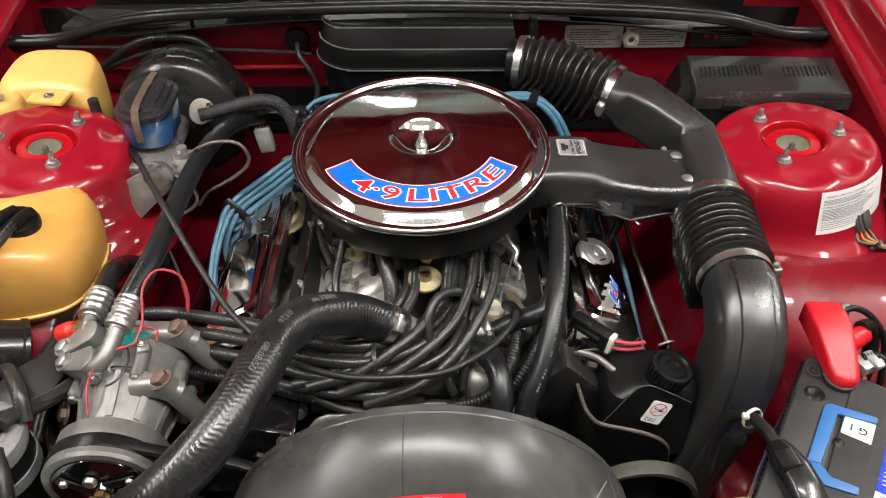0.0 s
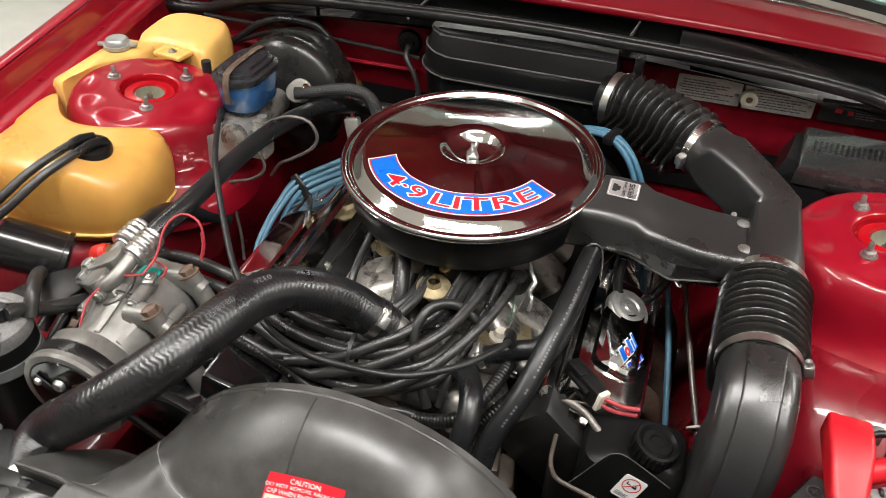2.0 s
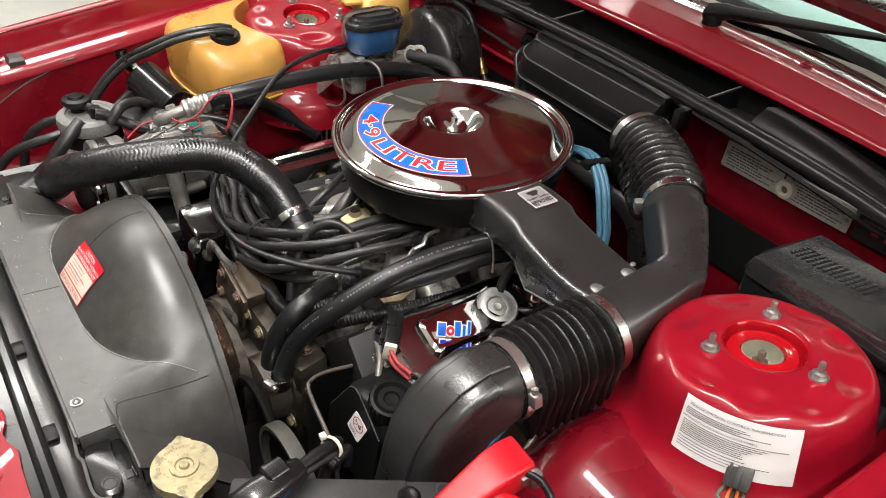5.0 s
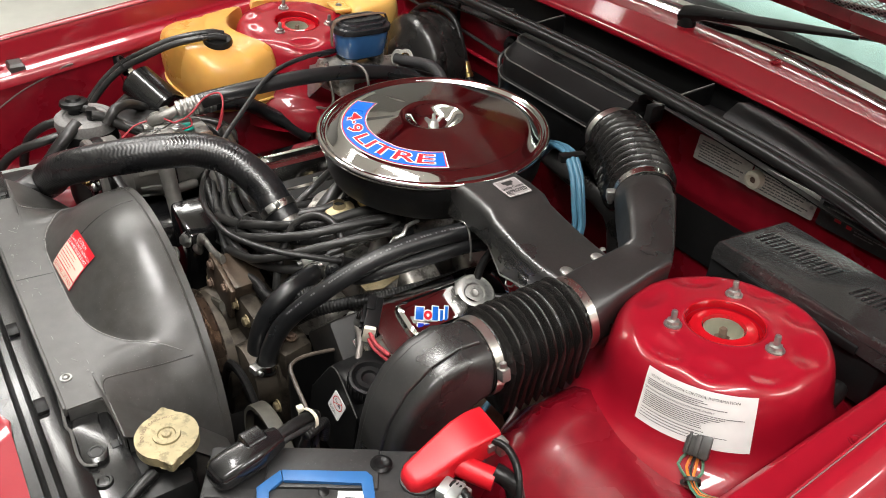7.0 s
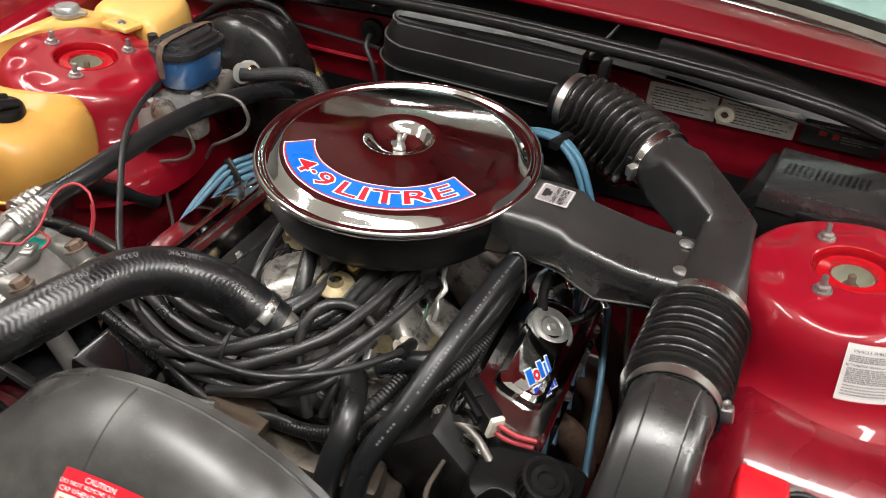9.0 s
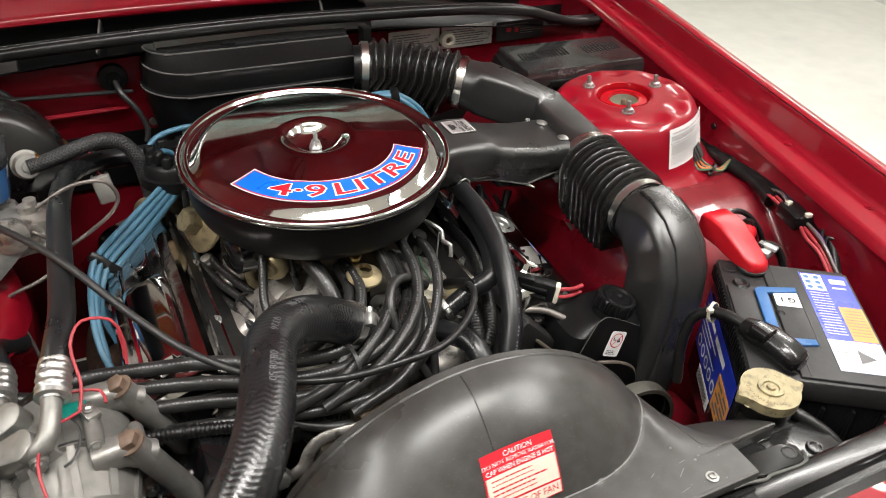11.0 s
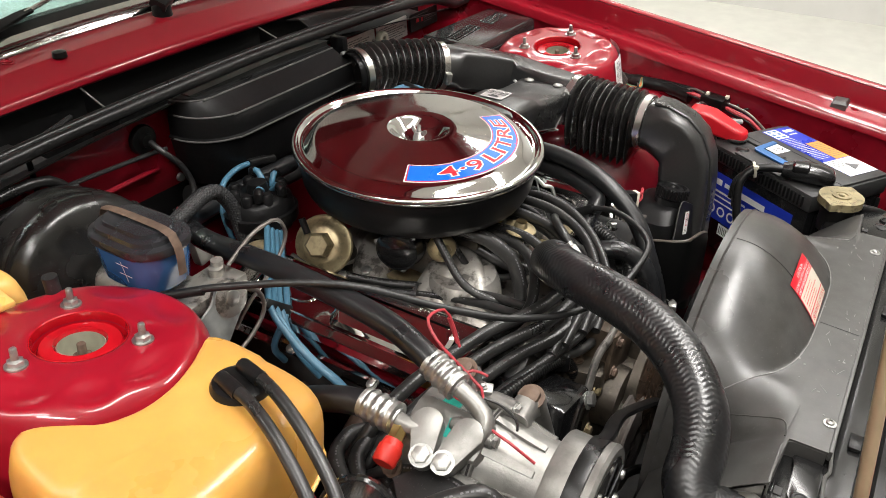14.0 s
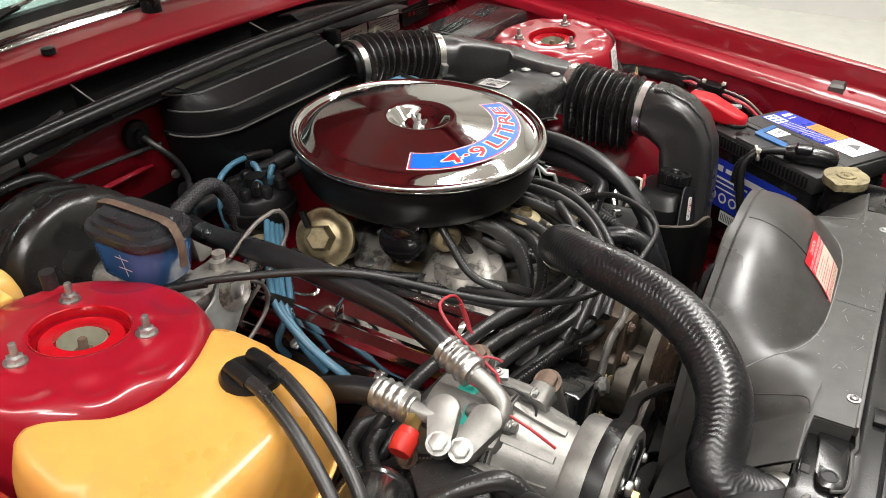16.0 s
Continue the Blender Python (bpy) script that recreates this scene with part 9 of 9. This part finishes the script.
def left_front():
    d = thing("receiver_drier", (-0.60, 0.64, 0.66), "glossy black tilted cylinder with a red lead", "cylinder")
    head, tail = Vector((-0.566, 0.604, 0.768)), Vector((-0.500, 0.636, 0.733))
    way = (tail - head).normalized()
    m = place(head, way)
    part("can", lathe([(0, 0), (0.022, 0.0), (0.031, 0.002), (0.0345, 0.006), (0.0345, 0.082), (0.037, 0.084), (0.037, 0.090), (0.030, 0.093), (0, 0.093)], 44, m), SUPPORT, d, "", 40)
    part("fitting", lathe([(0, -0.012), (0.009, -0.012), (0.010, -0.009), (0.010, 0.0), (0, 0.0)], 18, m), RUBBER, d)
    part("switch", lathe([(0.007, 0), (0.007, 0.012), (0, 0.013)], 12, place(head + Vector((-0.004, -0.012, 0.012)), -way)), RUBBER, d)
    part("red_lead", tube([head + Vector(q) for q in ((-0.014, -0.018, 0.016), (-0.026, -0.022, 0.016), (-0.034, -0.016, 0.0), (-0.036, -0.008, -0.03))], 0.0018, 8), WIRE_RED, d)
    part("tape", slab(rounded(0.024, 0.011, 0.001, 2), 0, 0.0006, 0, plane_of(head + way * 0.020 + Vector((-0.008, -0.016, 0.0305)), way, (0.3, 0.9, 0.4))), NYLON, d)
    part("bracket", box((0.050, 0.016, 0.10), Matrix.Translation((-0.535, 0.640, 0.690)) @ Matrix.Rotation(0.4, 4, "Z"), 0.003), SATIN, d)
    rl = thing("wing_relay", (-0.70, 0.61, 0.75), "black plastic relay on the inner wing", "relay")
    part("case", box((0.030, 0.040, 0.030), Matrix.Translation((-0.692, 0.612, 0.760)) @ Matrix.Rotation(0.25, 4, "Z"), 0.004), BLACK, rl)
    part("bracket", box((0.012, 0.026, 0.018), Matrix.Translation((-0.709, 0.606, 0.756)), 0.002), SATIN, rl)
    part("wires", tube([(-0.68, 0.62, 0.745), (-0.676, 0.64, 0.73), (-0.675, 0.66, 0.70)], 0.0035, 8), WIRE, rl)
    c = thing("charcoal_canister", (-0.50, 0.475, 0.60), "squat black canister with a dusty top and a hose cap", "canister")
    part("body", lathe([(0, 0.58), (0.047, 0.58), (0.050, 0.60), (0.050, 0.738), (0.048, 0.742)], 44, Matrix.Translation((-0.486, 0.490, 0))), SATIN, c)
    part("top", lathe([(0.0505, 0.730), (0.0525, 0.740), (0.051, 0.750), (0.046, 0.754), (0.037, 0.755), (0.035, 0.753), (0, 0.754)], 44, Matrix.Translation((-0.486, 0.490, 0))), SCUFF, c, "dusty grey top")
    part("cap", lathe([(0.012, 0.753), (0.013, 0.763), (0.022, 0.766), (0.0245, 0.771), (0.0225, 0.776), (0.014, 0.778), (0.011, 0.782), (0, 0.783)], 32, Matrix.Translation((-0.500, 0.478, 0))), BLACK, c)
    part("stub", lathe([(0.009, 0.753), (0.009, 0.772), (0, 0.773)], 18, Matrix.Translation((-0.464, 0.497, 0))), RUBBER, c)
    part("strap", lathe([(0.0505, 0.69), (0.0525, 0.69), (0.0525, 0.706), (0.0505, 0.706)], 44, Matrix.Translation((-0.486, 0.490, 0))), GALV, c)
    part("top_plate", slab([(-0.478, 0.520), (-0.430, 0.560), (-0.418, 0.610), (-0.450, 0.630), (-0.490, 0.590), (-0.510, 0.535)], 0.738, 0.742, 0.0015), DIRT, c, "dusty black bracket plate")
    for label, pts, r in (("black rubber canister hose curling to the compressor", [(-0.490, 0.482, 0.768), (-0.472, 0.500, 0.764), (-0.445, 0.530, 0.750), (-0.425, 0.565, 0.735), (-0.412, 0.61, 0.72), (-0.415, 0.66, 0.70), (-0.43, 0.70, 0.67)], 0.0070),
                          ("black rubber canister hose curling to the compressor", [(-0.452, 0.495, 0.766), (-0.448, 0.510, 0.762), (-0.436, 0.54, 0.742), (-0.424, 0.58, 0.722), (-0.42, 0.63, 0.70), (-0.43, 0.68, 0.66)], 0.0085),
                          ("thick black hose dropping past the canister", [(-0.455, 0.470, 0.755), (-0.440, 0.440, 0.735), (-0.435, 0.405, 0.700), (-0.45, 0.37, 0.66), (-0.46, 0.34, 0.60)], 0.0110),
                          ("black rubber hose looping over the canister", [(-0.438, 0.512, 0.750), (-0.446, 0.535, 0.772), (-0.468, 0.565, 0.765), (-0.49, 0.59, 0.745), (-0.52, 0.61, 0.72)], 0.0090),
                          ("black rubber hose sagging along the wing", [(-0.64, 0.60, 0.70), (-0.60, 0.55, 0.69), (-0.56, 0.49, 0.69), (-0.555, 0.43, 0.685), (-0.575, 0.37, 0.66), (-0.59, 0.335, 0.61), (-0.59, 0.32, 0.54)], 0.0085),
                          ("black rubber hose sagging along the wing", [(-0.44, 0.63, 0.69), (-0.475, 0.60, 0.70), (-0.525, 0.555, 0.70), (-0.56, 0.50, 0.705), (-0.595, 0.44, 0.695), (-0.62, 0.40, 0.65), (-0.625, 0.38, 0.56)], 0.0085),
                          ("thick black hose looping down beside the compressor", [(-0.375, 0.715, 0.695), (-0.400, 0.722, 0.705), (-0.432, 0.714, 0.708), (-0.458, 0.684, 0.712), (-0.474, 0.652, 0.712), (-0.482, 0.61, 0.700), (-0.49, 0.56, 0.67)], 0.0085),
                          ("thick black hose looping down beside the compressor", [(-0.365, 0.705, 0.690), (-0.392, 0.702, 0.702), (-0.424, 0.694, 0.706), (-0.450, 0.668, 0.708), (-0.460, 0.640, 0.706), (-0.464, 0.60, 0.690), (-0.47, 0.55, 0.66)], 0.0085),
                          ("black rubber hose looping below the compressor", [(-0.395, 0.68, 0.69), (-0.425, 0.655, 0.685), (-0.445, 0.61, 0.675), (-0.435, 0.56, 0.665), (-0.41, 0.52, 0.66), (-0.38, 0.49, 0.63)], 0.0085),
                          ("black rubber hose looping below the compressor", [(-0.41, 0.70, 0.67), (-0.445, 0.68, 0.665), (-0.468, 0.63, 0.655), (-0.462, 0.57, 0.645), (-0.43, 0.52, 0.635), (-0.40, 0.47, 0.60)], 0.0085)):
        hose(label, pts, r, DUSTY_RUBBER, 14, 0.008, group="canister hoses", marks=(int(pts[0][1] * 1000), (-0.3, -0.3, 0.9), 0.0009))
    hn = thing("horn", (-0.47, 0.38, 0.62), "dull grey curved sheet bracket beside the radiator", "bracket")
    part("plate", slab([(-0.52, 0.33), (-0.42, 0.32), (-0.40, 0.37), (-0.43, 0.42), (-0.52, 0.43)], 0.655, 0.662, 0.003), GALV, hn)
    part("grey_wire", tube([(-0.668, 0.345, 0.690), (-0.670, 0.379, 0.712), (-0.671, 0.424, 0.738), (-0.671, 0.472, 0.757), (-0.670, 0.501, 0.771), (-0.668, 0.52, 0.775)], 0.0017, 8), STEEL_TUBE, hn)


left_front()

# Added hose: its black stands in for the shade on the lower firewall.
hose("fat black hose added to darken the lower firewall", [(-0.16, 1.215, 0.735), (-0.06, 1.20, 0.720), (0.03, 1.19, 0.715), (0.10, 1.188, 0.712), (0.16, 1.185, 0.690), (0.20, 1.17, 0.63)], 0.0240, DUSTY_RUBBER, 20, 0.008)

# ---- harness on the right inner wing ----
hs = thing("wing_harness", (0.66, 0.75, 0.76), "taped black wiring harness with coloured wires along the inner wing", "wiring")
part("taped_loom", tube([(0.645, 1.03, 0.780), (0.664, 0.94, 0.762), (0.677, 0.870, 0.756), (0.678, 0.80, 0.755), (0.675, 0.735, 0.753), (0.664, 0.690, 0.748)], 0.0110, 14, radius=lambda s, n: 0.0110 + 0.0012 * math.sin(s * 170) + 0.001 * math.sin(s * 61)), RUBBER, hs)
part("taped_loom", tube([(0.676, 0.82, 0.760), (0.682, 0.74, 0.758), (0.684, 0.66, 0.752), (0.682, 0.59, 0.735), (0.66, 0.54, 0.70)], 0.0075, 12), RUBBER, hs)
for k, (mat, dx, dz) in enumerate(((WIRE_RED, 0, 0), (WIRE_RED, -0.008, 0.002), (WIRE_PURPLE, 0.007, 0.003), (STEEL_TUBE, 0.003, 0.007), (WIRE, -0.005, -0.004))):
    part("wire", tube([(0.668 + dx, 0.70, 0.753 + dz), (0.668 + dx * 1.5, 0.685, 0.756 + dz), (0.664 + dx, 0.665, 0.752 + dz)], 0.0026, 8), mat, hs)
    part("wire", tube([(0.655 + dx, 0.615, 0.745 + dz), (0.648 + dx * 1.6, 0.592, 0.742 + dz), (0.642 + dx, 0.565, 0.735 + dz), (0.64 + dx, 0.53, 0.71 + dz)], 0.0026, 8), mat, hs)
part("connector", box((0.032, 0.050, 0.022), Matrix.Translation((0.659, 0.640, 0.751)) @ Matrix.Rotation(-0.3, 4, "Z"), 0.004), BLACK, hs)
for y in (0.656, 0.618):
    part("connector_lock", box((0.010, 0.007, 0.006), Matrix.Translation((0.659, y, 0.764)), 0.001), NYLON, hs)
part("earth_lead", tube([(0.66, 0.585, 0.735), (0.680, 0.60, 0.748), (0.684, 0.580, 0.752), (0.686, 0.562, 0.746), (0.684, 0.549, 0.737)], 0.0024, 8), WIRE, hs)
part("earth_lead", tube([(0.65, 0.57, 0.735), (0.672, 0.585, 0.742), (0.680, 0.566, 0.742), (0.683, 0.548, 0.736)], 0.0022, 8), WIRE, hs)
part("earth_eye", lathe([(0, 0.004), (0.004, 0.004), (0.005, 0.002), (0.009, 0.002), (0.0095, 0)], 18, place((0.684, 0.543, 0.735), (-1, 0, 0.4))), BRASS, hs)
tc = thing("spare_connector", (0.63, 0.84, 0.765), "dark grey connector with orange and green wires", "connector")
q = plane_of((0.615, 0.822, 0.776), (0.85, 0.35, 0.1), (-0.1, 0.55, 0.8))
part("shell", join(box((0.026, 0.026, 0.016), q, 0.002), box((0.006, 0.022, 0.005), q @ Matrix.Translation((0.0, 0.0, 0.009)), 0.001), box((0.003, 0.024, 0.004), q @ Matrix.Translation((-0.009, 0.0, 0.009)), 0.001)), SHROUD, tc)
for k, (mat, dx) in enumerate(((WIRE_GREEN, -0.009), (WIRE_ORANGE, -0.003), (WIRE_ORANGE, 0.003), (WIRE_GREEN, 0.008), (WIRE, 0.0))):
    e = q @ Vector((dx, -0.013, 0.0))
    part("wire", tube([e, q @ Vector((dx * 1.5, -0.026, 0.004)), (0.634 + dx * 0.4, 0.795 + dx * 0.3, 0.757), (0.650, 0.790 + dx * 0.4, 0.754), (0.672, 0.796, 0.765)], 0.0017, 6), mat, tc)
cable_tie((0.636, 0.794, 0.757), (0.5, -0.6, -0.3), 0.0075, tc)
for s in (1, -1):
    rb = thing("rubber_buffer", (s * 0.70, 0.425, 0.79), "dark grey rubber buffer clipped on the fender's gutter", "buffer", "rubber buffers")
    x, y = flange_x(0.425) + (0.010 if s > 0 else 0.0), 0.425
    part("buffer", loft([[(s * (x + a), y + b, flange_z(0.43) + c) for a, b in ((-0.036, -0.013), (0.0, -0.014), (0.0, 0.013), (-0.036, 0.014))] for c in (-0.020, 0.010)] + [[(s * (x + a), y + b, flange_z(0.43) + 0.015) for a, b in ((-0.031, -0.010), (-0.005, -0.011), (-0.005, 0.010), (-0.031, 0.011))]]), SHROUD, rb)
